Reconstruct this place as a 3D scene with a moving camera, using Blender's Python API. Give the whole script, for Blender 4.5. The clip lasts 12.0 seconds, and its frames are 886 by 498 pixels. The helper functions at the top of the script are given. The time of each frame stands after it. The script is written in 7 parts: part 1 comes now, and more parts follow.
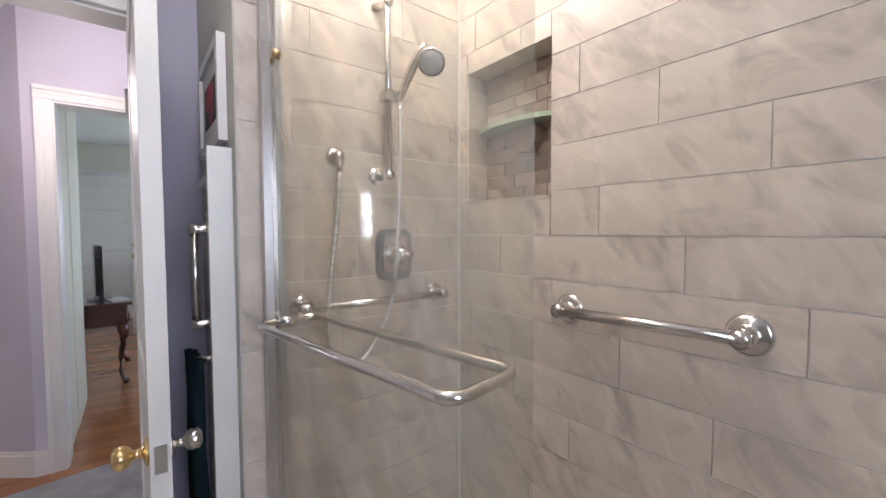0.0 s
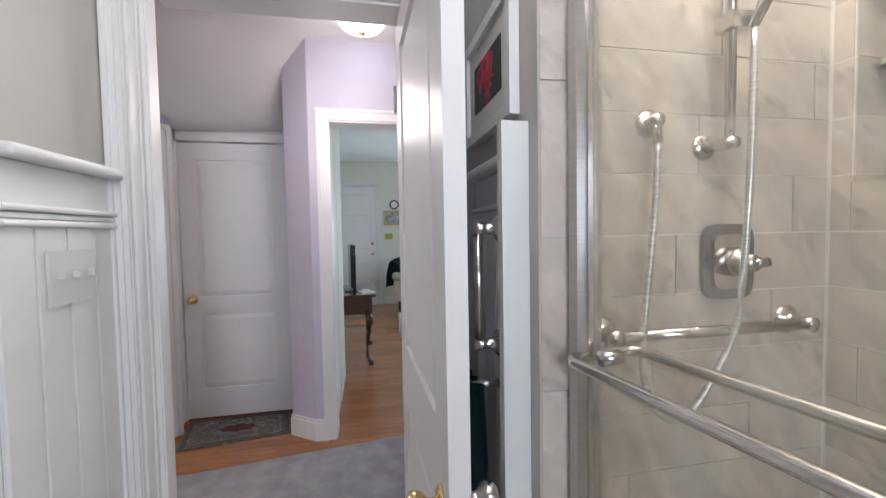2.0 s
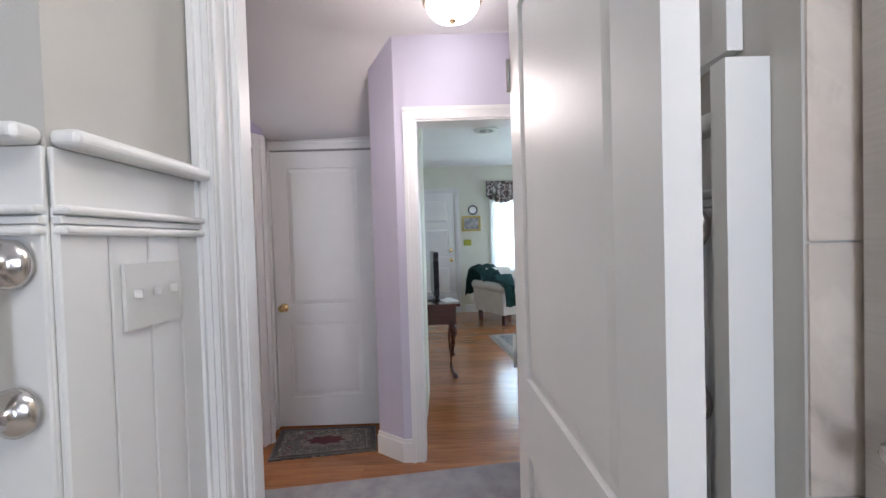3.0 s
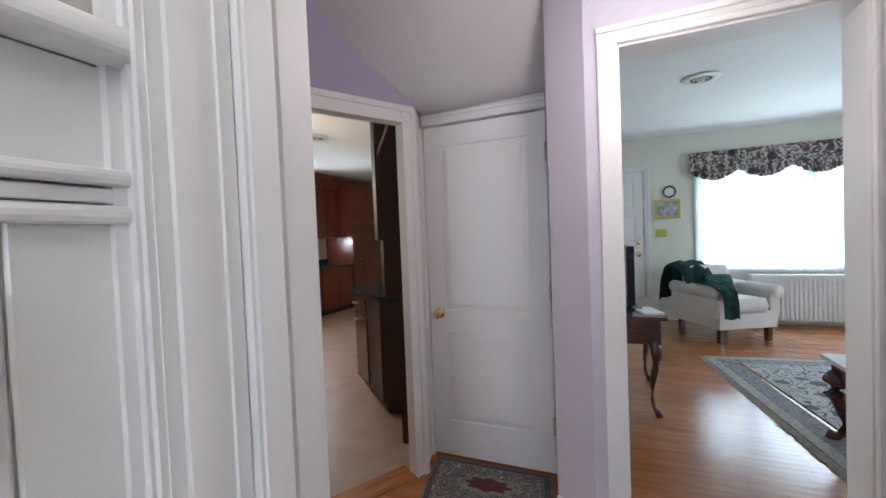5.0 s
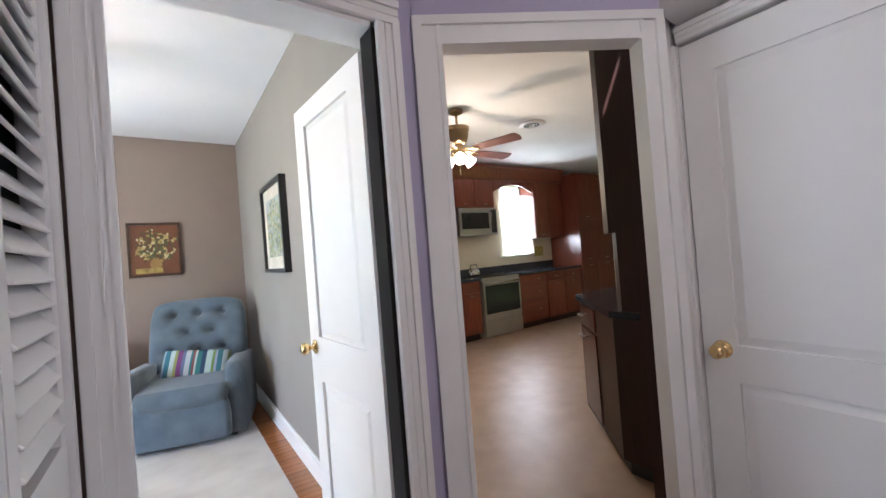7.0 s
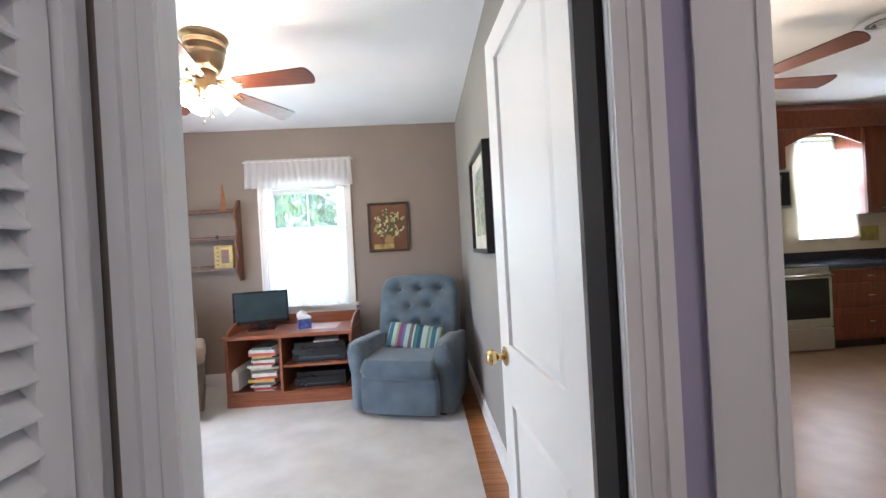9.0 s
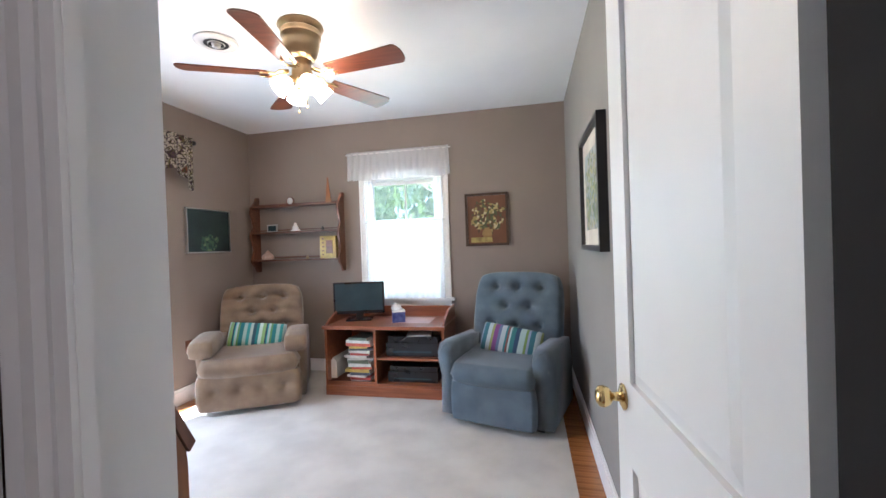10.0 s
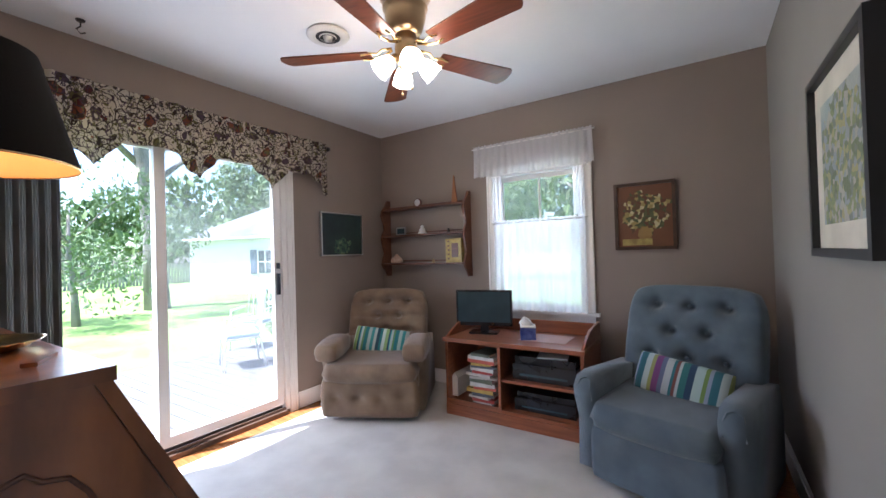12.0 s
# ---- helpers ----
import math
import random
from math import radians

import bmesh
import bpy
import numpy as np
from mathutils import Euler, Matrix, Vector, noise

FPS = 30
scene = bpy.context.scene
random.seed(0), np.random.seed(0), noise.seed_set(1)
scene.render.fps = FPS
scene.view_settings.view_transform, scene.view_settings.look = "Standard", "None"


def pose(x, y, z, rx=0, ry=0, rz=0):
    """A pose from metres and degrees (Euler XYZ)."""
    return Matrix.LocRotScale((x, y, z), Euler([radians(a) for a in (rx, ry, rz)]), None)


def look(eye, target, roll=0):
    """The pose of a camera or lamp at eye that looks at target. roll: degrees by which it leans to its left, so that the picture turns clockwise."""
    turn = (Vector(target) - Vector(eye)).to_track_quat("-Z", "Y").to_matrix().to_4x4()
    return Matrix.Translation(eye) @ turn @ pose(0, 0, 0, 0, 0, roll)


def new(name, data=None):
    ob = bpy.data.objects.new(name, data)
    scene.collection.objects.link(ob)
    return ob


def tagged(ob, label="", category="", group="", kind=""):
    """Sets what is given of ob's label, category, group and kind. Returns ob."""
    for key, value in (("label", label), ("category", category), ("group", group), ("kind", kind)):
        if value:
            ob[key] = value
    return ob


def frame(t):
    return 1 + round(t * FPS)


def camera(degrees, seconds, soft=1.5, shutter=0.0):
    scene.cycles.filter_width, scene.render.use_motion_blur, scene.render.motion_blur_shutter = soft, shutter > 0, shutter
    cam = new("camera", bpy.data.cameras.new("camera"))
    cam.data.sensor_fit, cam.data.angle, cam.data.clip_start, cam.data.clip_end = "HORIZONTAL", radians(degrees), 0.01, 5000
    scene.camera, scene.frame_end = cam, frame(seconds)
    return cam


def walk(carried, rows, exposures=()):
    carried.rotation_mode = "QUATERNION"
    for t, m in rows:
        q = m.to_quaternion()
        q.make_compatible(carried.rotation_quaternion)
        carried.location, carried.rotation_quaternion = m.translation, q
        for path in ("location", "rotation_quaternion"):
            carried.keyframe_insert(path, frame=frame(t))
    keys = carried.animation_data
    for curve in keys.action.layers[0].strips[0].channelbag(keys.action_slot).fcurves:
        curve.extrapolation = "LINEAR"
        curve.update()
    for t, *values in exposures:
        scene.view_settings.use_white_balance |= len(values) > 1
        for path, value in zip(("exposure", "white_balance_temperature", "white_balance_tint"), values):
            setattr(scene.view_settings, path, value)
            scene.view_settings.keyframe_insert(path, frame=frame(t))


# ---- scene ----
cam = camera(96.1, 12.0)
PATH = [
    (0, (-1.087, 0.69, 1.352), (-2.666, 1.914, 1.267), -0.2),
    (0.5, (-1.16, 0.66, 1.347), (-2.883, 1.67, 1.247), -0.5),
    (1, (-1.25, 0.634, 1.349), (-3.087, 1.419, 1.252), -1.0),
    (1.5, (-1.368, 0.609, 1.347), (-3.283, 1.178, 1.263), -0.9),
    (2, (-1.501, 0.573, 1.354), (-3.464, 0.952, 1.272), -1.0),
    (2.5, (-1.626, 0.525, 1.356), (-3.615, 0.727, 1.287), -1.2),
    (3, (-1.76, 0.476, 1.355), (-3.76, 0.494, 1.312), -1.7),
    (3.2, (-1.831, 0.466, 1.356), (-3.829, 0.404, 1.317), -1.9),
    (4.8, (-2.379, 0.360, 1.349), (-4.253, -0.338, 1.310), -2.4),
    (5, (-2.445, 0.310, 1.357), (-4.290, -0.470, 1.302), -2.3),
    (5.5, (-2.642, 0.194, 1.347), (-4.373, -0.806, 1.298), -2.6),
    (6, (-2.781, 0.125, 1.341), (-4.35, -1.115, 1.3), -2.9),
    (6.5, (-2.934, 0.036, 1.338), (-4.313, -1.413, 1.328), -3.5),
    (7, (-3.042, -0.045, 1.327), (-4.185, -1.686, 1.344), -4.5),
    (7.2, (-3.08, -0.071, 1.339), (-4.128, -1.775, 1.351), -4.7),
    (8.8, (-3.305, -0.477, 1.313), (-3.516, -2.466, 1.318), -2.9),
    (9, (-3.319, -0.545, 1.326), (-3.418, -2.542, 1.318), -3.2),
    (9.5, (-3.348, -0.701, 1.335), (-3.182, -2.694, 1.322), -2.4),
    (10, (-3.362, -0.845, 1.332), (-2.941, -2.8, 1.313), -2.0),
    (10.5, (-3.358, -0.988, 1.332), (-2.685, -2.872, 1.31), -1.6),
    (11, (-3.346, -1.113, 1.316), (-2.487, -2.919, 1.303), -1.5),
    (11.5, (-3.352, -1.242, 1.315), (-2.36, -2.979, 1.332), -2.2),
    (12, (-3.322, -1.374, 1.326), (-2.235, -3.053, 1.35), -1.7),
]
EXPOSURES = [(0, 3.12, 5550, 17), (1.0, 3.25, 5500, 15), (2.5, 3.36, 5400, 14), (5.0, 3.36, 5400, 13), (7.0, 3.48, 5350, 12), (9.5, 3.12, 5400, 13), (10.5, 2.80, 5400, 14), (12.0, 2.24, 5450, 17)]
walk(cam, [(t, look(eye, target, roll)) for t, eye, target, roll in PATH], EXPOSURES)

# world: daylight through the den's slider and windows
world = bpy.data.worlds.new("sky")
scene.world = world
world.use_nodes = True
wn = world.node_tree
sky = wn.nodes.new("ShaderNodeTexSky")
sky.sky_type = "NISHITA"
sky.sun_disc = False
sky.sun_elevation = radians(61.7)
sky.sun_rotation = radians(27.6)
sky.air_density, sky.dust_density = 1.0, 2.0
wn.nodes["Background"].inputs["Strength"].default_value = 0.15
wn.links.new(sky.outputs[0], wn.nodes["Background"].inputs["Color"])
sun = new("sun", bpy.data.lights.new("sun", "SUN"))
sun.data.energy, sun.data.angle, sun.data.color = 5.0, radians(0.6), (1.0, 0.95, 0.88)
sun.matrix_world = look((0, 0, 0), (-0.22, -0.42, -0.88))


INSIDE = 0.105  # how strong the house lamps are beside the sun


def area_lamp(name, eye, target, w, h, power, color=(1, 1, 1)):
    ob = new(name, bpy.data.lights.new(name, "AREA"))
    ob.data.shape, ob.data.size, ob.data.size_y = "RECTANGLE", w, h
    ob.data.energy, ob.data.color = power * INSIDE, color
    ob.matrix_world = look(eye, target)
    return ob


def bulb(name, place, power, color=(1.0, 0.78, 0.55), radius=0.04):
    ob = new(name, bpy.data.lights.new(name, "POINT"))
    ob.data.energy, ob.data.color, ob.data.shadow_soft_size = power * INSIDE, color, radius
    ob.location = place
    return ob


area_lamp("slider_daylight", (-0.14, -2.6, 0.92), (-2.5, -2.6, 0.92), 1.75, 1.65, 80, (0.98, 0.985, 0.98))
area_lamp("den_window_daylight", (-2.1, -4.90, 1.42), (-2.1, -2, 1.2), 0.75, 1.1, 14, (0.93, 0.97, 1.0))
area_lamp("living_window_daylight", (-9.30, 2.4, 1.4), (-5, 1.0, 1.0), 1.8, 1.2, 50, (0.93, 0.97, 1.0))
# unseen fill light added; the living room north wall has no window
area_lamp("living_side_fill", (-6.6, 4.2, 1.4), (-6.6, 1.0, 1.0), 1.8, 1.3, 38, (0.93, 0.97, 1.0))
area_lamp("kitchen_window_daylight", (-8.3, -5.27, 1.75), (-8.0, -2, 1.2), 0.65, 1.0, 95, (1.0, 0.95, 0.88))
# added fill in front of the solid bath east wall, aimed at the closet door
area_lamp("bath_fill_daylight", (0.27, 0.62, 1.5), (-4.7, -0.25, 1.1), 0.8, 0.9, 30, (0.94, 0.97, 1.0))
bulb("den_fan_bulb", (-2.20, -2.90, 2.25), 16, (1.0, 0.62, 0.32))
bulb("den_fan_bulb_far", (-1.98, -3.08, 2.25), 16, (1.0, 0.66, 0.36))
bulb("kitchen_fan_bulb", (-5.45, -3.1, 1.82), 30, (1.0, 0.68, 0.40), 0.12)
bulb("hall_ceiling_bulb", (-3.66, 0.42, 2.0), 13.5, (1.0, 0.80, 0.64), 0.14)
# unseen lamp added to brighten the bath from above
bulb("bath_fill_bulb", (-1.55, 0.55, 2.42), 15, (1.0, 0.90, 0.74), 0.2)
bulb("shower_ceiling_bulb", (-2.0, 1.25, 2.46), 24, (1.0, 0.84, 0.64), 0.12)
bulb("desk_lamp_bulb", (-1.98, -1.54, 1.62), 5, (1.0, 0.68, 0.38))

# ---- materials ----
def mat(name, color, rough=0.5, metal=0.0, second=None, scale=6.0, bump=0.0, fine=120.0, spread=0.08, stretch=(1, 1, 1), coat=0.0, alpha=1.0, emit=0.0, trans=0.0, islands=0.0, sheen=0.0):
    m = bpy.data.materials.new(name)
    m.use_nodes = True
    nt = m.node_tree
    b = nt.nodes["Principled BSDF"]
    b.inputs["Roughness"].default_value = rough
    b.inputs["Metallic"].default_value = metal
    b.inputs["Coat Weight"].default_value = coat
    b.inputs["Coat Roughness"].default_value = 0.15
    b.inputs["Transmission Weight"].default_value = trans
    b.inputs["Sheen Weight"].default_value = sheen
    tc = nt.nodes.new("ShaderNodeTexCoord")
    mp = nt.nodes.new("ShaderNodeMapping")
    mp.inputs["Scale"].default_value = stretch
    nt.links.new(tc.outputs["Object"], mp.inputs["Vector"])
    n1 = nt.nodes.new("ShaderNodeTexNoise")
    n1.inputs["Scale"].default_value, n1.inputs["Detail"].default_value = scale, 6
    nt.links.new(mp.outputs[0], n1.inputs["Vector"])
    mix = nt.nodes.new("ShaderNodeMix")
    mix.data_type = "RGBA"
    c2 = second or tuple(max(0.0, c * (1 - spread * 2)) for c in color)
    mix.inputs[6].default_value = (*color, 1)
    mix.inputs[7].default_value = (*c2, 1)
    ramp = nt.nodes.new("ShaderNodeMapRange")
    ramp.inputs[1].default_value, ramp.inputs[2].default_value = 0.35, 0.65
    nt.links.new(n1.outputs[0], ramp.inputs[0])
    nt.links.new(ramp.outputs[0], mix.inputs[0])
    out = mix.outputs[2]
    if islands:
        oi = nt.nodes.new("ShaderNodeObjectInfo")
        hs = nt.nodes.new("ShaderNodeHueSaturation")
        mr = nt.nodes.new("ShaderNodeMapRange")
        mr.inputs[3].default_value, mr.inputs[4].default_value = 1 - islands, 1 + islands
        nt.links.new(oi.outputs["Random"], mr.inputs[0])
        nt.links.new(mr.outputs[0], hs.inputs["Value"])
        nt.links.new(out, hs.inputs["Color"])
        out = hs.outputs[0]
    nt.links.new(out, b.inputs["Base Color"])
    if bump:
        n2 = nt.nodes.new("ShaderNodeTexNoise")
        n2.inputs["Scale"].default_value, n2.inputs["Detail"].default_value = fine, 3
        nt.links.new(mp.outputs[0], n2.inputs["Vector"])
        bp = nt.nodes.new("ShaderNodeBump")
        bp.inputs["Strength"].default_value, bp.inputs["Distance"].default_value = bump, 0.004
        nt.links.new(n2.outputs[0], bp.inputs["Height"])
        nt.links.new(bp.outputs[0], b.inputs["Normal"])
    if emit:
        b.inputs["Emission Color"].default_value = (*color, 1)
        b.inputs["Emission Strength"].default_value = emit
    return m


def veined(name, base, vein, rough=0.3, scale=2.0, islands=0.06):
    """Stone tile: soft clouds and slanting veins."""
    m = mat(name, base, rough, second=vein, scale=scale, bump=0.08, fine=60, islands=islands, stretch=(1.0, 1.0, 2.2))
    nt = m.node_tree
    b = nt.nodes["Principled BSDF"]
    tc = nt.nodes.new("ShaderNodeTexCoord")
    gi = nt.nodes.new("ShaderNodeNewGeometry")
    mp = nt.nodes.new("ShaderNodeMapping")
    mp.vector_type = "TEXTURE"
    mp.inputs["Rotation"].default_value = (0, 0.78, 0.70)
    oi = nt.nodes.new("ShaderNodeObjectInfo")
    add = nt.nodes.new("ShaderNodeVectorMath")
    sc = nt.nodes.new("ShaderNodeMath")
    sc.operation = "MULTIPLY"
    sc.inputs[1].default_value = 17.0
    nt.links.new(oi.outputs["Random"], sc.inputs[0])
    nt.links.new(gi.outputs["Position"], add.inputs[0])
    nt.links.new(sc.outputs[0], add.inputs[1])
    nt.links.new(add.outputs[0], mp.inputs[0])
    w = nt.nodes.new("ShaderNodeTexNoise")
    w.inputs["Scale"].default_value, w.inputs["Detail"].default_value, w.inputs["Distortion"].default_value = 2.6, 7, 1.6
    mp.inputs["Scale"].default_value = (1.1, 0.38, 0.32)
    nt.links.new(mp.outputs[0], w.inputs["Vector"])
    mr = nt.nodes.new("ShaderNodeMapRange")
    mr.inputs[1].default_value, mr.inputs[2].default_value = 0.52, 0.72
    nt.links.new(w.outputs[0], mr.inputs[0])
    src = b.inputs["Base Color"].links[0].from_socket
    mix = nt.nodes.new("ShaderNodeMix")
    mix.data_type = "RGBA"
    nt.links.new(mr.outputs[0], mix.inputs[0])
    nt.links.new(src, mix.inputs[6])
    mix.inputs[7].default_value = (*[c * 0.70 for c in vein], 1)
    # fine pale streaks along the slant
    mp2 = nt.nodes.new("ShaderNodeMapping")
    mp2.vector_type = "TEXTURE"
    mp2.inputs["Rotation"].default_value = (0, 0.85, 0.75)
    mp2.inputs["Scale"].default_value = (0.5, 0.055, 0.045)
    nt.links.new(add.outputs[0], mp2.inputs[0])
    w2 = nt.nodes.new("ShaderNodeTexNoise")
    w2.inputs["Scale"].default_value, w2.inputs["Detail"].default_value, w2.inputs["Distortion"].default_value = 1.0, 5, 0.9
    nt.links.new(mp2.outputs[0], w2.inputs["Vector"])
    mr2 = nt.nodes.new("ShaderNodeMapRange")
    mr2.inputs[1].default_value, mr2.inputs[2].default_value, mr2.inputs[4].default_value = 0.50, 0.72, 0.55
    nt.links.new(w2.outputs[0], mr2.inputs[0])
    pale = nt.nodes.new("ShaderNodeMix")
    pale.data_type = "RGBA"
    nt.links.new(mr2.outputs[0], pale.inputs[0])
    nt.links.new(mix.outputs[2], pale.inputs[6])
    pale.inputs[7].default_value = (*[min(0.78, c * 1.22) for c in base], 1)
    nt.links.new(pale.outputs[2], b.inputs["Base Color"])
    return m


def wood(name, light, dark, rough=0.35, axis=0, coat=0.3, islands=0.12, grain=9.0):
    st = [grain * 5, grain * 5, grain * 5]
    st[axis] = grain * 0.35
    return mat(name, light, rough, second=dark, scale=1.0, bump=0.05, fine=3.0, stretch=st, coat=coat, islands=islands)


M = {}
M["white"] = mat("white_paint", (0.78, 0.77, 0.755), 0.42, bump=0.05, fine=40, spread=0.02, scale=3)
M["bead"] = mat("wainscot_paint", (0.76, 0.76, 0.74), 0.35, bump=0.06, fine=40, spread=0.02, scale=3)
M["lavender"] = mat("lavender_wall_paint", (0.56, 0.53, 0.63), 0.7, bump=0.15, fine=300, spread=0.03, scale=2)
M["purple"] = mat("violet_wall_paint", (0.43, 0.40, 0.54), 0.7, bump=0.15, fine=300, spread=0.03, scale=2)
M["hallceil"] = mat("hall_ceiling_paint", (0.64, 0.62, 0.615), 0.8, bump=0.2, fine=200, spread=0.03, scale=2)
M["taupe"] = mat("taupe_wall_paint", (0.248, 0.202, 0.170), 0.75, bump=0.18, fine=300, spread=0.03, scale=2)
M["grey"] = mat("warm_grey_wall_paint", (0.50, 0.485, 0.45), 0.7, bump=0.15, fine=300, spread=0.03, scale=2)
M["cream"] = mat("cream_wall_paint", (0.72, 0.72, 0.62), 0.7, bump=0.15, fine=300, spread=0.03, scale=2)
M["kwall"] = mat("kitchen_wall_paint", (0.70, 0.66, 0.50), 0.7, spread=0.03, scale=2)
M["ceil"] = mat("ceiling_paint", (0.82, 0.83, 0.84), 0.85, bump=0.2, fine=200, spread=0.02, scale=2)
M["tile"] = veined("shower_tile", (0.60, 0.535, 0.465), (0.52, 0.455, 0.395), 0.36)
M["tiledark"] = veined("mosaic_tile", (0.42, 0.34, 0.285), (0.30, 0.24, 0.20), islands=0.3)
M["grout"] = mat("pale_grout", (0.80, 0.77, 0.72), 0.8, spread=0.05, scale=20)
M["greyrug"] = mat("grey_rug_pile", (0.36, 0.35, 0.36), 0.95, second=(0.26, 0.255, 0.27), scale=9, bump=0.8, fine=260)
M["chrome"] = mat("brushed_nickel", (0.66, 0.63, 0.60), 0.2, 1.0, spread=0.03, scale=8)
M["brass"] = mat("polished_brass", (0.80, 0.58, 0.26), 0.2, 1.0, spread=0.06, scale=8)
M["bronze"] = mat("antique_brass", (0.50, 0.36, 0.20), 0.28, 1.0, spread=0.1, scale=8)
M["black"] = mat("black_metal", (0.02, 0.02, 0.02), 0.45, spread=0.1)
M["blackgloss"] = mat("black_plastic", (0.015, 0.015, 0.018), 0.18, spread=0.1)
M["screen"] = mat("dark_screen", (0.03, 0.055, 0.065), 0.12, spread=0.1)
M["oak"] = wood("oak_strip_floor", (0.40, 0.17, 0.055), (0.27, 0.10, 0.032), 0.24, 1, 0.35, 0.16)
M["oakx"] = wood("oak_strip_floor_across", (0.40, 0.17, 0.055), (0.27, 0.10, 0.032), 0.26, 0, 0.3, 0.14)
M["cherry"] = wood("cherry_cabinet_wood", (0.19, 0.042, 0.018), (0.11, 0.023, 0.010), 0.3, 2, 0.4, 0.10)
# darker copy of the cherry, with shade in its colour
M["shadecherry"] = wood("shaded_cherry_wood", (0.034, 0.0095, 0.005), (0.020, 0.006, 0.0035), 0.5, 2, 0.08, 0.04)
M["mahog"] = wood("mahogany_wood", (0.085, 0.022, 0.014), (0.045, 0.012, 0.008), 0.22, 1, 0.5, 0.04)
M["maple"] = mat("honey_maple_wood", (0.34, 0.125, 0.034), 0.3, second=(0.16, 0.050, 0.013), scale=3.4, bump=0.05, fine=40, stretch=(3.0, 3.0, 1.0), coat=0.45)
M["shelfwood"] = wood("brown_stained_pine", (0.16, 0.06, 0.028), (0.09, 0.033, 0.016), 0.4, 0, 0.2, 0.05)
M["standwood"] = wood("red_brown_stand_wood", (0.27, 0.088, 0.035), (0.17, 0.05, 0.02), 0.35, 0, 0.3, 0.05)
M["blade"] = wood("fan_blade_wood", (0.15, 0.045, 0.02), (0.09, 0.026, 0.012), 0.35, 0, 0.2, 0.05)
M["carpet"] = mat("ivory_carpet_pile", (0.60, 0.58, 0.53), 0.95, second=(0.50, 0.48, 0.44), scale=3.5, bump=0.9, fine=350)
M["vinyl"] = mat("beige_vinyl_floor", (0.35, 0.245, 0.165), 0.42, second=(0.29, 0.20, 0.135), scale=5, bump=0.1, fine=30)
M["steel"] = mat("stainless_steel", (0.55, 0.54, 0.52), 0.3, 1.0, spread=0.04, stretch=(1, 1, 40))
M["granite"] = mat("black_granite", (0.012, 0.014, 0.018), 0.12, second=(0.05, 0.06, 0.08), scale=90)
M["bluefab"] = mat("slate_blue_microfibre", (0.10, 0.135, 0.165), 0.9, second=(0.07, 0.098, 0.122), scale=7, bump=0.5, fine=400, sheen=0.3)
M["brownfab"] = mat("tan_velour", (0.22, 0.15, 0.092), 0.9, second=(0.15, 0.098, 0.06), scale=7, bump=0.5, fine=400, sheen=0.3)
M["whitefab"] = mat("off_white_upholstery", (0.62, 0.59, 0.54), 0.9, spread=0.04, bump=0.4, fine=400)
M["greenfab"] = mat("dark_green_throw", (0.02, 0.075, 0.065), 0.95, second=(0.012, 0.045, 0.04), scale=14, bump=0.7, fine=180)
M["tealfab"] = mat("dark_teal_towel", (0.015, 0.055, 0.07), 0.95, bump=0.8, fine=300)
M["paper"] = mat("white_paper", (0.75, 0.74, 0.72), 0.8, spread=0.03)
M["pale"] = mat("pale_plastic", (0.66, 0.65, 0.62), 0.4, spread=0.03)
M["shade"] = mat("black_lampshade_cloth", (0.012, 0.011, 0.010), 0.85, bump=0.3, fine=300)
M["shade"].node_tree.nodes["Principled BSDF"].inputs["Specular IOR Level"].default_value = 0.08
M["shadein"] = mat("gold_shade_lining", (0.75, 0.42, 0.14), 0.6, spread=0.03)


def glass_mat(name, color=(1, 1, 1), rough=0.0):
    m = bpy.data.materials.new(name)
    m.use_nodes = True
    nt = m.node_tree
    nt.nodes.remove(nt.nodes["Principled BSDF"])
    o = nt.nodes["Material Output"]
    tr = nt.nodes.new("ShaderNodeBsdfTransparent")
    tr.inputs[0].default_value = (*color, 1)
    gl = nt.nodes.new("ShaderNodeBsdfGlossy")
    gl.inputs["Roughness"].default_value = rough
    lw = nt.nodes.new("ShaderNodeLayerWeight")
    lw.inputs["Blend"].default_value = 0.5
    pw = nt.nodes.new("ShaderNodeMath")
    pw.operation = "POWER"
    pw.inputs[1].default_value = 5.0
    nt.links.new(lw.outputs["Facing"], pw.inputs[0])
    fr = nt.nodes.new("ShaderNodeMath")
    fr.operation = "MULTIPLY_ADD"
    fr.inputs[1].default_value, fr.inputs[2].default_value = 0.85, 0.03
    nt.links.new(pw.outputs[0], fr.inputs[0])
    mx = nt.nodes.new("ShaderNodeMixShader")
    nt.links.new(fr.outputs[0], mx.inputs[0])
    nt.links.new(tr.outputs[0], mx.inputs[1])
    nt.links.new(gl.outputs[0], mx.inputs[2])
    nt.links.new(mx.outputs[0], o.inputs[0])
    return m


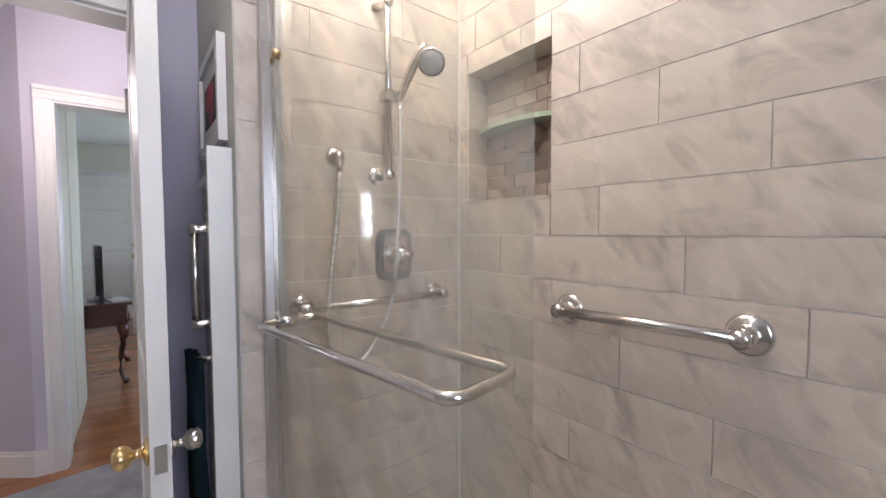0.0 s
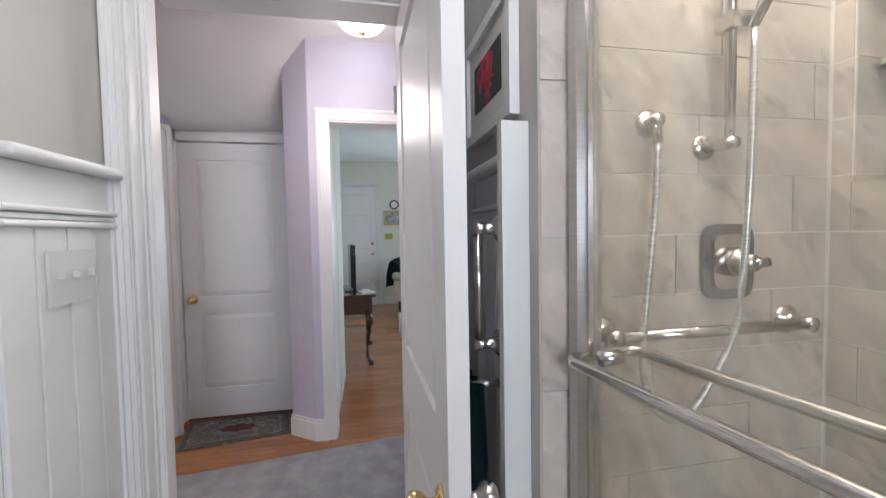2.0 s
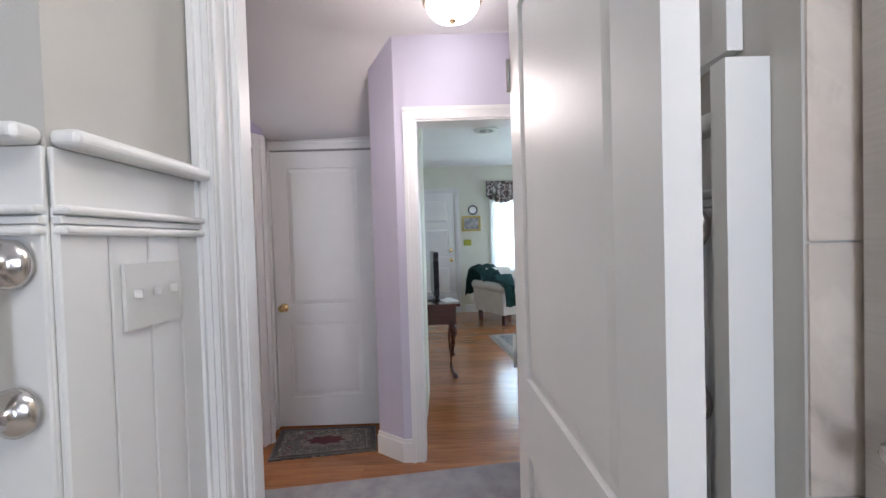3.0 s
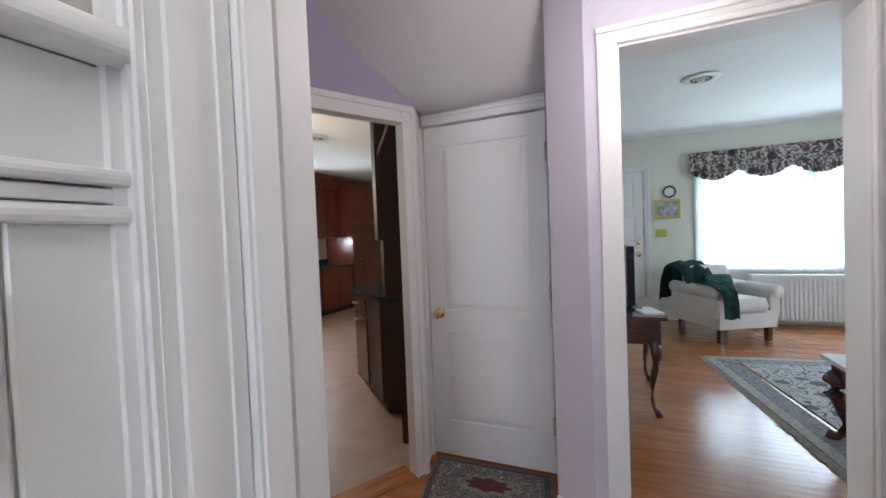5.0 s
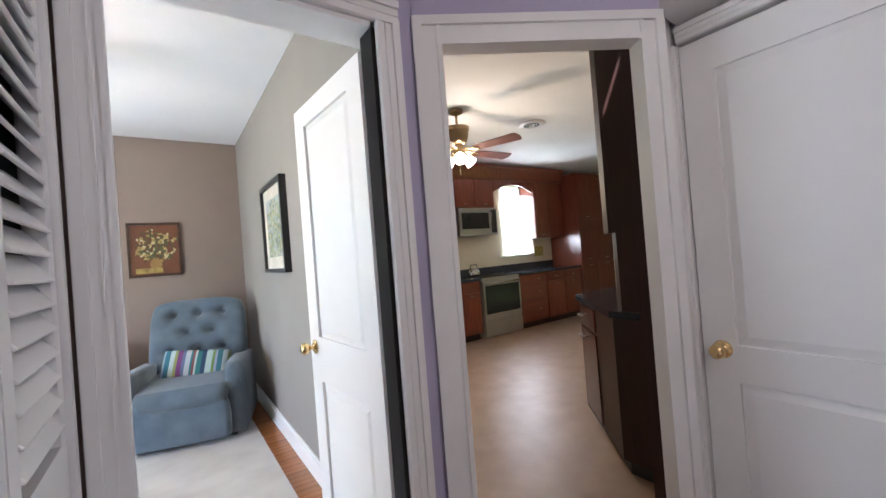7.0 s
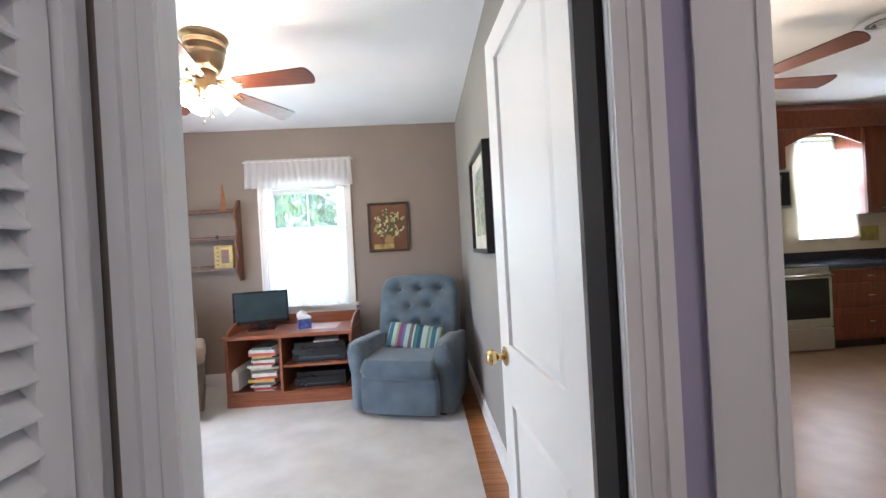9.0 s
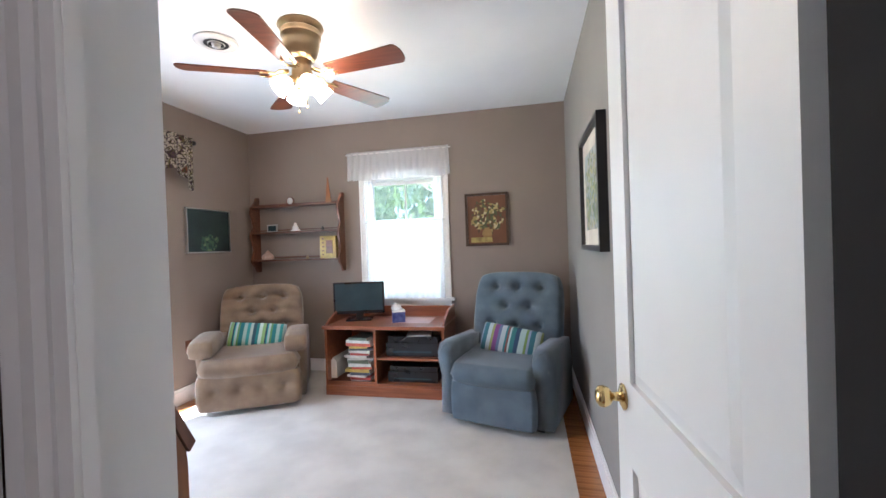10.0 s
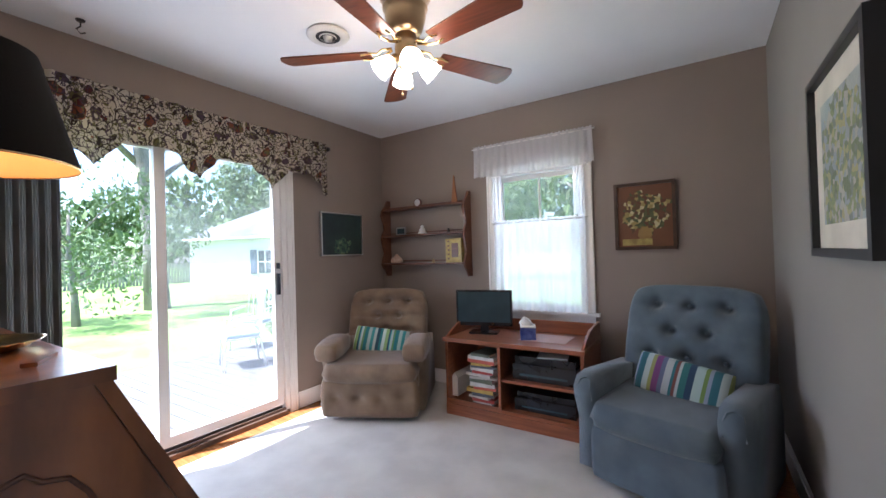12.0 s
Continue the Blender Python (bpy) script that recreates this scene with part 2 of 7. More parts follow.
def sheer(name, color, open_part=0.45):
    """Thin curtain cloth: lets part of the light straight through and scatters the rest."""
    m = bpy.data.materials.new(name)
    m.use_nodes = True
    nt = m.node_tree
    nt.nodes.remove(nt.nodes["Principled BSDF"])
    o = nt.nodes["Material Output"]
    tr = nt.nodes.new("ShaderNodeBsdfTransparent")
    tl = nt.nodes.new("ShaderNodeBsdfTranslucent")
    df = nt.nodes.new("ShaderNodeBsdfDiffuse")
    tl.inputs[0].default_value = df.inputs[0].default_value = (*color, 1)
    m1 = nt.nodes.new("ShaderNodeMixShader")
    m1.inputs[0].default_value = 0.45
    nt.links.new(tl.outputs[0], m1.inputs[1])
    nt.links.new(df.outputs[0], m1.inputs[2])
    m2 = nt.nodes.new("ShaderNodeMixShader")
    m2.inputs[0].default_value = open_part
    nt.links.new(m1.outputs[0], m2.inputs[1])
    nt.links.new(tr.outputs[0], m2.inputs[2])
    nt.links.new(m2.outputs[0], o.inputs[0])
    return m


def glow(name, color, strength):
    m = bpy.data.materials.new(name)
    m.use_nodes = True
    b = m.node_tree.nodes["Principled BSDF"]
    b.inputs["Base Color"].default_value = (0.9, 0.88, 0.84, 1)
    b.inputs["Emission Color"].default_value = (*color, 1)
    b.inputs["Emission Strength"].default_value = strength
    b.inputs["Roughness"].default_value = 0.4
    return m


def striped(name, colors, scale=7.0, axis=0, rough=0.85, blend=False):
    """Woven stripes across one axis of the object."""
    m = bpy.data.materials.new(name)
    m.use_nodes = True
    nt = m.node_tree
    b = nt.nodes["Principled BSDF"]
    b.inputs["Roughness"].default_value = rough
    tc = nt.nodes.new("ShaderNodeTexCoord")
    sp = nt.nodes.new("ShaderNodeSeparateXYZ")
    nt.links.new(tc.outputs["Object"], sp.inputs[0])
    mu = nt.nodes.new("ShaderNodeMath")
    mu.operation = "MULTIPLY_ADD"
    mu.inputs[1].default_value, mu.inputs[2].default_value = scale, 50.0
    nt.links.new(sp.outputs[axis], mu.inputs[0])
    fr = nt.nodes.new("ShaderNodeMath")
    fr.operation = "FRACT"
    nt.links.new(mu.outputs[0], fr.inputs[0])
    cr = nt.nodes.new("ShaderNodeValToRGB")
    cr.color_ramp.interpolation = "LINEAR" if blend else "CONSTANT"
    els = cr.color_ramp.elements
    els[0].color = (*colors[0], 1)
    rs = random.Random(len(colors))
    widths = [rs.uniform(0.35, 1.65) for _ in colors]
    edge = [sum(widths[:i]) / sum(widths) for i in range(len(colors))]
    els[1].position, els[1].color = edge[1], (*colors[1], 1)
    for i, c in enumerate(colors[2:], 2):
        e = els.new(edge[i])
        e.color = (*c, 1)
    nt.links.new(fr.outputs[0], cr.inputs[0])
    nt.links.new(cr.outputs[0], b.inputs["Base Color"])
    return m


def patterned(name, ground, spots, scale=14.0, rough=0.9, lines=(0.12, 0.06, 0.04), stems=False):
    """Printed or woven ornament: cells with outlined motifs in several colours."""
    m = bpy.data.materials.new(name)
    m.use_nodes = True
    nt = m.node_tree
    b = nt.nodes["Principled BSDF"]
    b.inputs["Roughness"].default_value = rough
    tc = nt.nodes.new("ShaderNodeTexCoord")
    nz = nt.nodes.new("ShaderNodeTexNoise")
    nz.inputs["Scale"].default_value = scale * 0.6
    mv = nt.nodes.new("ShaderNodeMix")
    mv.data_type = "VECTOR"
    mv.inputs[0].default_value = 0.12
    nt.links.new(tc.outputs["Object"], nz.inputs["Vector"])
    nt.links.new(tc.outputs["Object"], mv.inputs[4])
    nt.links.new(nz.outputs["Color"], mv.inputs[5])
    vo = nt.nodes.new("ShaderNodeTexVoronoi")
    vo.inputs["Scale"].default_value = scale
    nt.links.new(mv.outputs[1], vo.inputs["Vector"])
    cr = nt.nodes.new("ShaderNodeValToRGB")
    cr.color_ramp.interpolation = "CONSTANT"
    els = cr.color_ramp.elements
    els[0].color = (*spots[0], 1)
    els[1].position, els[1].color = 0.5, (*ground, 1)
    for i, c in enumerate(spots[1:], 1):
        e = els.new(0.5 * i / len(spots))
        e.color = (*c, 1)
    sx = nt.nodes.new("ShaderNodeSeparateXYZ")
    nt.links.new(vo.outputs["Color"], sx.inputs[0])
    nt.links.new(sx.outputs[0], cr.inputs[0])
    ring = nt.nodes.new("ShaderNodeMath")
    ring.operation = "PINGPONG"
    ring.inputs[1].default_value = 0.16
    nt.links.new(vo.outputs["Distance"], ring.inputs[0])
    lt = nt.nodes.new("ShaderNodeMath")
    lt.operation = "LESS_THAN"
    lt.inputs[1].default_value = 0.035
    nt.links.new(ring.outputs[0], lt.inputs[0])
    far = nt.nodes.new("ShaderNodeMath")
    far.operation = "GREATER_THAN"
    far.inputs[1].default_value = 0.42
    nt.links.new(vo.outputs["Distance"], far.inputs[0])
    m1 = nt.nodes.new("ShaderNodeMix")
    m1.data_type = "RGBA"
    nt.links.new(far.outputs[0], m1.inputs[0])
    nt.links.new(cr.outputs[0], m1.inputs[6])
    m1.inputs[7].default_value = (*ground, 1)
    m2 = nt.nodes.new("ShaderNodeMix")
    m2.data_type = "RGBA"
    nt.links.new(lt.outputs[0], m2.inputs[0])
    nt.links.new(m1.outputs[2], m2.inputs[6])
    m2.inputs[7].default_value = (*lines, 1)
    last = m2.outputs[2]
    for k, (sc_, wide, tone) in enumerate(((0.75, 0.016, lines), (1.35, 0.020, spots[1]), (2.2, 0.022, spots[-1])) if stems else ()):
        ns = nt.nodes.new("ShaderNodeTexNoise")
        ns.inputs["Scale"].default_value, ns.inputs["Detail"].default_value = scale * sc_, 1.5
        nt.links.new(tc.outputs["Object"], ns.inputs["Vector"])
        pp = nt.nodes.new("ShaderNodeMath")
        pp.operation = "COMPARE"
        pp.inputs[1].default_value, pp.inputs[2].default_value = 0.5 + 0.02 * k, wide
        nt.links.new(ns.outputs[0], pp.inputs[0])
        mk = nt.nodes.new("ShaderNodeMix")
        mk.data_type = "RGBA"
        nt.links.new(pp.outputs[0], mk.inputs[0])
        nt.links.new(last, mk.inputs[6])
        mk.inputs[7].default_value = (*tone, 1)
        last = mk.outputs[2]
    nt.links.new(last, b.inputs["Base Color"])
    return m


M["glass"] = glass_mat("clear_glass", (0.97, 0.985, 0.98))
M["showerglass"] = glass_mat("shower_glass", (0.965, 0.970, 0.935), 0.02)


def hazed(m, amount, color, streaks=True):
    """A hazy layer on clear glass or a thin sheet in front of it, which scatters a little of the light; in slanting
    streaks if streaks is set.
    """
    nt = m.node_tree
    o = nt.nodes["Material Output"]
    src = o.inputs[0].links[0].from_socket
    df = nt.nodes.new("ShaderNodeBsdfDiffuse")
    tl = nt.nodes.new("ShaderNodeBsdfTranslucent")
    df.inputs[0].default_value = tl.inputs[0].default_value = (*color, 1)
    both = nt.nodes.new("ShaderNodeMixShader")
    nt.links.new(df.outputs[0], both.inputs[1])
    nt.links.new(tl.outputs[0], both.inputs[2])
    mx = nt.nodes.new("ShaderNodeMixShader")
    mx.inputs[0].default_value = amount
    if streaks:
        tc = nt.nodes.new("ShaderNodeTexCoord")
        mp = nt.nodes.new("ShaderNodeMapping")
        mp.vector_type = "TEXTURE"
        mp.inputs["Rotation"].default_value = (0, 0.95, 0)
        mp.inputs["Scale"].default_value = (0.9, 0.2, 0.16)
        nz = nt.nodes.new("ShaderNodeTexNoise")
        nz.inputs["Scale"].default_value, nz.inputs["Detail"].default_value = 1.6, 6
        mr = nt.nodes.new("ShaderNodeMapRange")
        mr.inputs[1].default_value, mr.inputs[2].default_value, mr.inputs[4].default_value = 0.38, 0.80, amount
        nt.links.new(tc.outputs["Object"], mp.inputs[0])
        nt.links.new(mp.outputs[0], nz.inputs["Vector"])
        nt.links.new(nz.outputs[0], mr.inputs[0])
        nt.links.new(mr.outputs[0], mx.inputs[0])
    nt.links.new(src, mx.inputs[1])
    nt.links.new(both.outputs[0], mx.inputs[2])
    nt.links.new(mx.outputs[0], o.inputs[0])
    return m


# pale slanting streaks across the shower glass
hazed(M["showerglass"], 0.36, (0.80, 0.80, 0.78))
# haze for unseen sheets added outside the den panes, to wash out the view
M["dense_haze"] = hazed(glass_mat("dense_pane_haze_sheet", (0.88, 0.88, 0.88), 0.5), 0.20, (0.75, 0.77, 0.80), False)
M["pane_haze"] = hazed(glass_mat("pane_haze_sheet", (0.9, 0.9, 0.9), 0.5), 0.045, (0.75, 0.77, 0.80), False)
M["sheer"] = sheer("white_sheer_cloth", (0.86, 0.86, 0.88), 0.35)
M["lampglass"] = glow("lit_frosted_glass", (1.0, 0.86, 0.66), 3.0)
M["halllamp"] = glow("lit_alabaster_glass", (1.0, 0.9, 0.75), 1.0)
M["pillow"] = striped("striped_cushion_cloth", [(0.02, 0.18, 0.18), (0.45, 0.55, 0.50), (0.22, 0.36, 0.14), (0.02, 0.05, 0.10), (0.05, 0.30, 0.30), (0.36, 0.44, 0.40), (0.10, 0.22, 0.09), (0.02, 0.16, 0.17), (0.30, 0.40, 0.36), (0.04, 0.24, 0.24), (0.36, 0.43, 0.38), (0.02, 0.07, 0.10)], 3.6)
M["pillowviolet"] = striped("violet_striped_cushion_cloth", [(0.36, 0.42, 0.40), (0.03, 0.14, 0.14), (0.02, 0.05, 0.10), (0.32, 0.42, 0.41), (0.14, 0.22, 0.06), (0.22, 0.26, 0.36), (0.03, 0.12, 0.15), (0.36, 0.42, 0.42), (0.24, 0.26, 0.09), (0.16, 0.05, 0.17), (0.10, 0.13, 0.22), (0.34, 0.38, 0.40), (0.03, 0.14, 0.16), (0.16, 0.06, 0.05)], 2.6)
M["crewel"] = patterned("crewel_print_cloth", (0.66, 0.59, 0.48), [(0.11, 0.025, 0.025), (0.17, 0.15, 0.06), (0.26, 0.08, 0.04), (0.10, 0.06, 0.09)], 13.0, lines=(0.055, 0.035, 0.03), stems=True)
M["floral"] = patterned("floral_print_cloth", (0.50, 0.46, 0.44), [(0.12, 0.08, 0.09), (0.07, 0.09, 0.07), (0.26, 0.17, 0.18), (0.06, 0.05, 0.06)], 8.0, stems=True)
M["mat"] = patterned("ornamental_mat_pile", (0.10, 0.09, 0.085), [(0.35, 0.31, 0.25), (0.14, 0.03, 0.035), (0.05, 0.05, 0.06)], 26.0, lines=(0.32, 0.29, 0.24))
M["oriental"] = patterned("oriental_rug_pile", (0.36, 0.35, 0.32), [(0.10, 0.11, 0.13), (0.08, 0.10, 0.10), (0.24, 0.10, 0.09)], 9.0, lines=(0.07, 0.08, 0.10))

# ---- building blocks ----
def bm_box(bm, x0, x1, y0, y1, z0, z1, m=None):
    vs = [bm.verts.new((x, y, z)) for z in (z0, z1) for y in (y0, y1) for x in (x0, x1)]
    for a in ((0, 2, 3, 1), (4, 5, 7, 6), (0, 1, 5, 4), (2, 6, 7, 3), (0, 4, 6, 2), (1, 3, 7, 5)):
        bm.faces.new([vs[i] for i in a])
    if m is not None:
        bmesh.ops.transform(bm, matrix=m, verts=vs)
    return vs


def part(name, bm, material, parent=None, label="", bevel=0.0, smooth=False, kind="", segs=2):
    if bevel:
        bmesh.ops.bevel(bm, geom=[e for e in bm.edges if e.is_manifold and e.calc_face_angle(0) > 0.5], offset=bevel, segments=segs, affect="EDGES", profile=0.5, clamp_overlap=True)
    bmesh.ops.recalc_face_normals(bm, faces=bm.faces)
    me = bpy.data.meshes.new(name)
    bm.to_mesh(me)
    bm.free()
    if smooth:
        for p in me.polygons:
            p.use_smooth = True
    me.materials.append(material)
    ob = new(name, me)
    if parent is not None:
        ob.parent = parent
    return tagged(ob, label=label, kind=kind)


def box(name, x0, x1, y0, y1, z0, z1, material, parent=None, bevel=0.004, label="", kind="", m=None):
    bm = bmesh.new()
    bm_box(bm, min(x0, x1), max(x0, x1), min(y0, y1), max(y0, y1), min(z0, z1), max(z0, z1), m)
    return part(name, bm, material, parent, label, bevel, kind=kind)


def thing(name, label, category, m=None, group=""):
    ob = new(name)
    if m is not None:
        ob.matrix_world = m
    return tagged(ob, label, category, group)


def lathe(name, profile, material, parent=None, centre=(0, 0, 0), seg=24, label="", m=None):
    """profile: (radius, height) from bottom to top, turned round z."""
    bm = bmesh.new()
    rings = []
    for r, z in profile:
        rings.append([bm.verts.new((r * math.cos(2 * math.pi * i / seg), r * math.sin(2 * math.pi * i / seg), z)) for i in range(seg)] if r > 1e-5 else [bm.verts.new((0, 0, z))])
    for a, b in zip(rings, rings[1:]):
        for i in range(seg):
            j = (i + 1) % seg
            if len(a) == 1 and len(b) > 1:
                bm.faces.new((a[0], b[j], b[i]))
            elif len(b) == 1 and len(a) > 1:
                bm.faces.new((a[i], a[j], b[0]))
            elif len(a) > 1:
                bm.faces.new((a[i], a[j], b[j], b[i]))
    mm = Matrix.Translation(centre) @ (m or Matrix())
    bmesh.ops.transform(bm, matrix=mm, verts=bm.verts)
    return part(name, bm, material, parent, label, smooth=True)


def tube(name, pts, r, material, parent=None, seg=10, label="", closed=False, radii=None):
    bm = bmesh.new()
    pts = [Vector(p) for p in pts]
    rings = []
    n = len(pts)
    up = Vector((0, 0, 1))
    for i, p in enumerate(pts):
        if closed:
            d = (pts[(i + 1) % n] - pts[i - 1]).normalized()
        else:
            d = (pts[min(i + 1, n - 1)] - pts[max(i - 1, 0)]).normalized()
        a = d.cross(up)
        if a.length < 0.1:
            a = d.cross(Vector((0, 1, 0)))
        a.normalize()
        b = a.cross(d)
        rr = radii[i] if radii else r
        rings.append([bm.verts.new(p + (a * math.cos(2 * math.pi * k / seg) + b * math.sin(2 * math.pi * k / seg)) * rr) for k in range(seg)])
    for i in range(n if closed else n - 1):
        a, b = rings[i], rings[(i + 1) % n]
        for k in range(seg):
            j = (k + 1) % seg
            bm.faces.new((a[k], a[j], b[j], b[k]))
    if not closed:
        bm.faces.new(rings[0][::-1])
        bm.faces.new(rings[-1])
    return part(name, bm, material, parent, label, smooth=True)


def prism(name, poly, h0, h1, material, parent=None, axis="z", bevel=0.0, label="", m=None, kind="", smooth=False):
    """poly in the two other axes, run out along axis from h0 to h1."""
    bm = bmesh.new()
    def at(u, v, h):
        return {"z": (u, v, h), "x": (h, u, v), "y": (u, h, v)}[axis]
    lo = [bm.verts.new(at(u, v, h0)) for u, v in poly]
    hi = [bm.verts.new(at(u, v, h1)) for u, v in poly]
    bm.faces.new(lo)
    bm.faces.new(hi[::-1])
    for i in range(len(poly)):
        j = (i + 1) % len(poly)
        bm.faces.new((lo[i], hi[i], hi[j], lo[j]))
    if m is not None:
        bmesh.ops.transform(bm, matrix=m, verts=bm.verts)
    return part(name, bm, material, parent, label, bevel, kind=kind, smooth=smooth)


def cushion(name, w, d, h, material, parent=None, m=None, puff=0.6, tufts=(), depth=0.03, label="", n=22, power=4.0, soft=0.05, pleats=()):
    """A stuffed block, w by d by h about its own centre, with tufts pulled into the +z face at (u, v)."""
    bm = bmesh.new()
    def grid(top):
        rows = []
        for j in range(n + 1):
            row = []
            for i in range(n + 1):
                u, v = i / n * 2 - 1, j / n * 2 - 1
                e = max(0.0, (1 - abs(u) ** power)) ** (1 / power) * max(0.0, (1 - abs(v) ** power)) ** (1 / power)
                z = h / 2 * (e ** puff)
                if top:
                    for tu, tv in tufts:
                        q = ((u - tu) * w / 2) ** 2 + ((v - tv) * d / 2) ** 2
                        z -= depth * math.exp(-q / 0.0009) + depth * 0.7 * math.exp(-q / 0.006)
                for pv, pd in pleats if top else ():
                    z -= pd * math.exp(-((v - pv) * d / 2) ** 2 / 0.0005) * (1 - u ** 6)
                row.append(bm.verts.new((u * (1 - soft * v ** 4) * w / 2, v * (1 - soft * u ** 4) * d / 2, z if top else -z)))
            rows.append(row)
        return rows
    for top in (True, False):
        g = grid(top)
        for j in range(n):
            for i in range(n):
                f = (g[j][i], g[j][i + 1], g[j + 1][i + 1], g[j + 1][i])
                bm.faces.new(f if top else f[::-1])
    bmesh.ops.remove_doubles(bm, verts=bm.verts, dist=1e-4)
    if m is not None:
        bmesh.ops.transform(bm, matrix=m, verts=bm.verts)
    return part(name, bm, material, parent, label, smooth=True)


def casing(name, axis, plane, a0, a1, top, out, width=0.07, material=None, sides=(True, True), head=True, foot=0.0):
    """Moulded trim round an opening in a wall: axis is the one the opening runs along; out is the side it stands on (+1, -1)."""
    material = material or M["white"]
    root = tagged(new(name), kind="structure")
    steps = ((0.0, width, 0.014), (width * 0.62, width, 0.024), (0.0, width * 0.22, 0.020), (width * 0.34, width * 0.44, 0.018))
    def strip(u0, u1, z0, z1, t):
        p0, p1 = sorted((plane, plane + out * t))
        if axis == "y":
            return (p0, p1, u0, u1, z0, z1)
        return (u0, u1, p0, p1, z0, z1)
    for side, use, edge, sgn in (("left", sides[0], a0, -1), ("right", sides[1], a1, 1)):
        if not use:
            continue
        bm = bmesh.new()
        for f0, f1, t in steps:
            u0, u1 = sorted((edge + sgn * (f0 + (t - 0.013) * 0.3), edge + sgn * (f1 - (t - 0.013) * 0.3)))
            bm_box(bm, *strip(u0, u1, foot, top, t))
        part("casing_side", bm, material, root)
    if head:
        bm = bmesh.new()
        for f0, f1, t in steps:
            bm_box(bm, *strip(a0 - (width if sides[0] else 0), a1 + (width if sides[1] else 0), top + f0 + (t - 0.013) * 0.3, top + f1 - (t - 0.013) * 0.3, t))
        part("casing_head", bm, material, root)
    return root


def panel_door(name, w, h, t, material, parent, rails, inset=0.012, stile=0.11):
    """A door leaf from x 0 to w, y 0 to t, with raised panels in sunk fields on both faces; rails: (z0, z1) of each field."""
    leaf = box(name, 0, w, inset, t - inset, 0, h, material, parent, bevel=0.0)
    for f, (y0, y1) in enumerate(((0, inset), (t - inset, t))):
        bm = bmesh.new()
        bm_box(bm, 0, stile, y0, y1, 0, h)
        bm_box(bm, w - stile, w, y0, y1, 0, h)
        z = 0
        for z0, z1 in list(rails) + [(h, h)]:
            bm_box(bm, stile, w - stile, y0, y1, z, z0)
            z = z1
        part("door_stile", bm, material, leaf)
        for z0, z1 in rails:
            bm = bmesh.new()
            o = 0.03
            ya, yb = (0.003, inset) if f == 0 else (t - inset, t - 0.003)
            a = (stile + 0.004, w - stile - 0.004, z0 + 0.004, z1 - 0.004)
            out_y, in_y = (inset, ya) if f == 0 else (t - inset, yb)
            lo = [bm.verts.new(p) for p in ((a[0], out_y, a[2]), (a[1], out_y, a[2]), (a[1], out_y, a[3]), (a[0], out_y, a[3]))]
            hi = [bm.verts.new(p) for p in ((a[0] + o, in_y, a[2] + o), (a[1] - o, in_y, a[2] + o), (a[1] - o, in_y, a[3] - o), (a[0] + o, in_y, a[3] - o))]
            bm.faces.new(hi)
            for i in range(4):
                j = (i + 1) % 4
                bm.faces.new((lo[i], lo[j], hi[j], hi[i]))
            part("door_panel", bm, material, leaf)
    return leaf


def knob(name, material, parent, place, direction, size=0.027):
    """A round knob on a rose, standing out from place along direction."""
    rot = Vector(direction).to_track_quat("Z", "Y").to_matrix().to_4x4()
    s = size
    return lathe(name, [(0, 0), (s * 1.15, 0), (s * 1.2, 0.004), (s * 0.9, 0.008), (s * 0.42, 0.012), (s * 0.38, 0.028), (s * 0.8, 0.036), (s, 0.048), (s * 0.92, 0.060), (s * 0.55, 0.067), (0, 0.069)], material, parent, place, 20, m=rot)


def wall(name, x0, x1, y0, y1, z0, z1, material):
    return box(name, x0, x1, y0, y1, z0, z1, material, bevel=0.0, kind="structure")

# ---- structure ----
H = 2.6          # hall, kitchen and living room ceiling
HD = 2.66        # den ceiling
# bathroom
wall("wall_bath_west_north", -3.00, -2.90, 0.735, 1.00, 0, H, M["lavender"])
wall("wall_bath_west_head", -2.86, -2.745, -0.01, 0.735, 2.055, H, M["grey"])
wall("wall_bath_pier", -2.80, -2.315, -1.13, -0.06, 0, H, M["grey"])
wall("wall_bath_jamb", -2.800, -2.655, -0.06, -0.01, 0, H, M["white"])
wall("wall_bath_jamb_edge", -2.828, -2.800, -0.12, -0.030, 0, H, M["white"])
wall("wall_bath_south", -2.30, 0.40, -1.25, -1.13, 0, H, M["grey"])
wall("wall_bath_east", 0.28, 0.40, -1.13, 1.80, 0, H, M["grey"])
wall("wall_bath_recess", -2.90, -2.22, 0.90, 1.00, 0, H, M["grey"])
wall("wall_shower_valve", -2.42, -2.305, 1.00, 1.86, 0, H, M["grout"])
NX0, NX1, NZ0, NZ1 = -2.255, -1.865, 1.46, 1.96
YS = 1.72
wall("wall_shower_long_left", -2.305, NX0, YS, YS + 0.14, 0, H, M["grout"])
wall("wall_shower_long_right", NX1, 0.28, YS, YS + 0.14, 0, H, M["grout"])
wall("wall_shower_long_below", NX0, NX1, YS, YS + 0.14, 0, NZ0, M["grout"])
wall("wall_shower_long_above", NX0, NX1, YS, YS + 0.14, NZ1, H, M["grout"])
wall("wall_shower_niche_back", NX0, NX1, YS + 0.10, YS + 0.14, NZ0, NZ1, M["grout"])
wall("ceiling_bath", -2.80, 0.40, -1.25, 1.86, H, H + 0.1, M["ceil"])
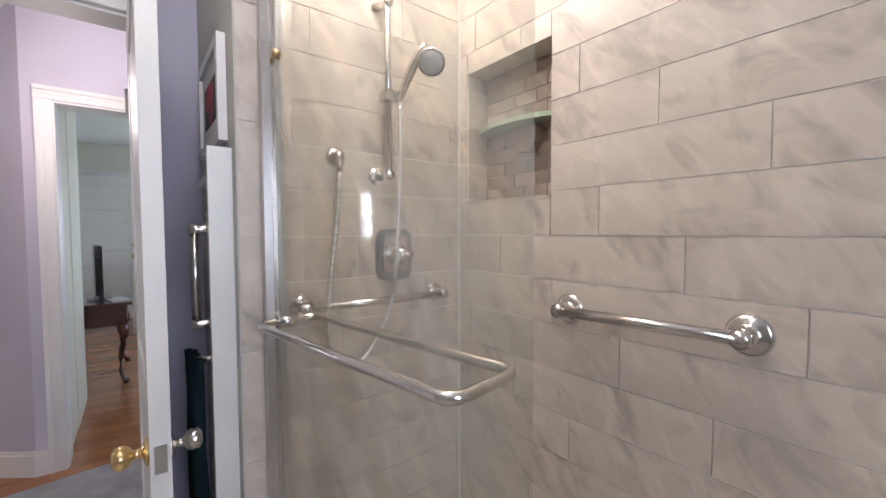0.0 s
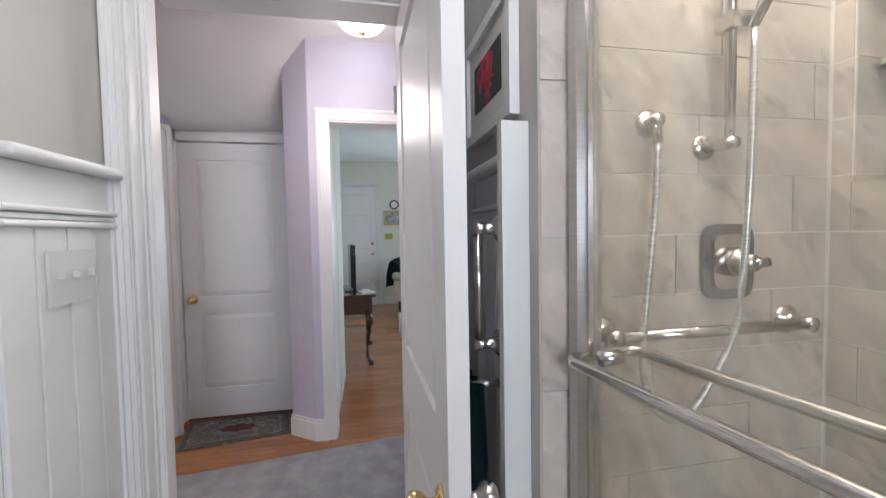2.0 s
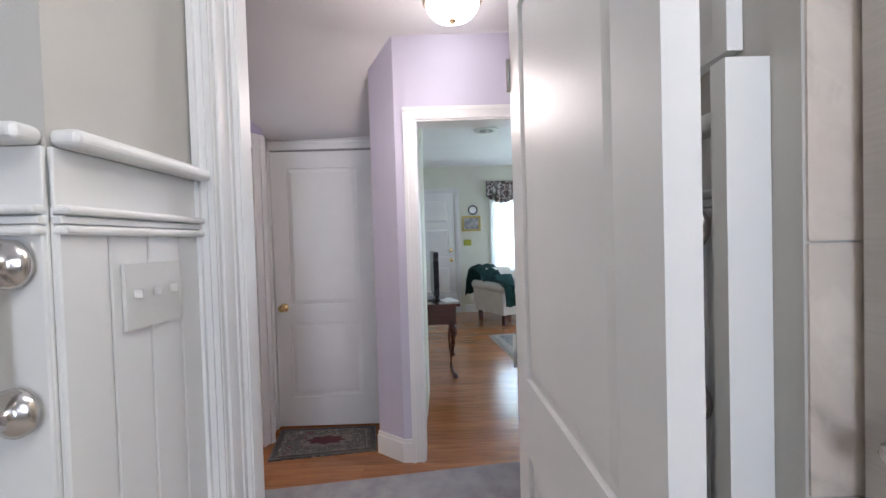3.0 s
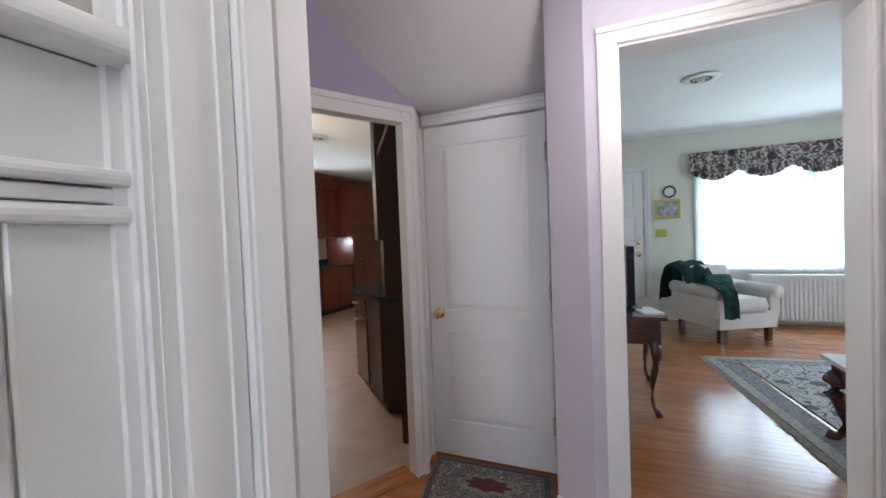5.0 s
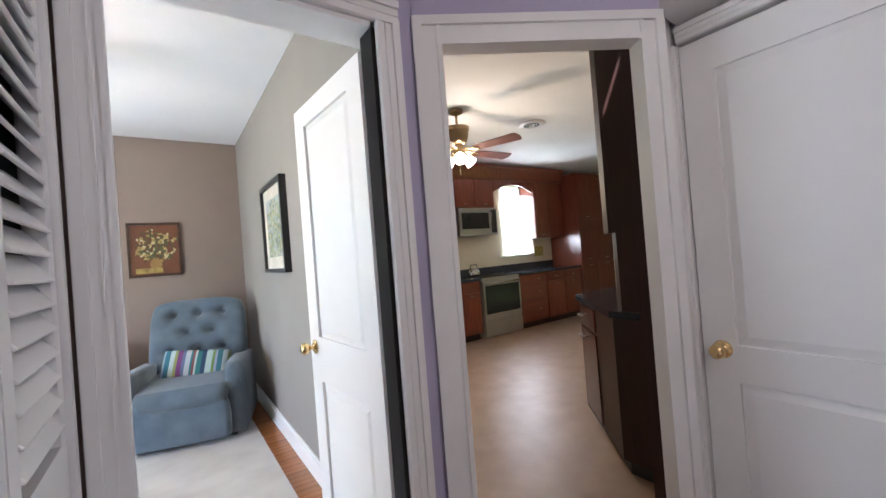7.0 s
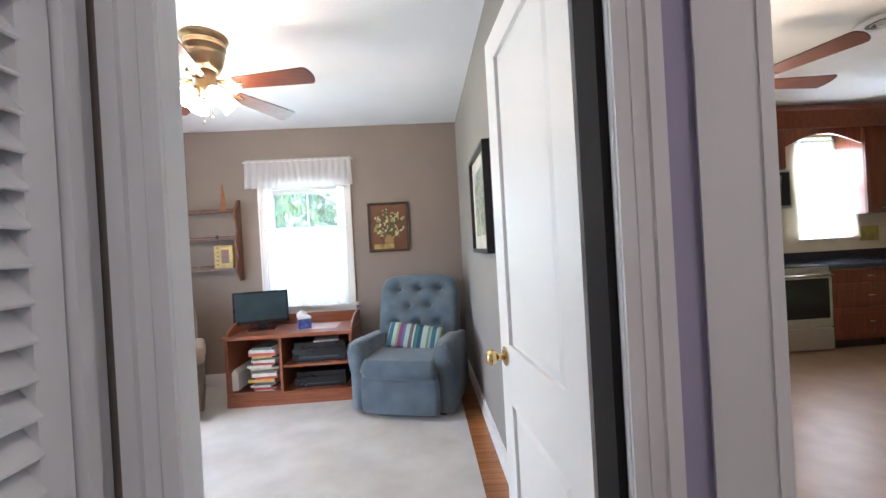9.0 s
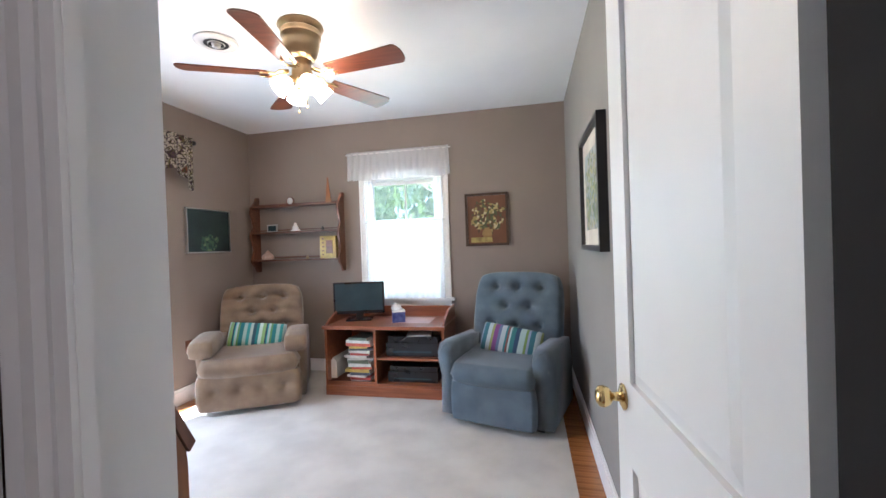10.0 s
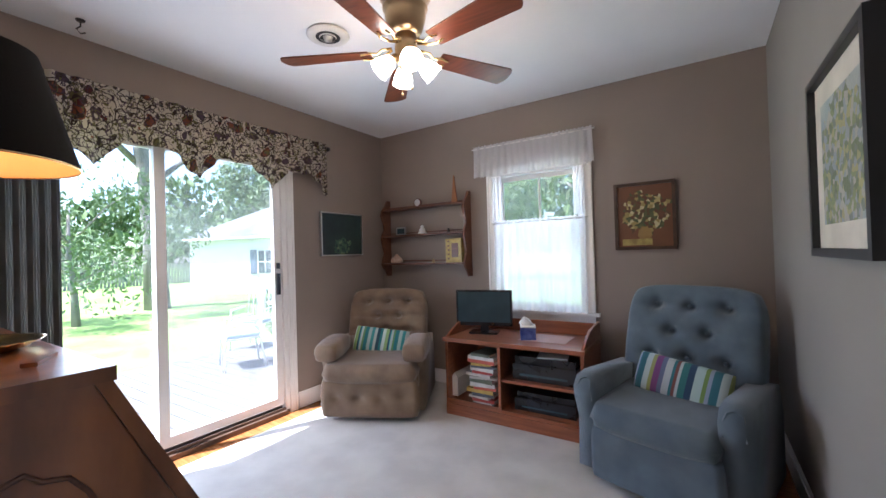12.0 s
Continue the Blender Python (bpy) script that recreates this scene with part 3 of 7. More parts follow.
# hall
wall("wall_hall_north_east", -3.00, -2.90, 1.00, 1.90, 0, H, M["lavender"])
wall("wall_hall_north", -4.29, -2.63, 1.90, 2.02, 0, H, M["lavender"])
wall("wall_opening_right", -4.31, -4.19, 1.10, 1.90, 0, H, M["lavender"])
wall("wall_opening_head", -4.31, -4.19, 0.35, 1.10, 2.09, H, M["lavender"])
prism("wall_opening_column", [(-4.19, 0.35), (-4.19, 0.225), (-4.315, 0.055), (-4.69, 0.0), (-4.80, 0.0), (-4.80, 0.10), (-4.35, 0.35)], 0, H, M["lavender"], kind="structure")
prism("wall_closet_corner", [(-4.505, -0.718), (-4.69, -0.765), (-4.69, -0.748), (-4.80, -0.748), (-4.80, -1.0), (-4.57, -0.82)], 0, H, M["white"], kind="structure")
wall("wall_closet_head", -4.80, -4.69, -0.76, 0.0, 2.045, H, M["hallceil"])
wall("wall_closet_back", -5.40, -5.30, -1.0, 0.35, 0, H, M["cream"])
wall("wall_closet_side", -5.30, -4.80, 0.22, 0.35, 0, H, M["cream"])
# wall across the corner, with the kitchen doorway; its own frame: u along it, v into the kitchen
DA = Vector((-3.83, -1.10))
DU = Vector((-0.868, 0.4965))
DV = Vector((-0.4965, -0.868))
DIAG = Matrix(((DU.x, DV.x, 0, DA.x), (DU.y, DV.y, 0, DA.y), (0, 0, 1, 0), (0, 0, 0, 1)))
KW = 0.695
bm = bmesh.new()
bm_box(bm, -0.13, 0, 0, 0.12, 0, H)
bm_box(bm, KW, KW + 0.085, 0, 0.05, 0, H)
bm_box(bm, 0, KW, 0, 0.05, 2.01, 2.10)
bm_box(bm, 0, KW, 0, 0.12, 2.10, H)
bmesh.ops.transform(bm, matrix=DIAG, verts=bm.verts)
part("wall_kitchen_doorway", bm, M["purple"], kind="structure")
# den
M["denwest"] = mat("mid_warm_grey_wall_paint", (0.255, 0.237, 0.218), 0.8, bump=0.15, fine=300, spread=0.03, scale=2)
wall("wall_den_north_east", -2.885, -0.18, -1.27, -1.14, 0, HD, M["taupe"])
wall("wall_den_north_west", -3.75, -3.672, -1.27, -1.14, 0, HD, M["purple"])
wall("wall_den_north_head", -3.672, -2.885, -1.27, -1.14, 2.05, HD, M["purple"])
wall("wall_den_west", -3.85, -3.73, -4.93, -1.27, 0, HD, M["denwest"])
WX0, WX1, WZ0, WZ1 = -2.52, -1.69, 0.80, 2.04
wall("wall_den_south_west", -3.73, WX0, -4.93, -4.805, 0, HD, M["taupe"])
wall("wall_den_south_east", WX1, -0.18, -4.93, -4.805, 0, HD, M["taupe"])
wall("wall_den_south_below", WX0, WX1, -4.93, -4.805, 0, WZ0, M["taupe"])
wall("wall_den_south_above", WX0, WX1, -4.93, -4.805, WZ1, HD, M["taupe"])
SY0, SY1, SZ1 = -3.54, -1.66, 2.20
wall("wall_den_east_south", -0.295, -0.18, -4.805, SY0, 0, HD, M["taupe"])
wall("wall_den_east_north", -0.295, -0.18, SY1, -1.27, 0, HD, M["taupe"])
wall("wall_den_east_above", -0.295, -0.18, SY0, SY1, SZ1, HD, M["taupe"])
wall("ceiling_den", -3.85, -0.18, -4.93, -1.27, HD, HD + 0.1, M["ceil"])
# living room
LX = -9.2
wall("wall_living_east_south", -5.42, -5.401, -0.38, 0.28, 0, 2.72, M["cream"])
wall("wall_living_closet_side", -5.40, -4.35, 0.28, 0.345, 0, 2.72, M["cream"])
wall("wall_living_opening_head", -4.35, -4.31, 0.34, 1.10, 2.09, 2.72, M["cream"])
wall("wall_living_east_skin", -4.35, -4.31, 1.10, 4.30, 0, 2.72, M["cream"])
wall("wall_living_south", -9.32, -5.401, -0.50, -0.38, 0, 2.72, M["cream"])
wall("wall_living_west_south", -9.32, LX, -0.38, 1.50, 0, 2.72, M["cream"])
wall("wall_living_west_below", -9.32, LX, 1.50, 3.30, 0, 0.77, M["cream"])
wall("wall_living_west_above", -9.32, LX, 1.50, 3.30, 2.20, 2.72, M["cream"])
wall("wall_living_west_north", -9.32, LX, 3.30, 4.30, 0, 2.72, M["cream"])
wall("wall_living_north", -9.32, -4.35, 4.30, 4.42, 0, 2.72, M["cream"])
wall("ceiling_living", -9.32, -4.31, -0.50, 4.42, 2.72, 2.82, M["ceil"])
# kitchen
KY = -5.2
wall("wall_kitchen_south_east", -7.93, -3.85, KY - 0.12, KY, 0, 2.7, M["kwall"])
wall("wall_kitchen_south_west", -10.6, -8.62, KY - 0.12, KY, 0, 2.7, M["kwall"])
wall("wall_kitchen_south_below", -8.62, -7.93, KY - 0.12, KY, 0, 1.18, M["kwall"])
wall("wall_kitchen_south_above", -8.62, -7.93, KY - 0.12, KY, 2.42, 2.7, M["kwall"])
wall("wall_kitchen_west", -10.72, -10.6, KY - 0.12, -0.50, 0, 2.7, M["kwall"])
wall("wall_kitchen_north", -10.6, -5.60, -1.10, -1.0, 0, 2.7, M["kwall"])
wall("wall_kitchen_north_end", -5.60, -4.75, -0.98, -0.90, 0, 2.7, M["kwall"])
wall("ceiling_kitchen", -10.72, -3.85, KY - 0.12, -1.27, 2.7, 2.8, M["ceil"])
wall("ceiling_kitchen_north", -10.72, -4.90, -1.27, -1.0, 2.7, 2.8, M["ceil"])
wall("ceiling_kitchen_entry", -4.90, -3.98, -1.27, -0.98, 2.7, 2.8, M["ceil"])

# hall ceiling: flat, coved down to the closet head
bm = bmesh.new()
NI, NJ = 36, 24
g = []
for i in range(NI + 1):
    row = []
    for j in range(NJ + 1):
        x, y = -4.80 + (2.17 * i / NI), -1.27 + 3.2 * j / NJ
        s = 0.975 * x + 0.2018 * min(y, 0.25) + 6.646
        k = 0.05
        lo = 2.115 + k * math.log1p(math.exp((s - 2.115) / k))
        z = H - k * 0.5 * math.log1p(math.exp((H - lo) / (k * 0.5))) if lo < H + 0.4 else H
        z = H - max(0.0, H - lo) if lo < H else H
        row.append(bm.verts.new((x, y, min(z, H))))
    g.append(row)
for i in range(NI):
    for j in range(NJ):
        mid = (g[i][j].co + g[i + 1][j + 1].co) / 2
        if (Vector((mid.x, mid.y)) - DA).dot(DV) < 0.07 and mid.y > -1.22 and not (mid.x < -4.25 and mid.y > 0.30):
            bm.faces.new((g[i][j], g[i + 1][j], g[i + 1][j + 1], g[i][j + 1]))
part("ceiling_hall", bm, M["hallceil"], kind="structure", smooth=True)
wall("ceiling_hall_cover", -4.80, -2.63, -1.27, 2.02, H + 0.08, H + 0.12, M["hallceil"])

# floors
wall("floor_bath", -2.80, 0.40, -1.25, 1.86, -0.05, 0.0, M["tile"])
wall("floor_kitchen", -10.72, -3.86, KY - 0.12, -1.20, -0.05, 0.0, M["vinyl"])
prism("floor_kitchen_entry", [(-3.95, -1.20), (-4.16, -1.02), (-4.50, -0.815), (-5.30, -0.95), (-5.30, -1.20)], -0.05, 0.0, M["vinyl"], kind="structure")
wall("floor_den", -3.85, -0.18, -4.93, -1.14, -0.05, -0.004, M["oakx"])
wall("floor_wood", -9.32, -2.80, -1.14, 4.42, -0.05, -0.006, M["oak"])

# door trim
casing("casing_bath_inside", "y", -2.655, -0.01, 0.735, 2.055, 1, 0.048, sides=(True, False), head=False)
casing("casing_bath_inside_head", "y", -2.745, 0.0, 0.72, 2.055, 1, 0.09, sides=(False, False))
casing("casing_bath_hall", "y", -2.828, -0.030, 0.735, 2.055, -1, 0.085, sides=(True, False), head=False)
casing("casing_opening", "y", -4.19, 0.35, 1.10, 2.09, 1, 0.075)
casing("casing_closet", "y", -4.69, -0.745, 0.0, 2.045, 1, 0.06, sides=(False, False))
casing("casing_den", "x", -1.137, -3.61, -2.965, 2.05, 1, 0.08)
wall("jamb_bath_head", -2.862, -2.743, -0.002, 0.733, 2.045, 2.0545, M["white"])
for k, (xa, xb, t_) in enumerate(((-2.706, -2.692, 0.004), (-2.748, -2.708, 0.013), (-2.744, -2.712, 0.017), (-2.772, -2.760, 0.007))):
    wall("jamb_bath_stop", xa, xb, -0.004, t_ - 0.003, 0, 2.045, M["white"])
wall("jamb_bath_left", -2.800, -2.653, -0.0095, -0.003, 0, 2.6, M["white"])
wall("jamb_bath_right", -3.002, -2.898, 0.727, 0.734, 0, 2.05, M["white"])
wall("wall_bath_west_lintel", -2.90, -2.862, 0.735, 1.00, 0, H, M["lavender"])
wall("jamb_opening_left", -4.35, -4.19, 0.345, 0.358, 0, 2.09, M["white"])
wall("jamb_opening_right", -4.35, -4.19, 1.092, 1.104, 0, 2.09, M["white"])
wall("jamb_opening_head", -4.35, -4.19, 0.358, 1.092, 2.08, 2.094, M["white"])
wall("jamb_den_left_stop", -2.930, -2.8855, -1.20, -1.139, 0, 2.05, M["white"])
wall("jamb_den_left", -2.905, -2.8852, -1.275, -1.201, 0, 2.05, M["white"])
# black strip puts the shade of the hinge-side gap into colour
wall("jamb_den_right_shade", -3.672, -3.597, -1.218, -1.139, 0, 2.05, mat("hinge_gap_shade", (0.006, 0.005, 0.005), 0.95))
wall("jamb_den_right", -3.6725, -3.66, -1.275, -1.201, 0, 2.05, M["white"])
wall("jamb_den_head", -3.66, -2.90, -1.275, -1.139, 2.035, 2.052, M["white"])
root = tagged(new("casing_kitchen_doorway"), kind="structure")
for u0, u1, z0, z1 in ((-0.09, 0, 0, 2.10), (KW, KW + 0.08, 0, 2.10), (0, KW, 2.01, 2.10)):
    bm = bmesh.new()
    bm_box(bm, u0, u1, -0.016, 0, z0, z1)
    if z0 == 0:
        e = u0 if u0 < 0 else u1 - 0.03
        bm_box(bm, e, e + 0.03, -0.028, -0.012, z0, z1)
        f = -0.012 if u0 < 0 else KW - 0.004
        bm_box(bm, f, f + 0.016, -0.022, 0.125 if u0 < 0 else 0.055, z0, z1)
    else:
        bm_box(bm, u0 - 0.06, u1 + 0.06, -0.028, -0.012, 2.07, 2.10)
        bm_box(bm, u0, u1, -0.022, 0.055, z0 - 0.004, z0 + 0.014)
    bmesh.ops.transform(bm, matrix=DIAG, verts=bm.verts)
    part("casing_board", bm, M["white"], root)
# skirting
def skirting(name, pts, h=0.14, t=0.016):
    root = tagged(new(name), kind="structure")
    for (xa, ya), (xb, yb) in zip(pts, pts[1:]):
        d = Vector((xb - xa, yb - ya))
        L = d.length
        ang = math.atan2(d.y, d.x)
        mm = Matrix.Translation((xa, ya, 0)) @ Matrix.Rotation(ang, 4, "Z")
        bm = bmesh.new()
        bm_box(bm, -0.004, L + 0.004, 0, t, 0, h - 0.02, mm)
        bm_box(bm, -0.002, L + 0.002, 0, t * 0.6, h - 0.02, h, mm)
        part("skirting_board", bm, M["white"], root)
skirting("baseboard_column", [(-4.19, 0.275), (-4.19, 0.225), (-4.315, 0.055), (-4.68, 0.0)][::-1][0:4][::-1] and [(-4.315, 0.055), (-4.19, 0.225), (-4.19, 0.275)][::-1])
skirting("baseboard_den_west", [(-3.73, -1.27), (-3.73, -4.80)][::-1][::-1])
skirting("baseboard_den_south", [(-3.73, -4.805), (-0.295, -4.805)])
skirting("baseboard_den_east", [(-0.295, -4.805), (-0.295, -3.63)])
skirting("baseboard_living_west", [(LX, 1.30), (LX, 0.93)])

# ---- bathroom things ----
M["nickel"] = mat("satin_grey_nickel", (0.42, 0.43, 0.46), 0.25, 1.0)
M["hose"] = mat("ribbed_hose_metal", (0.86, 0.85, 0.82), 0.34, 0.8, second=(0.50, 0.49, 0.47), scale=1.0, stretch=(2, 2, 260))
M["sprayface"] = mat("grey_rubber_spray_face", (0.30, 0.31, 0.32), 0.5, second=(0.44, 0.45, 0.46), scale=160)
def bar_rail(name, label, a, b, out, material, r=0.016, flange=0.042, group=""):
    """A straight rail between wall points a and b, standing off along out, on round flanges."""
    a, b, out = Vector(a), Vector(b), Vector(out)
    root = thing(name, label, "rail", Matrix.Translation(a), group)
    b = b - a
    rot = out.normalized().to_track_quat("Z", "Y").to_matrix().to_4x4()
    for p in (Vector((0, 0, 0)), b):
        lathe("flange", [(0, 0), (flange, 0), (flange, 0.006), (flange * 0.8, 0.012), (flange * 0.55, 0.016), (r * 1.2, 0.02), (r * 1.15, out.length - 0.01), (r * 1.35, out.length + 0.012), (0, out.length + 0.016)], material, root, p, 20, m=rot)
    tube("bar", [out * 1.0, b + out * 1.0], r, material, root, 14)
    return root


bar_rail("grab_bar", "brushed nickel grab bar on the tiled shower wall", (-1.790, YS, 1.122), (-1.350, YS, 1.132), (0, -0.06, 0), M["chrome"], 0.015, 0.045)
bar_rail("grab_bar", "short brushed nickel grab bar below the shower valve", (-2.305, 1.085, 1.125), (-2.305, 1.59, 1.125), (0.055, 0, 0), M["chrome"], 0.013, 0.036)
bar_rail("towel_bar", "upright polished towel bar on painted panelling", (-2.365, 0.87, 1.10), (-2.365, 0.87, 1.362), (0, -0.05, 0), M["chrome"], 0.011, 0.03)
bar_rail("towel_bar", "polished towel bar on the end of the panelled wall", (-2.297, -0.100, 1.340), (-2.297, -0.100, 1.140), (0.04, 0, 0), M["chrome"], 0.010, 0.034)

# shower riser with hand shower
sr = thing("shower_riser", "polished chrome shower rail with hand shower and hose", "shower", Matrix.Translation((-2.25, 1.365, 1.54)))
tube("riser_pipe", [(0, 0, 0), (0, 0, 0.80)], 0.011, M["chrome"], sr, 14)
for z in (0.0, 0.56):
    tube("riser_bracket", [(-0.055, -0.02, z), (-0.01, 0, z), (0.015, 0.0, z)], 0.014, M["chrome"], sr, 12)
lathe("riser_flange", [(0, 0), (0.03, 0), (0.028, 0.01), (0, 0.012)], M["chrome"], sr, (-0.055, -0.02, 0), m=Matrix.Rotation(math.pi / 2, 4, "Y"))
box("slider_block", -0.02, 0.025, -0.022, 0.03, 0.24, 0.275, M["chrome"], sr, 0.008)
hand = tube("hand_shower", [(0.03, 0.025, 0.24), (0.05, 0.035, 0.29), (0.08, 0.05, 0.35), (0.105, 0.06, 0.385), (0.125, 0.068, 0.39)], 0.013, M["chrome"], sr, 14, radii=[0.010, 0.013, 0.016, 0.014, 0.018])
hm = Matrix.Translation((0.145, 0.072, 0.34)) @ Vector((0.62, -0.55, -0.50)).to_track_quat("Z", "Y").to_matrix().to_4x4()
lathe("spray_head", [(0, -0.035), (0.018, -0.03), (0.036, -0.008), (0.043, 0.0), (0.043, 0.006), (0.039, 0.009)], M["chrome"], hand, (0, 0, 0), 28, m=hm)
lathe("spray_plate", [(0, 0.0095), (0.036, 0.0095), (0.036, 0.0)], M["sprayface"], hand, (0, 0, 0), 28, "pale grey spray plate with nozzles", m=hm)
hose = []
ctrl = [(-0.018, -0.165, 0.0), (-0.008, -0.18, -0.15), (0.0, -0.205, -0.33), (0.01, -0.222, -0.48), (0.01, -0.19, -0.575), (0.01, -0.12, -0.60), (0.01, -0.05, -0.52), (0.02, 0.005, -0.38), (0.03, 0.022, -0.05), (0.032, 0.026, 0.235)]
for k in range(len(ctrl) - 1):
    p = [Vector(ctrl[max(0, min(len(ctrl) - 1, k + d))]) for d in (-1, 0, 1, 2)]
    for i in range(5):
        s = i / 5
        hose.append(tuple(0.5 * ((2 * p[1]) + (p[2] - p[0]) * s + (2 * p[0] - 5 * p[1] + 4 * p[2] - p[3]) * s * s + (3 * p[1] - p[0] - 3 * p[2] + p[3]) * s ** 3)))
hose.append(ctrl[-1])
tube("hose", hose, 0.0072, M["hose"], sr, 8, "ribbed metal hose")
ho = thing("hose_outlet", "chrome hose outlet on the tiled wall", "fitting", Matrix.Translation((-2.305, 1.20, 1.59)))
lathe("outlet_flange", [(0, 0), (0.032, 0), (0.032, 0.006), (0.022, 0.014), (0.014, 0.018), (0.014, 0.042), (0, 0.046)], M["chrome"], ho, m=Matrix.Rotation(math.pi / 2, 4, "Y"))
tube("outlet_nozzle", [(0.032, 0, 0.0), (0.034, 0, -0.02), (0.036, 0, -0.05)], 0.010, M["chrome"], ho)
# valve
va = thing("shower_valve", "square chrome shower valve plate with lever", "valve", Matrix.Translation((-2.300, 1.408, 1.275)))
def soft_square(w, h, power=5.0, n=32):
    pts = []
    for i in range(n):
        a = 2 * math.pi * i / n
        c_, s_ = math.cos(a), math.sin(a)
        pts.append((w * math.copysign(abs(c_) ** (2 / power), c_), h * math.copysign(abs(s_) ** (2 / power), s_)))
    return pts
prism("valve_plate", soft_square(0.070, 0.088), 0, 0.012, M["nickel"], va, axis="x", bevel=0.004)
prism("valve_body", soft_square(0.048, 0.064), 0.012, 0.018, M["chrome"], va, axis="x", bevel=0.003)
lathe("valve_hub", [(0, 0), (0.034, 0), (0.032, 0.03), (0.022, 0.038), (0.018, 0.06), (0, 0.062)], M["chrome"], va, (0.016, 0, 0), m=Matrix.Rotation(math.pi / 2, 4, "Y"))
tube("valve_lever", [(0.066, 0, 0), (0.073, 0.012, 0.0), (0.077, 0.032, 0.002)], 0.011, M["chrome"], va)
# niche with corner shelf
sh = thing("niche_shelf", "pale green glass shelf across the tiled niche", "shelf", Matrix.Translation(((NX0 + NX1) / 2, YS + 0.1, 1.725)))
hw = (NX1 - NX0) / 2 - 0.002
prism("shelf_plate", [(-hw, 0), (hw, 0)] + [(hw * math.cos(math.pi * i / 12), -0.022 - 0.085 * math.sin(math.pi * i / 12)) for i in range(13)], 0, 0.016, mat("green_shelf_stone", (0.42, 0.50, 0.38), 0.2, spread=0.05), sh, bevel=0.003)
sd = thing("soap_holder", "brown stone soap dish hanging in the niche", "dish", Matrix.Translation((-2.02, YS + 0.1, 1.665)))
prism("soap_dish", [(-0.05, 0.05), (0.05, 0.05), (0.045, -0.005), (0.02, -0.035), (-0.02, -0.035), (-0.045, -0.005)], -0.06, 0.0, M["tiledark"], sd, axis="y", bevel=0.006)
# glass door on its hinge post, with the looped towel rail
GA = math.radians(8.8)
gm = Matrix.Translation((-2.185, 0.99, 0)) @ Matrix.Rotation(GA, 4, "Z")
gd = thing("shower_door", "frameless clear glass shower door with looped nickel rail", "shower door", gm)
box("glass_pane", 0.01, 0.762, -0.005, 0.005, 0.03, 2.02, M["showerglass"], gd, 0.0015)
def rounded_loop(x0, x1, y0, y1, z, r=0.03, n=5):
    pts = []
    for cx, cy, a0 in ((x1 - r, y1 - r, 0), (x0 + r, y1 - r, 90), (x0 + r, y0 + r, 180), (x1 - r, y0 + r, 270)):
        for i in range(n + 1):
            a = math.radians(a0 + 90 * i / n)
            pts.append((cx + r * math.cos(a), cy + r * math.sin(a), z))
    return pts
tube("towel_loop", rounded_loop(0.005, 0.675, -0.062, 0.100, 1.117), 0.0105, M["chrome"], gd, 12, closed=True)
tube("loop_collar", [(0.05, -0.02, 1.125), (0.05, 0.02, 1.125)], 0.014, M["chrome"], gd)
lathe("glass_clip", [(0, 0), (0.012, 0), (0.012, 0.016), (0, 0.018)], M["bronze"], gd, (0.035, -0.004, 1.80), m=Matrix.Rotation(math.pi / 2, 4, "X"))
hp = thing("shower_post", "bright aluminium hinge channel at the tiled corner", "frame")
box("post_channel", -2.205, -2.175, 0.955, 1.005, 0, 2.42, M["steel"], hp, 0.003)
box("post_cap", -2.21, -2.170, 0.975, 0.985, 0.0, 2.42, M["chrome"], hp, 0.002)
ch = thing("shower_track", "polished header rail over the shower door", "rail")
box("track_rail", -2.20, 0.27, 1.005, 1.045, 2.10, 2.14, M["chrome"], ch, 0.004)
fx = thing("glass_screen", "fixed clear glass shower panel at the far end", "glass panel")
box("panel_glass", -0.60, 0.27, 1.10, 1.11, 0.06, 2.02, M["showerglass"], fx, 0.0015)
wall("shower_kerb", -2.30, 0.28, 0.955, 1.115, 0, 0.06, M["tile"])

# wainscot in the bathroom: boards, ledge and rail
def wainscot(name, a, b, out, h=1.50, board=0.085, skip=0.0):
    a, b = Vector((*a, 0)), Vector((*b, 0))
    d = (b - a)
    L = d.length
    d.normalize()
    o = Vector((*out, 0))
    mm = Matrix(((d.x, o.x, 0, a.x), (d.y, o.y, 0, a.y), (0, 0, 1, 0), (0, 0, 0, 1)))
    root = tagged(new(name), kind="structure")
    n = max(1, round(L / board))
    w = L / n
    for i in range(n):
        bm = bmesh.new()
        bm_box(bm, i * w + 0.0012, (i + 1) * w - 0.0012, 0, 0.010, 0.14, 1.38)
        bmesh.ops.transform(bm, matrix=mm, verts=bm.verts)
        part("board", bm, M["bead"], root, bevel=0.0022, segs=1)
    for nm, z0, z1, t in (("backing", 0.14, 1.49, 0.004), ("frieze", 1.415, 1.50, 0.008), ("rail_lower", 1.378, 1.392, 0.022), ("rail_middle", 1.394, 1.405, 0.016), ("rail_upper", 1.407, 1.420, 0.024), ("ledge", 1.500, 1.526, 0.042), ("plinth", 0.0, 0.14, 0.018)):
        bm = bmesh.new()
        bm_box(bm, 0, L, 0, t, z0, z1)
        bmesh.ops.transform(bm, matrix=mm, verts=bm.verts)
        part(nm, bm, M["bead"], root, bevel=0.0015 if t < 0.02 else 0.011 if nm == "ledge" else 0.005, segs=4 if nm == "ledge" else 2)
    return root

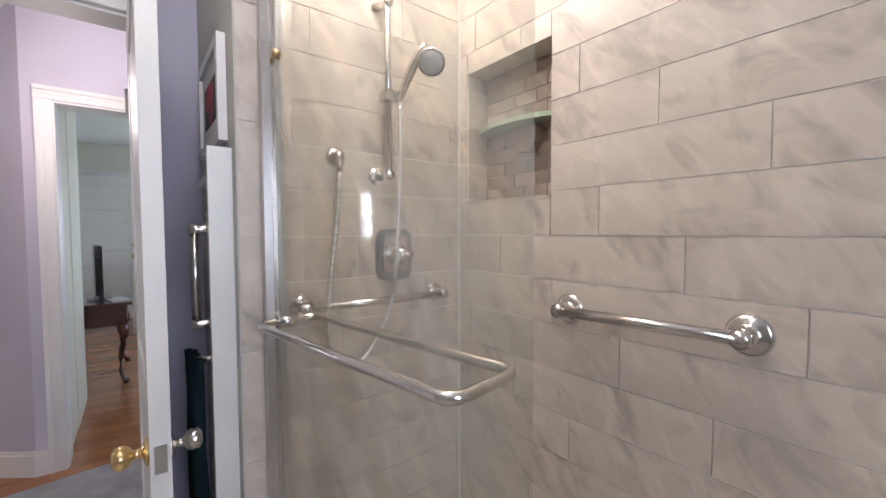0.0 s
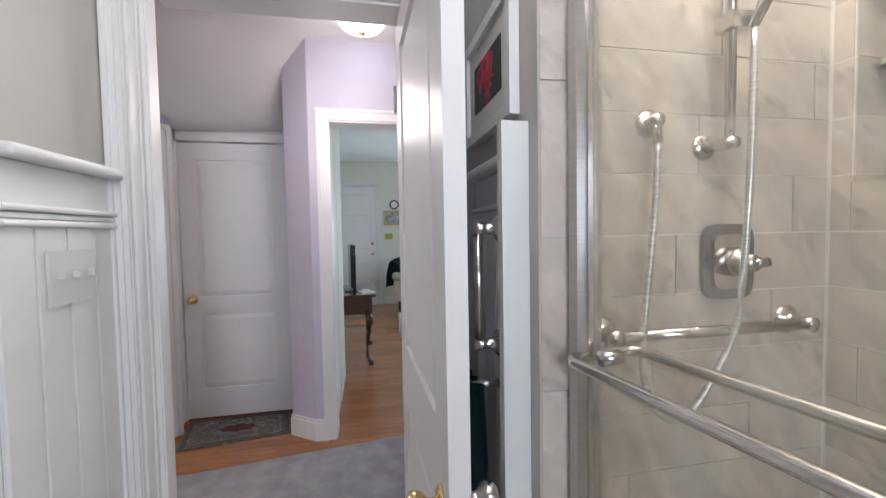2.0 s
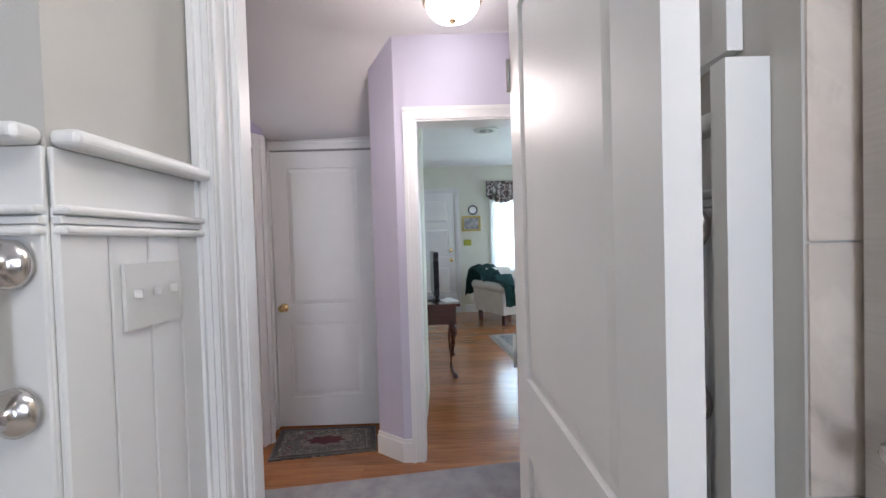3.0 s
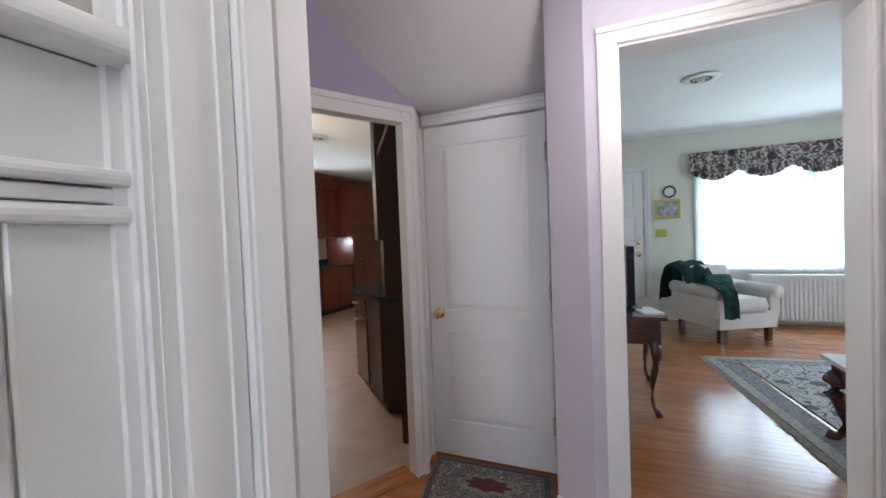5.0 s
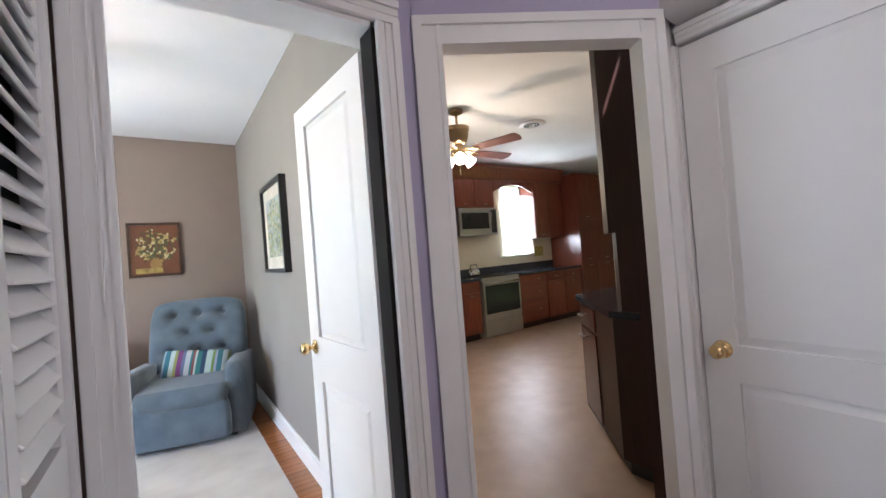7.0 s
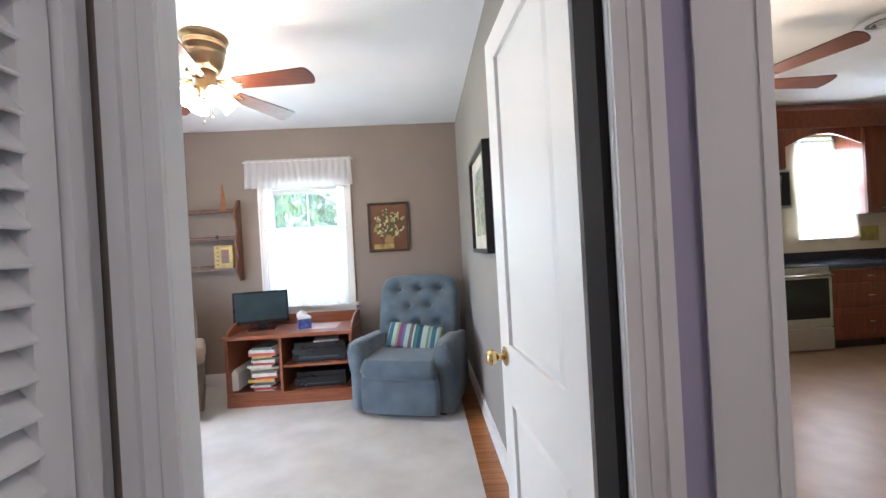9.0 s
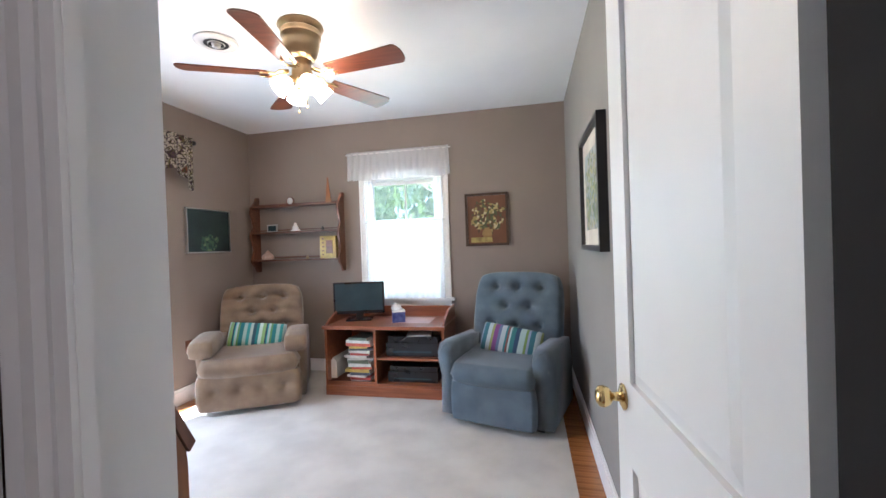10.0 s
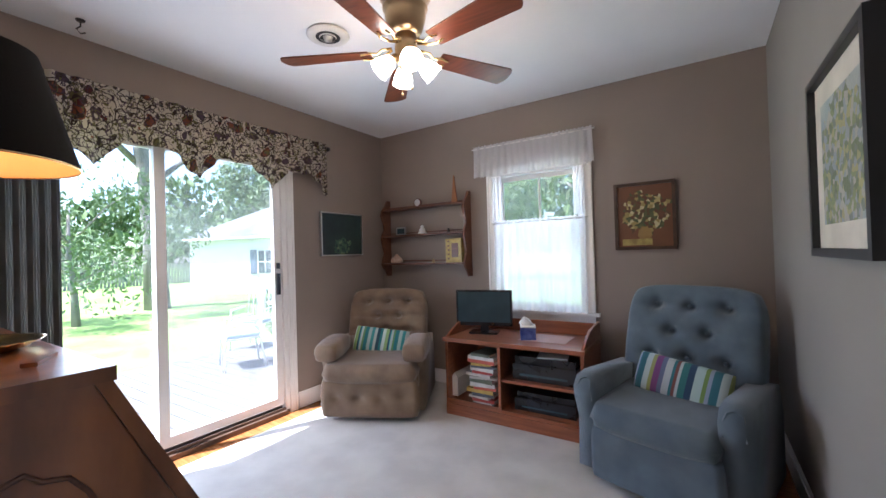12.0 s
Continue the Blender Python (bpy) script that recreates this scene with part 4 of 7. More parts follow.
wainscot("wainscot_pier_side", (-2.315, -0.06), (-2.655, -0.06), (0, 1))
wainscot("wainscot_pier_end", (-2.315, -1.12), (-2.315, -0.06), (1, 0))
wainscot("wainscot_recess", (-2.63, 0.90), (-2.29, 0.90), (0, -1))
box("wainscot_end_cap", -2.290, -2.262, 0.842, 0.899, 0, 1.575, M["bead"], kind="structure", bevel=0.003)

sp = thing("switch_plate", "white triple toggle switch plate on panelling", "light switch", Matrix.Translation((-2.487, -0.048, 1.275)))
box("plate", -0.068, 0.068, 0, 0.006, -0.056, 0.056, M["pale"], sp, 0.003)
for i in (-1, 0, 1):
    box("toggle", i * 0.045 - 0.005, i * 0.045 + 0.005, 0.006, 0.020, -0.002, 0.012, M["pale"], sp, 0.002)
st = box("strike_plate", -2.755, -2.715, -0.004, -0.002, 0.875, 0.935, M["steel"], bevel=0.0, kind="structure")

# picture in the recess
def picture(name, label, m, w, h, t, frame_mat, art_mat, border=0.02, matte=0.0, category="picture", matte_mat=None):
    """Hangs with its back on local y=0, facing local -y, centre at the origin."""
    root = thing(name, label, category, m)
    bm = bmesh.new()
    bm_box(bm, -w / 2, w / 2, -t, 0, h / 2 - border, h / 2)
    bm_box(bm, -w / 2, w / 2, -t, 0, -h / 2, -h / 2 + border)
    bm_box(bm, -w / 2, -w / 2 + border, -t, 0, -h / 2 + border, h / 2 - border)
    bm_box(bm, w / 2 - border, w / 2, -t, 0, -h / 2 + border, h / 2 - border)
    part("frame", bm, frame_mat, root, bevel=min(0.004, border * 0.2))
    if matte:
        box("mount", -w / 2 + border, w / 2 - border, -t * 0.5, -0.002, -h / 2 + border, h / 2 - border, matte_mat or M["paper"], root, 0)
    g = border + matte
    box("art", -w / 2 + g, w / 2 - g, -t * 0.5 - 0.002, -t * 0.3, -h / 2 + g, h / 2 - g, art_mat, root, 0)
    return root


def painting(name, base, blots, scale=3.0, centre=(0, 0, 0), radius=0.3, accents=None):
    """Brush strokes: noise zones over a base, and a cluster of dabs round a centre."""
    m = mat(name, base, 0.5, second=blots[0], scale=scale, bump=0.3, fine=90)
    nt = m.node_tree
    b = nt.nodes["Principled BSDF"]
    src = b.inputs["Base Color"].links[0].from_socket
    tc = nt.nodes.new("ShaderNodeTexCoord")
    vo = nt.nodes.new("ShaderNodeTexVoronoi")
    vo.inputs["Scale"].default_value = 42 if accents else scale * 4
    nt.links.new(tc.outputs["Object"], vo.inputs["Vector"])
    dist = nt.nodes.new("ShaderNodeVectorMath")
    dist.operation = "DISTANCE"
    dist.inputs[1].default_value = centre
    nt.links.new(tc.outputs["Object"], dist.inputs[0])
    nz = nt.nodes.new("ShaderNodeTexNoise")
    nz.inputs["Scale"].default_value = 14
    nt.links.new(tc.outputs["Object"], nz.inputs["Vector"])
    add = nt.nodes.new("ShaderNodeMath")
    add.operation = "MULTIPLY_ADD"
    add.inputs[1].default_value = 0.25
    nt.links.new(nz.outputs[0], add.inputs[0])
    nt.links.new(dist.outputs["Value"], add.inputs[2])
    lt = nt.nodes.new("ShaderNodeMath")
    lt.operation = "LESS_THAN"
    lt.inputs[1].default_value = radius + 0.125
    nt.links.new(add.outputs[0], lt.inputs[0])
    cr = nt.nodes.new("ShaderNodeValToRGB")
    cr.color_ramp.interpolation = "CONSTANT"
    els = cr.color_ramp.elements
    cols = accents or blots
    els[0].color = (*cols[0], 1)
    els[1].position, els[1].color = 1 / len(cols) + 0.01, (*cols[min(1, len(cols) - 1)], 1)
    for i, c in enumerate(cols[2:], 2):
        e = els.new(i / len(cols))
        e.color = (*c, 1)
    sx = nt.nodes.new("ShaderNodeSeparateXYZ")
    nt.links.new(vo.outputs["Color"], sx.inputs[0])
    nt.links.new(sx.outputs[0], cr.inputs[0])
    mix = nt.nodes.new("ShaderNodeMix")
    mix.data_type = "RGBA"
    nt.links.new(lt.outputs[0], mix.inputs[0])
    nt.links.new(src, mix.inputs[6])
    nt.links.new(cr.outputs[0], mix.inputs[7])
    nt.links.new(mix.outputs[2], b.inputs["Base Color"])
    return m


rose = painting("red_flower_print", (0.02, 0.03, 0.012), [(0.03, 0.05, 0.02)], 9, (0, 0, 0.01), 0.065, [(0.45, 0.02, 0.04), (0.60, 0.05, 0.09), (0.30, 0.01, 0.02), (0.5, 0.03, 0.06)])
picture("framed_flower_print", "wide white framed print of a red flower", pose(-2.495, 0.898, 1.745), 0.38, 0.285, 0.022, M["white"], rose, 0.028, 0.052)

# hanging dark robe behind the door
rb = thing("hanging_towel", "dark teal towel hanging behind the open door", "towel", Matrix.Translation((-2.42, 0.825, 0)))
bm = bmesh.new()
g = [[bm.verts.new((-0.10 + 0.20 * i / 14 * (0.75 + 0.25 * min(1, (1.0 - z) * 3)), 0.018 * math.sin(i * 1.35 + z * 3) - 0.008, z)) for i in range(15)] for z in [1.0 - k * 0.05 for k in range(18)]]
for r0, r1 in zip(g, g[1:]):
    for i in range(14):
        bm.faces.new((r0[i], r0[i + 1], r1[i + 1], r1[i]))
bmesh.ops.solidify(bm, geom=bm.faces[:], thickness=0.012)
part("towel_cloth", bm, M["tealfab"], rb, smooth=True)
lathe("towel_hook", [(0, 0), (0.012, 0), (0.008, 0.02), (0.012, 0.07), (0, 0.072)], M["chrome"], rb, (0.0, 0.058, 0.985), m=Matrix.Rotation(math.pi / 2, 4, "X"))

# ---- doors ----
def open_door(name, label, hinge, ang, w, h, t, rails, knobs, kz=0.93, hinges=(0.25, 1.02, 1.80), flip=1, stile=0.11):
    """A leaf from its hinge at hinge, turned by ang; knobs: (material, side) with side -1 for the y=0 face, +1 for the y=t face."""
    root = thing(name, label, "door", Matrix.Translation(hinge) @ Matrix.Rotation(math.radians(ang), 4, "Z"))
    leaf = panel_door("door_leaf", w, h, t, M["white"], root, rails, stile=stile)
    for km, side in knobs:
        knob("door_knob", km, root, (w - 0.06, 0 if side < 0 else t, kz), (0, side, 0))
    box("latch_plate", w, w + 0.0015, t * 0.2, t * 0.8, kz - 0.032, kz + 0.032, M["steel"], root, 0)
    for z in hinges:
        tube("hinge", [(-0.004, -0.004, z - 0.045), (-0.004, -0.004, z + 0.045)], 0.006, M["steel"], root, 8)
    return root

open_door("bathroom_door", "white painted panel door standing open with brass and nickel knobs", (-2.885, 0.688, 0.012), 1.2, 0.725, 2.03, 0.040, [(0.22, 0.78), (0.98, 1.93)], [(M["brass"], -1), (M["chrome"], 1)], kz=0.835)
open_door("den_door", "white painted door standing open against the grey wall", (-3.655, -1.292, 0.012), -86.4, 0.668, 2.02, 0.036, [(0.22, 0.78), (0.98, 1.93)], [(M["brass"], 1)])
cd = thing("closet_door", "closed white two-panel closet door with brass knob", "door", Matrix.Translation((-4.695, -0.742, 0.012)) @ Matrix.Rotation(math.pi / 2, 4, "Z") @ Matrix.Translation((0, 0, 0)))
panel_door("door_leaf", 0.738, 2.022, 0.036, M["white"], cd, [(0.215, 0.765), (0.90, 1.90)])
knob("door_knob", M["brass"], cd, (0.065, 0, 0.882), (0, -1, 0))
for z in (0.27, 1.03, 1.80):
    tube("hinge", [(0.736, -0.005, z - 0.05), (0.736, -0.005, z + 0.05)], 0.007, M["steel"], cd, 8)
box("casing_closet_left", -4.69, -4.672, -0.765, -0.746, 0, 2.04, M["white"], kind="structure", bevel=0.002)

# louvred door in the hall
for leaf, y0 in enumerate((-1.060, -0.737)):
    lv = thing("louver_door", "white painted louvred bifold closet door leaf in the hall", "door", Matrix.Translation((-2.845, y0, 0.02)), "louvred closet leaves")
    W = 0.315
    box("door_stile", -0.028, 0.0, 0, 0.042, 0, 2.0, M["white"], lv, 0.003)
    box("door_stile", -0.028, 0.0, W - 0.042, W, 0, 2.0, M["white"], lv, 0.003)
    for z0, z1 in ((0, 0.18), (0.93, 1.02), (1.93, 2.0)):
        box("door_rail", -0.028, 0.0, 0.042, W - 0.042, z0, z1, M["white"], lv, 0.002)
    bm = bmesh.new()
    bm_box(bm, -0.0035, 0.0035, 0.040, W - 0.040, -0.030, 0.030, Matrix.Rotation(math.radians(38), 4, "Y"))
    first = part("slat", bm, M["white"], lv, bevel=0.002, segs=1)
    first.location = (-0.014, 0, 0.215)
    z = 0.258
    while z < 1.91:
        if not 0.905 < z < 1.045:
            s = new("slat", first.data)
            s.parent = lv
            s.location = (-0.014, 0, z)
        z += 0.043
    # black sheet added as the shade seen between the open slats
    box("slat_shade_sheet", 0.012, 0.016, 0.0, W, 0, 2.0, M["black"], lv, 0)
box("casing_louver", -2.872, -2.80, -1.12, -1.066, 0, 2.10, M["white"], kind="structure", bevel=0.004)
box("casing_louver_inner", -2.884, -2.872, -1.088, -1.066, 0, 2.08, M["white"], kind="structure", bevel=0.003)

# hall
hr = thing("hall_rug", "flat grey patterned hall rug on wood floor", "rug")
prism("rug_body", [(-2.83, -0.75), (-3.925, -0.75), (-3.945, -0.46), (-4.10, 0.66), (-4.18, 1.25), (-2.95, 1.25), (-2.83, 0.70)], -0.004, 0.008, M["greyrug"], hr, bevel=0.003)
dm = thing("door_mat", "small dark ornamental mat in front of the closet door", "mat")
mp = [(-4.235, -0.64), (-4.66, -0.72), (-4.672, -0.03), (-4.325, 0.03)]
prism("mat_body", mp, -0.004, 0.007, M["mat"], dm, bevel=0.002)
cx, cy = sum(p[0] for p in mp) / 4, sum(p[1] for p in mp) / 4
inner = [(cx + (x - cx) * 0.82, cy + (y - cy) * 0.88) for x, y in mp]
bm = bmesh.new()
lo = [bm.verts.new((x, y, 0.0075)) for x, y in mp]
hi = [bm.verts.new((x, y, 0.0095)) for x, y in inner]
for i in range(4):
    j = (i + 1) % 4
    bm.faces.new((lo[i], lo[j], hi[j], hi[i]))
pale_pile = mat("mat_pale_pile", (0.30, 0.27, 0.22), 0.95, second=(0.13, 0.12, 0.11), scale=70, bump=0.5)
for nm, ka, kb in (("border_line", 0.80, 0.75), ("border_line", 0.97, 0.94)):
    lb = bmesh.new()
    a_ = [lb.verts.new((cx + (x - cx) * ka, cy + (y - cy) * (ka + 0.02), 0.0102)) for x, y in mp]
    b_ = [lb.verts.new((cx + (x - cx) * kb, cy + (y - cy) * (kb + 0.04), 0.0106)) for x, y in mp]
    for i in range(4):
        j = (i + 1) % 4
        lb.faces.new((a_[i], a_[j], b_[j], b_[i]))
    part(nm, lb, pale_pile, dm, "pale woven line")
for nm, ra_, rb_, zz, mt_ in (("medallion", 0.085, 0.17, 0.0102, pale_pile), ("medallion_heart", 0.055, 0.12, 0.0112, mat("mat_red_pile", (0.10, 0.025, 0.03), 0.95, second=(0.06, 0.02, 0.025), scale=60, bump=0.5))):
    lb = bmesh.new()
    lb.faces.new([lb.verts.new((cx + ra_ * (1 + 0.14 * math.cos(8 * q)) * math.cos(q), cy + rb_ * (1 + 0.14 * math.cos(8 * q)) * math.sin(q), zz)) for q in [k * math.pi / 24 for k in range(48)]])
    part(nm, lb, mt_, dm, "woven oval medallion")
part("border", bm, mat("mat_border_pile", (0.05, 0.05, 0.052), 0.95, second=(0.11, 0.10, 0.09), scale=60, bump=0.5), dm, "dark woven border")
hl = thing("hall_ceiling_light", "round alabaster glass ceiling light with brass rim, lit", "ceiling light", Matrix.Translation((-3.85, 0.58, H)))
lathe("rim", [(0, 0), (0.15, 0), (0.155, -0.012), (0.14, -0.022), (0, -0.022)], M["bronze"], hl)
lathe("glass_bowl", [(0.14, -0.022), (0.135, -0.045), (0.11, -0.075), (0.06, -0.098), (0, -0.104)], M["halllamp"], hl)
lathe("finial", [(0, -0.100), (0.018, -0.104), (0.02, -0.112), (0.008, -0.122), (0, -0.128)], M["bronze"], hl)
gp = picture("small_framed_picture", "small gilt framed picture on the lavender wall", Matrix.Translation((-4.19, 1.375, 1.63)) @ Matrix.Rotation(math.pi / 2, 4, "Z"), 0.17, 0.22, 0.02, M["standwood"], mat("brown_print", (0.3, 0.2, 0.12), 0.6, second=(0.1, 0.08, 0.05), scale=12), 0.02)
box("threshold_kitchen", 0.0, KW, -0.02, 0.13, -0.004, 0.008, M["oakx"], kind="structure", bevel=0.0, m=None).matrix_world = DIAG

# ---- den ----
cp = thing("den_carpet", "ivory cut-pile carpet laid over oak floor", "carpet")
box("carpet_body", -3.575, -0.49, -4.78, -1.34, -0.004, 0.014, M["carpet"], cp, 0.005)

# sliding glass door
sl = tagged(new("window_slider"), kind="structure")
def sash(parent, y0, y1, x, z0, z1, w=0.065):
    r = new("window_sash")
    r.parent = parent
    box("sash_stile", x - 0.018, x + 0.018, y0, y0 + w, z0, z1, M["white"], r, 0.003)
    box("sash_stile", x - 0.018, x + 0.018, y1 - w, y1, z0, z1, M["white"], r, 0.003)
    box("sash_rail", x - 0.018, x + 0.018, y0 + w, y1 - w, z0, z0 + w, M["white"], r, 0.003)
    box("sash_rail", x - 0.018, x + 0.018, y0 + w, y1 - w, z1 - w, z1, M["white"], r, 0.003)
    g = box("pane", x - 0.003, x + 0.003, y0 + w, y1 - w, z0 + w, z1 - w, M["glass"], r, 0)
    g.visible_shadow = False
    return r
sash(sl, -3.50, -2.56, -0.255, 0.075, 2.16)
sash(sl, -2.63, -1.70, -0.215, 0.075, 2.16)
# sheet added to haze the southern slider pane
scr = box("haze_screen", -0.192, -0.190, -3.50, -2.58, 0.08, 2.16, M["pane_haze"], sl, 0, "thin added sheet that hazes the pane")
scr.visible_shadow = False
box("slider_handle", -0.300, -0.273, -3.475, -3.452, 1.02, 1.20, M["blackgloss"], sl, 0.005)
box("slider_latch", -0.296, -0.273, -3.475, -3.455, 1.24, 1.29, M["blackgloss"], sl, 0.004)
box("slider_pull", -0.245, -0.233, -2.620, -2.605, 1.08, 1.16, M["steel"], sl, 0.003)
for nm, a in (("frame_south", (-0.30, -0.18, -3.54, -3.50, 0.03, 2.20)), ("frame_north", (-0.30, -0.18, -1.70, -1.66, 0.03, 2.20)), ("frame_head", (-0.30, -0.18, -3.50, -1.70, 2.16, 2.20))):
    box(nm, *a, M["white"], sl, 0.003)
for x0, x1, h in ((-0.33, -0.18, 0.035), (-0.30, -0.285, 0.055), (-0.245, -0.232, 0.06), (-0.20, -0.18, 0.07)):
    box("sill_track", x0, x1, -3.50, -1.70, 0.0, h, mat("brown_sill_metal", (0.14, 0.09, 0.065), 0.4, 0.3) if h == 0.035 else bpy.data.materials["brown_sill_metal"], sl, 0.002)
casing("casing_slider", "y", -0.297, SY0, SY1, SZ1, -1, 0.07)
# vertical blind stacked at the side
vb = thing("vertical_blind", "grey vertical blind drawn back beside the sliding door", "blind", Matrix.Translation((-0.36, -2.05, 0)))
box("headrail", -0.03, 0.03, -1.55, 0.42, 2.24, 2.28, M["pale"], vb, 0.004)
blindmat = mat("grey_blind_vane", (0.22, 0.22, 0.21), 0.7, spread=0.1)
for i in range(26):
    box("vane", -0.042, 0.042, -0.0012, 0.0012, 0.05, 2.23, blindmat, vb, 0, m=Matrix.Translation((0, i * 0.016, 0)) @ Matrix.Rotation(math.radians(18 + 9 * math.sin(i * 2.1)), 4, "Z"))
# crewel valance with scalloped edge on a rod
cv = thing("slider_valance", "cream crewel-print valance with scalloped edge on an iron rod", "valance", Matrix.Translation((-0.39, -2.85, 2.345)))
tube("rod", [(0, -1.08, 0), (0, 1.25, 0)], 0.011, M["black"], cv, 10)
for y in (-1.10, 1.27):
    lathe("finial", [(0, -0.022), (0.018, -0.014), (0.022, 0), (0.018, 0.014), (0, 0.022)], M["black"], cv, (0, y, 0), 14)
    tube("rod_bracket", [(0, y * 0.97, 0), (0.09, y * 0.97, -0.005)], 0.007, M["black"], cv, 8)
bm = bmesh.new()
NU, NV = 220, 14
rows = []
for j in range(NV + 1):
    row = []
    for i in range(NU + 1):
        u = i / NU
        y = -1.06 + 2.28 * u
        ph = ((y + 1.06) / 0.57) % 1.0
        drop = 0.268 + 0.18 * max(0, 1 - ph / 0.30) ** 1.3 + 0.18 * max(0, 1 - (1 - ph) / 0.30) ** 1.3 + 0.018 * abs(math.sin(ph * 9))
        v = j / NV
        fold = (0.010 + 0.016 * v) * math.sin(y * 46 + 1.5 * math.sin(y * 7)) + 0.006 * math.sin(y * 113)
        row.append(bm.verts.new((-0.022 + fold, y, 0.035 - v * (drop + 0.035))))
    rows.append(row)
for a, b in zip(rows, rows[1:]):
    for i in range(NU):
        bm.faces.new((a[i], a[i + 1], b[i + 1], b[i]))
bmesh.ops.solidify(bm, geom=bm.faces[:], thickness=0.003)
part("valance_cloth", bm, M["crewel"], cv, smooth=True)

# den window: double hung, sheer valance and cafe curtain
dw = tagged(new("window_den"), kind="structure")
def frame_set(parent, x0, x1, z0, z1, y, w, t=0.03, mull=(), name="sash"):
    r = new(name)
    r.parent = parent
    box("sash_stile", x0, x0 + w, y - t, y, z0, z1, M["white"], r, 0.003)
    box("sash_stile", x1 - w, x1, y - t, y, z0, z1, M["white"], r, 0.003)
    box("sash_rail", x0 + w, x1 - w, y - t, y, z0, z0 + w, M["white"], r, 0.003)
    box("sash_rail", x0 + w, x1 - w, y - t, y, z1 - w, z1, M["white"], r, 0.003)
    for mx in mull:
        box("muntin", mx - 0.009, mx + 0.009, y - t + 0.004, y - 0.004, z0 + w, z1 - w, M["white"], r, 0.002)
    g = box("pane", x0 + w, x1 - w, y - t / 2 - 0.002, y - t / 2 + 0.002, z0 + w, z1 - w, M["glass"], r, 0)
    g.visible_shadow = False
    return r
cx = (WX0 + WX1) / 2
frame_set(dw, WX0 + 0.02, WX1 - 0.02, 1.40, WZ1 - 0.01, -4.885, 0.042, mull=(cx,))
frame_set(dw, WX0 + 0.02, WX1 - 0.02, WZ0 + 0.01, 1.44, -4.85, 0.042, mull=(cx,))
# denser haze sheet added behind the den window
scr = box("haze_screen", WX0 + 0.02, WX1 - 0.02, -4.926, -4.924, WZ0 + 0.01, WZ1 - 0.012, M["dense_haze"], dw, 0, "thin added sheet that hazes the pane")
scr.visible_shadow = False
box("window_liner", WX0, WX0 + 0.02, -4.93, -4.806, WZ0, WZ1, M["white"], dw, 0)
box("window_liner", WX1 - 0.02, WX1, -4.93, -4.806, WZ0, WZ1, M["white"], dw, 0)
box("window_liner", WX0 + 0.02, WX1 - 0.02, -4.93, -4.806, WZ1 - 0.012, WZ1, M["white"], dw, 0)
box("window_stool", WX0 - 0.10, WX1 + 0.10, -4.85, -4.755, 0.775, 0.802, M["white"], dw, 0.005)
box("window_apron", WX0 - 0.06, WX1 + 0.06, -4.804, -4.79, 0.70, 0.774, M["white"], dw, 0.003)
casing("casing_den_window", "x", -4.805, WX0, WX1, WZ1, 1, 0.065, foot=0.80)
def curtain(name, label, x0, x1, y, z0, z1, folds, amp, material, hem=0.0, category="curtain", flare=0.0, rod_z=None):
    root = thing(name, label, category, Matrix.Translation(((x0 + x1) / 2, y, z1)))
    w, h = x1 - x0, z1 - z0
    bm = bmesh.new()
    nu, nv = folds * 10, 10
    rows = []
    for j in range(nv + 1):
        v = j / nv
        row = []
        for i in range(nu + 1):
            u = i / nu
            ww = w * (1 + flare * v)
            f = amp * (0.5 + 0.5 * v) * (math.sin(u * folds * 2 * math.pi + 0.8 * math.sin(u * 9 + 3 * v)) + 0.35 * math.sin(u * folds * 4.7 + 1))
            row.append(bm.verts.new((-ww / 2 + ww * u, f, -h * v + (0.006 * math.sin(u * folds * 12.6) if j in (0, nv) else 0) - hem * math.sin(u * 17) * v * 0.4)))
        rows.append(row)
    for a, b in zip(rows, rows[1:]):
        for i in range(nu):
            bm.faces.new((a[i], a[i + 1], b[i + 1], b[i]))
    part("curtain_cloth", bm, material, root, smooth=True)
    tube("curtain_rod", [(-w / 2 - 0.02, -0.002, -0.022), (w / 2 + 0.02, -0.002, -0.022)], 0.006, M["white"], root, 8)
    return root
curtain("window_valance", "gathered white sheer valance across the top of the window", -2.615, -1.535, -4.72, 2.035, 2.325, 17, 0.009, M["sheer"], 0.01, "valance", 0.02)
curtain("cafe_curtain", "white sheer cafe curtain over the lower window", -2.53, -1.70, -4.775, 0.795, 1.615, 11, 0.010, M["sheer"], 0.012)
for x0, x1 in ((-2.535, -2.44), (-1.79, -1.685)):
    curtain("side_curtain", "narrow white sheer side curtain", x0, x1, -4.765, 1.62, 2.05, 3, 0.008, M["sheer"])

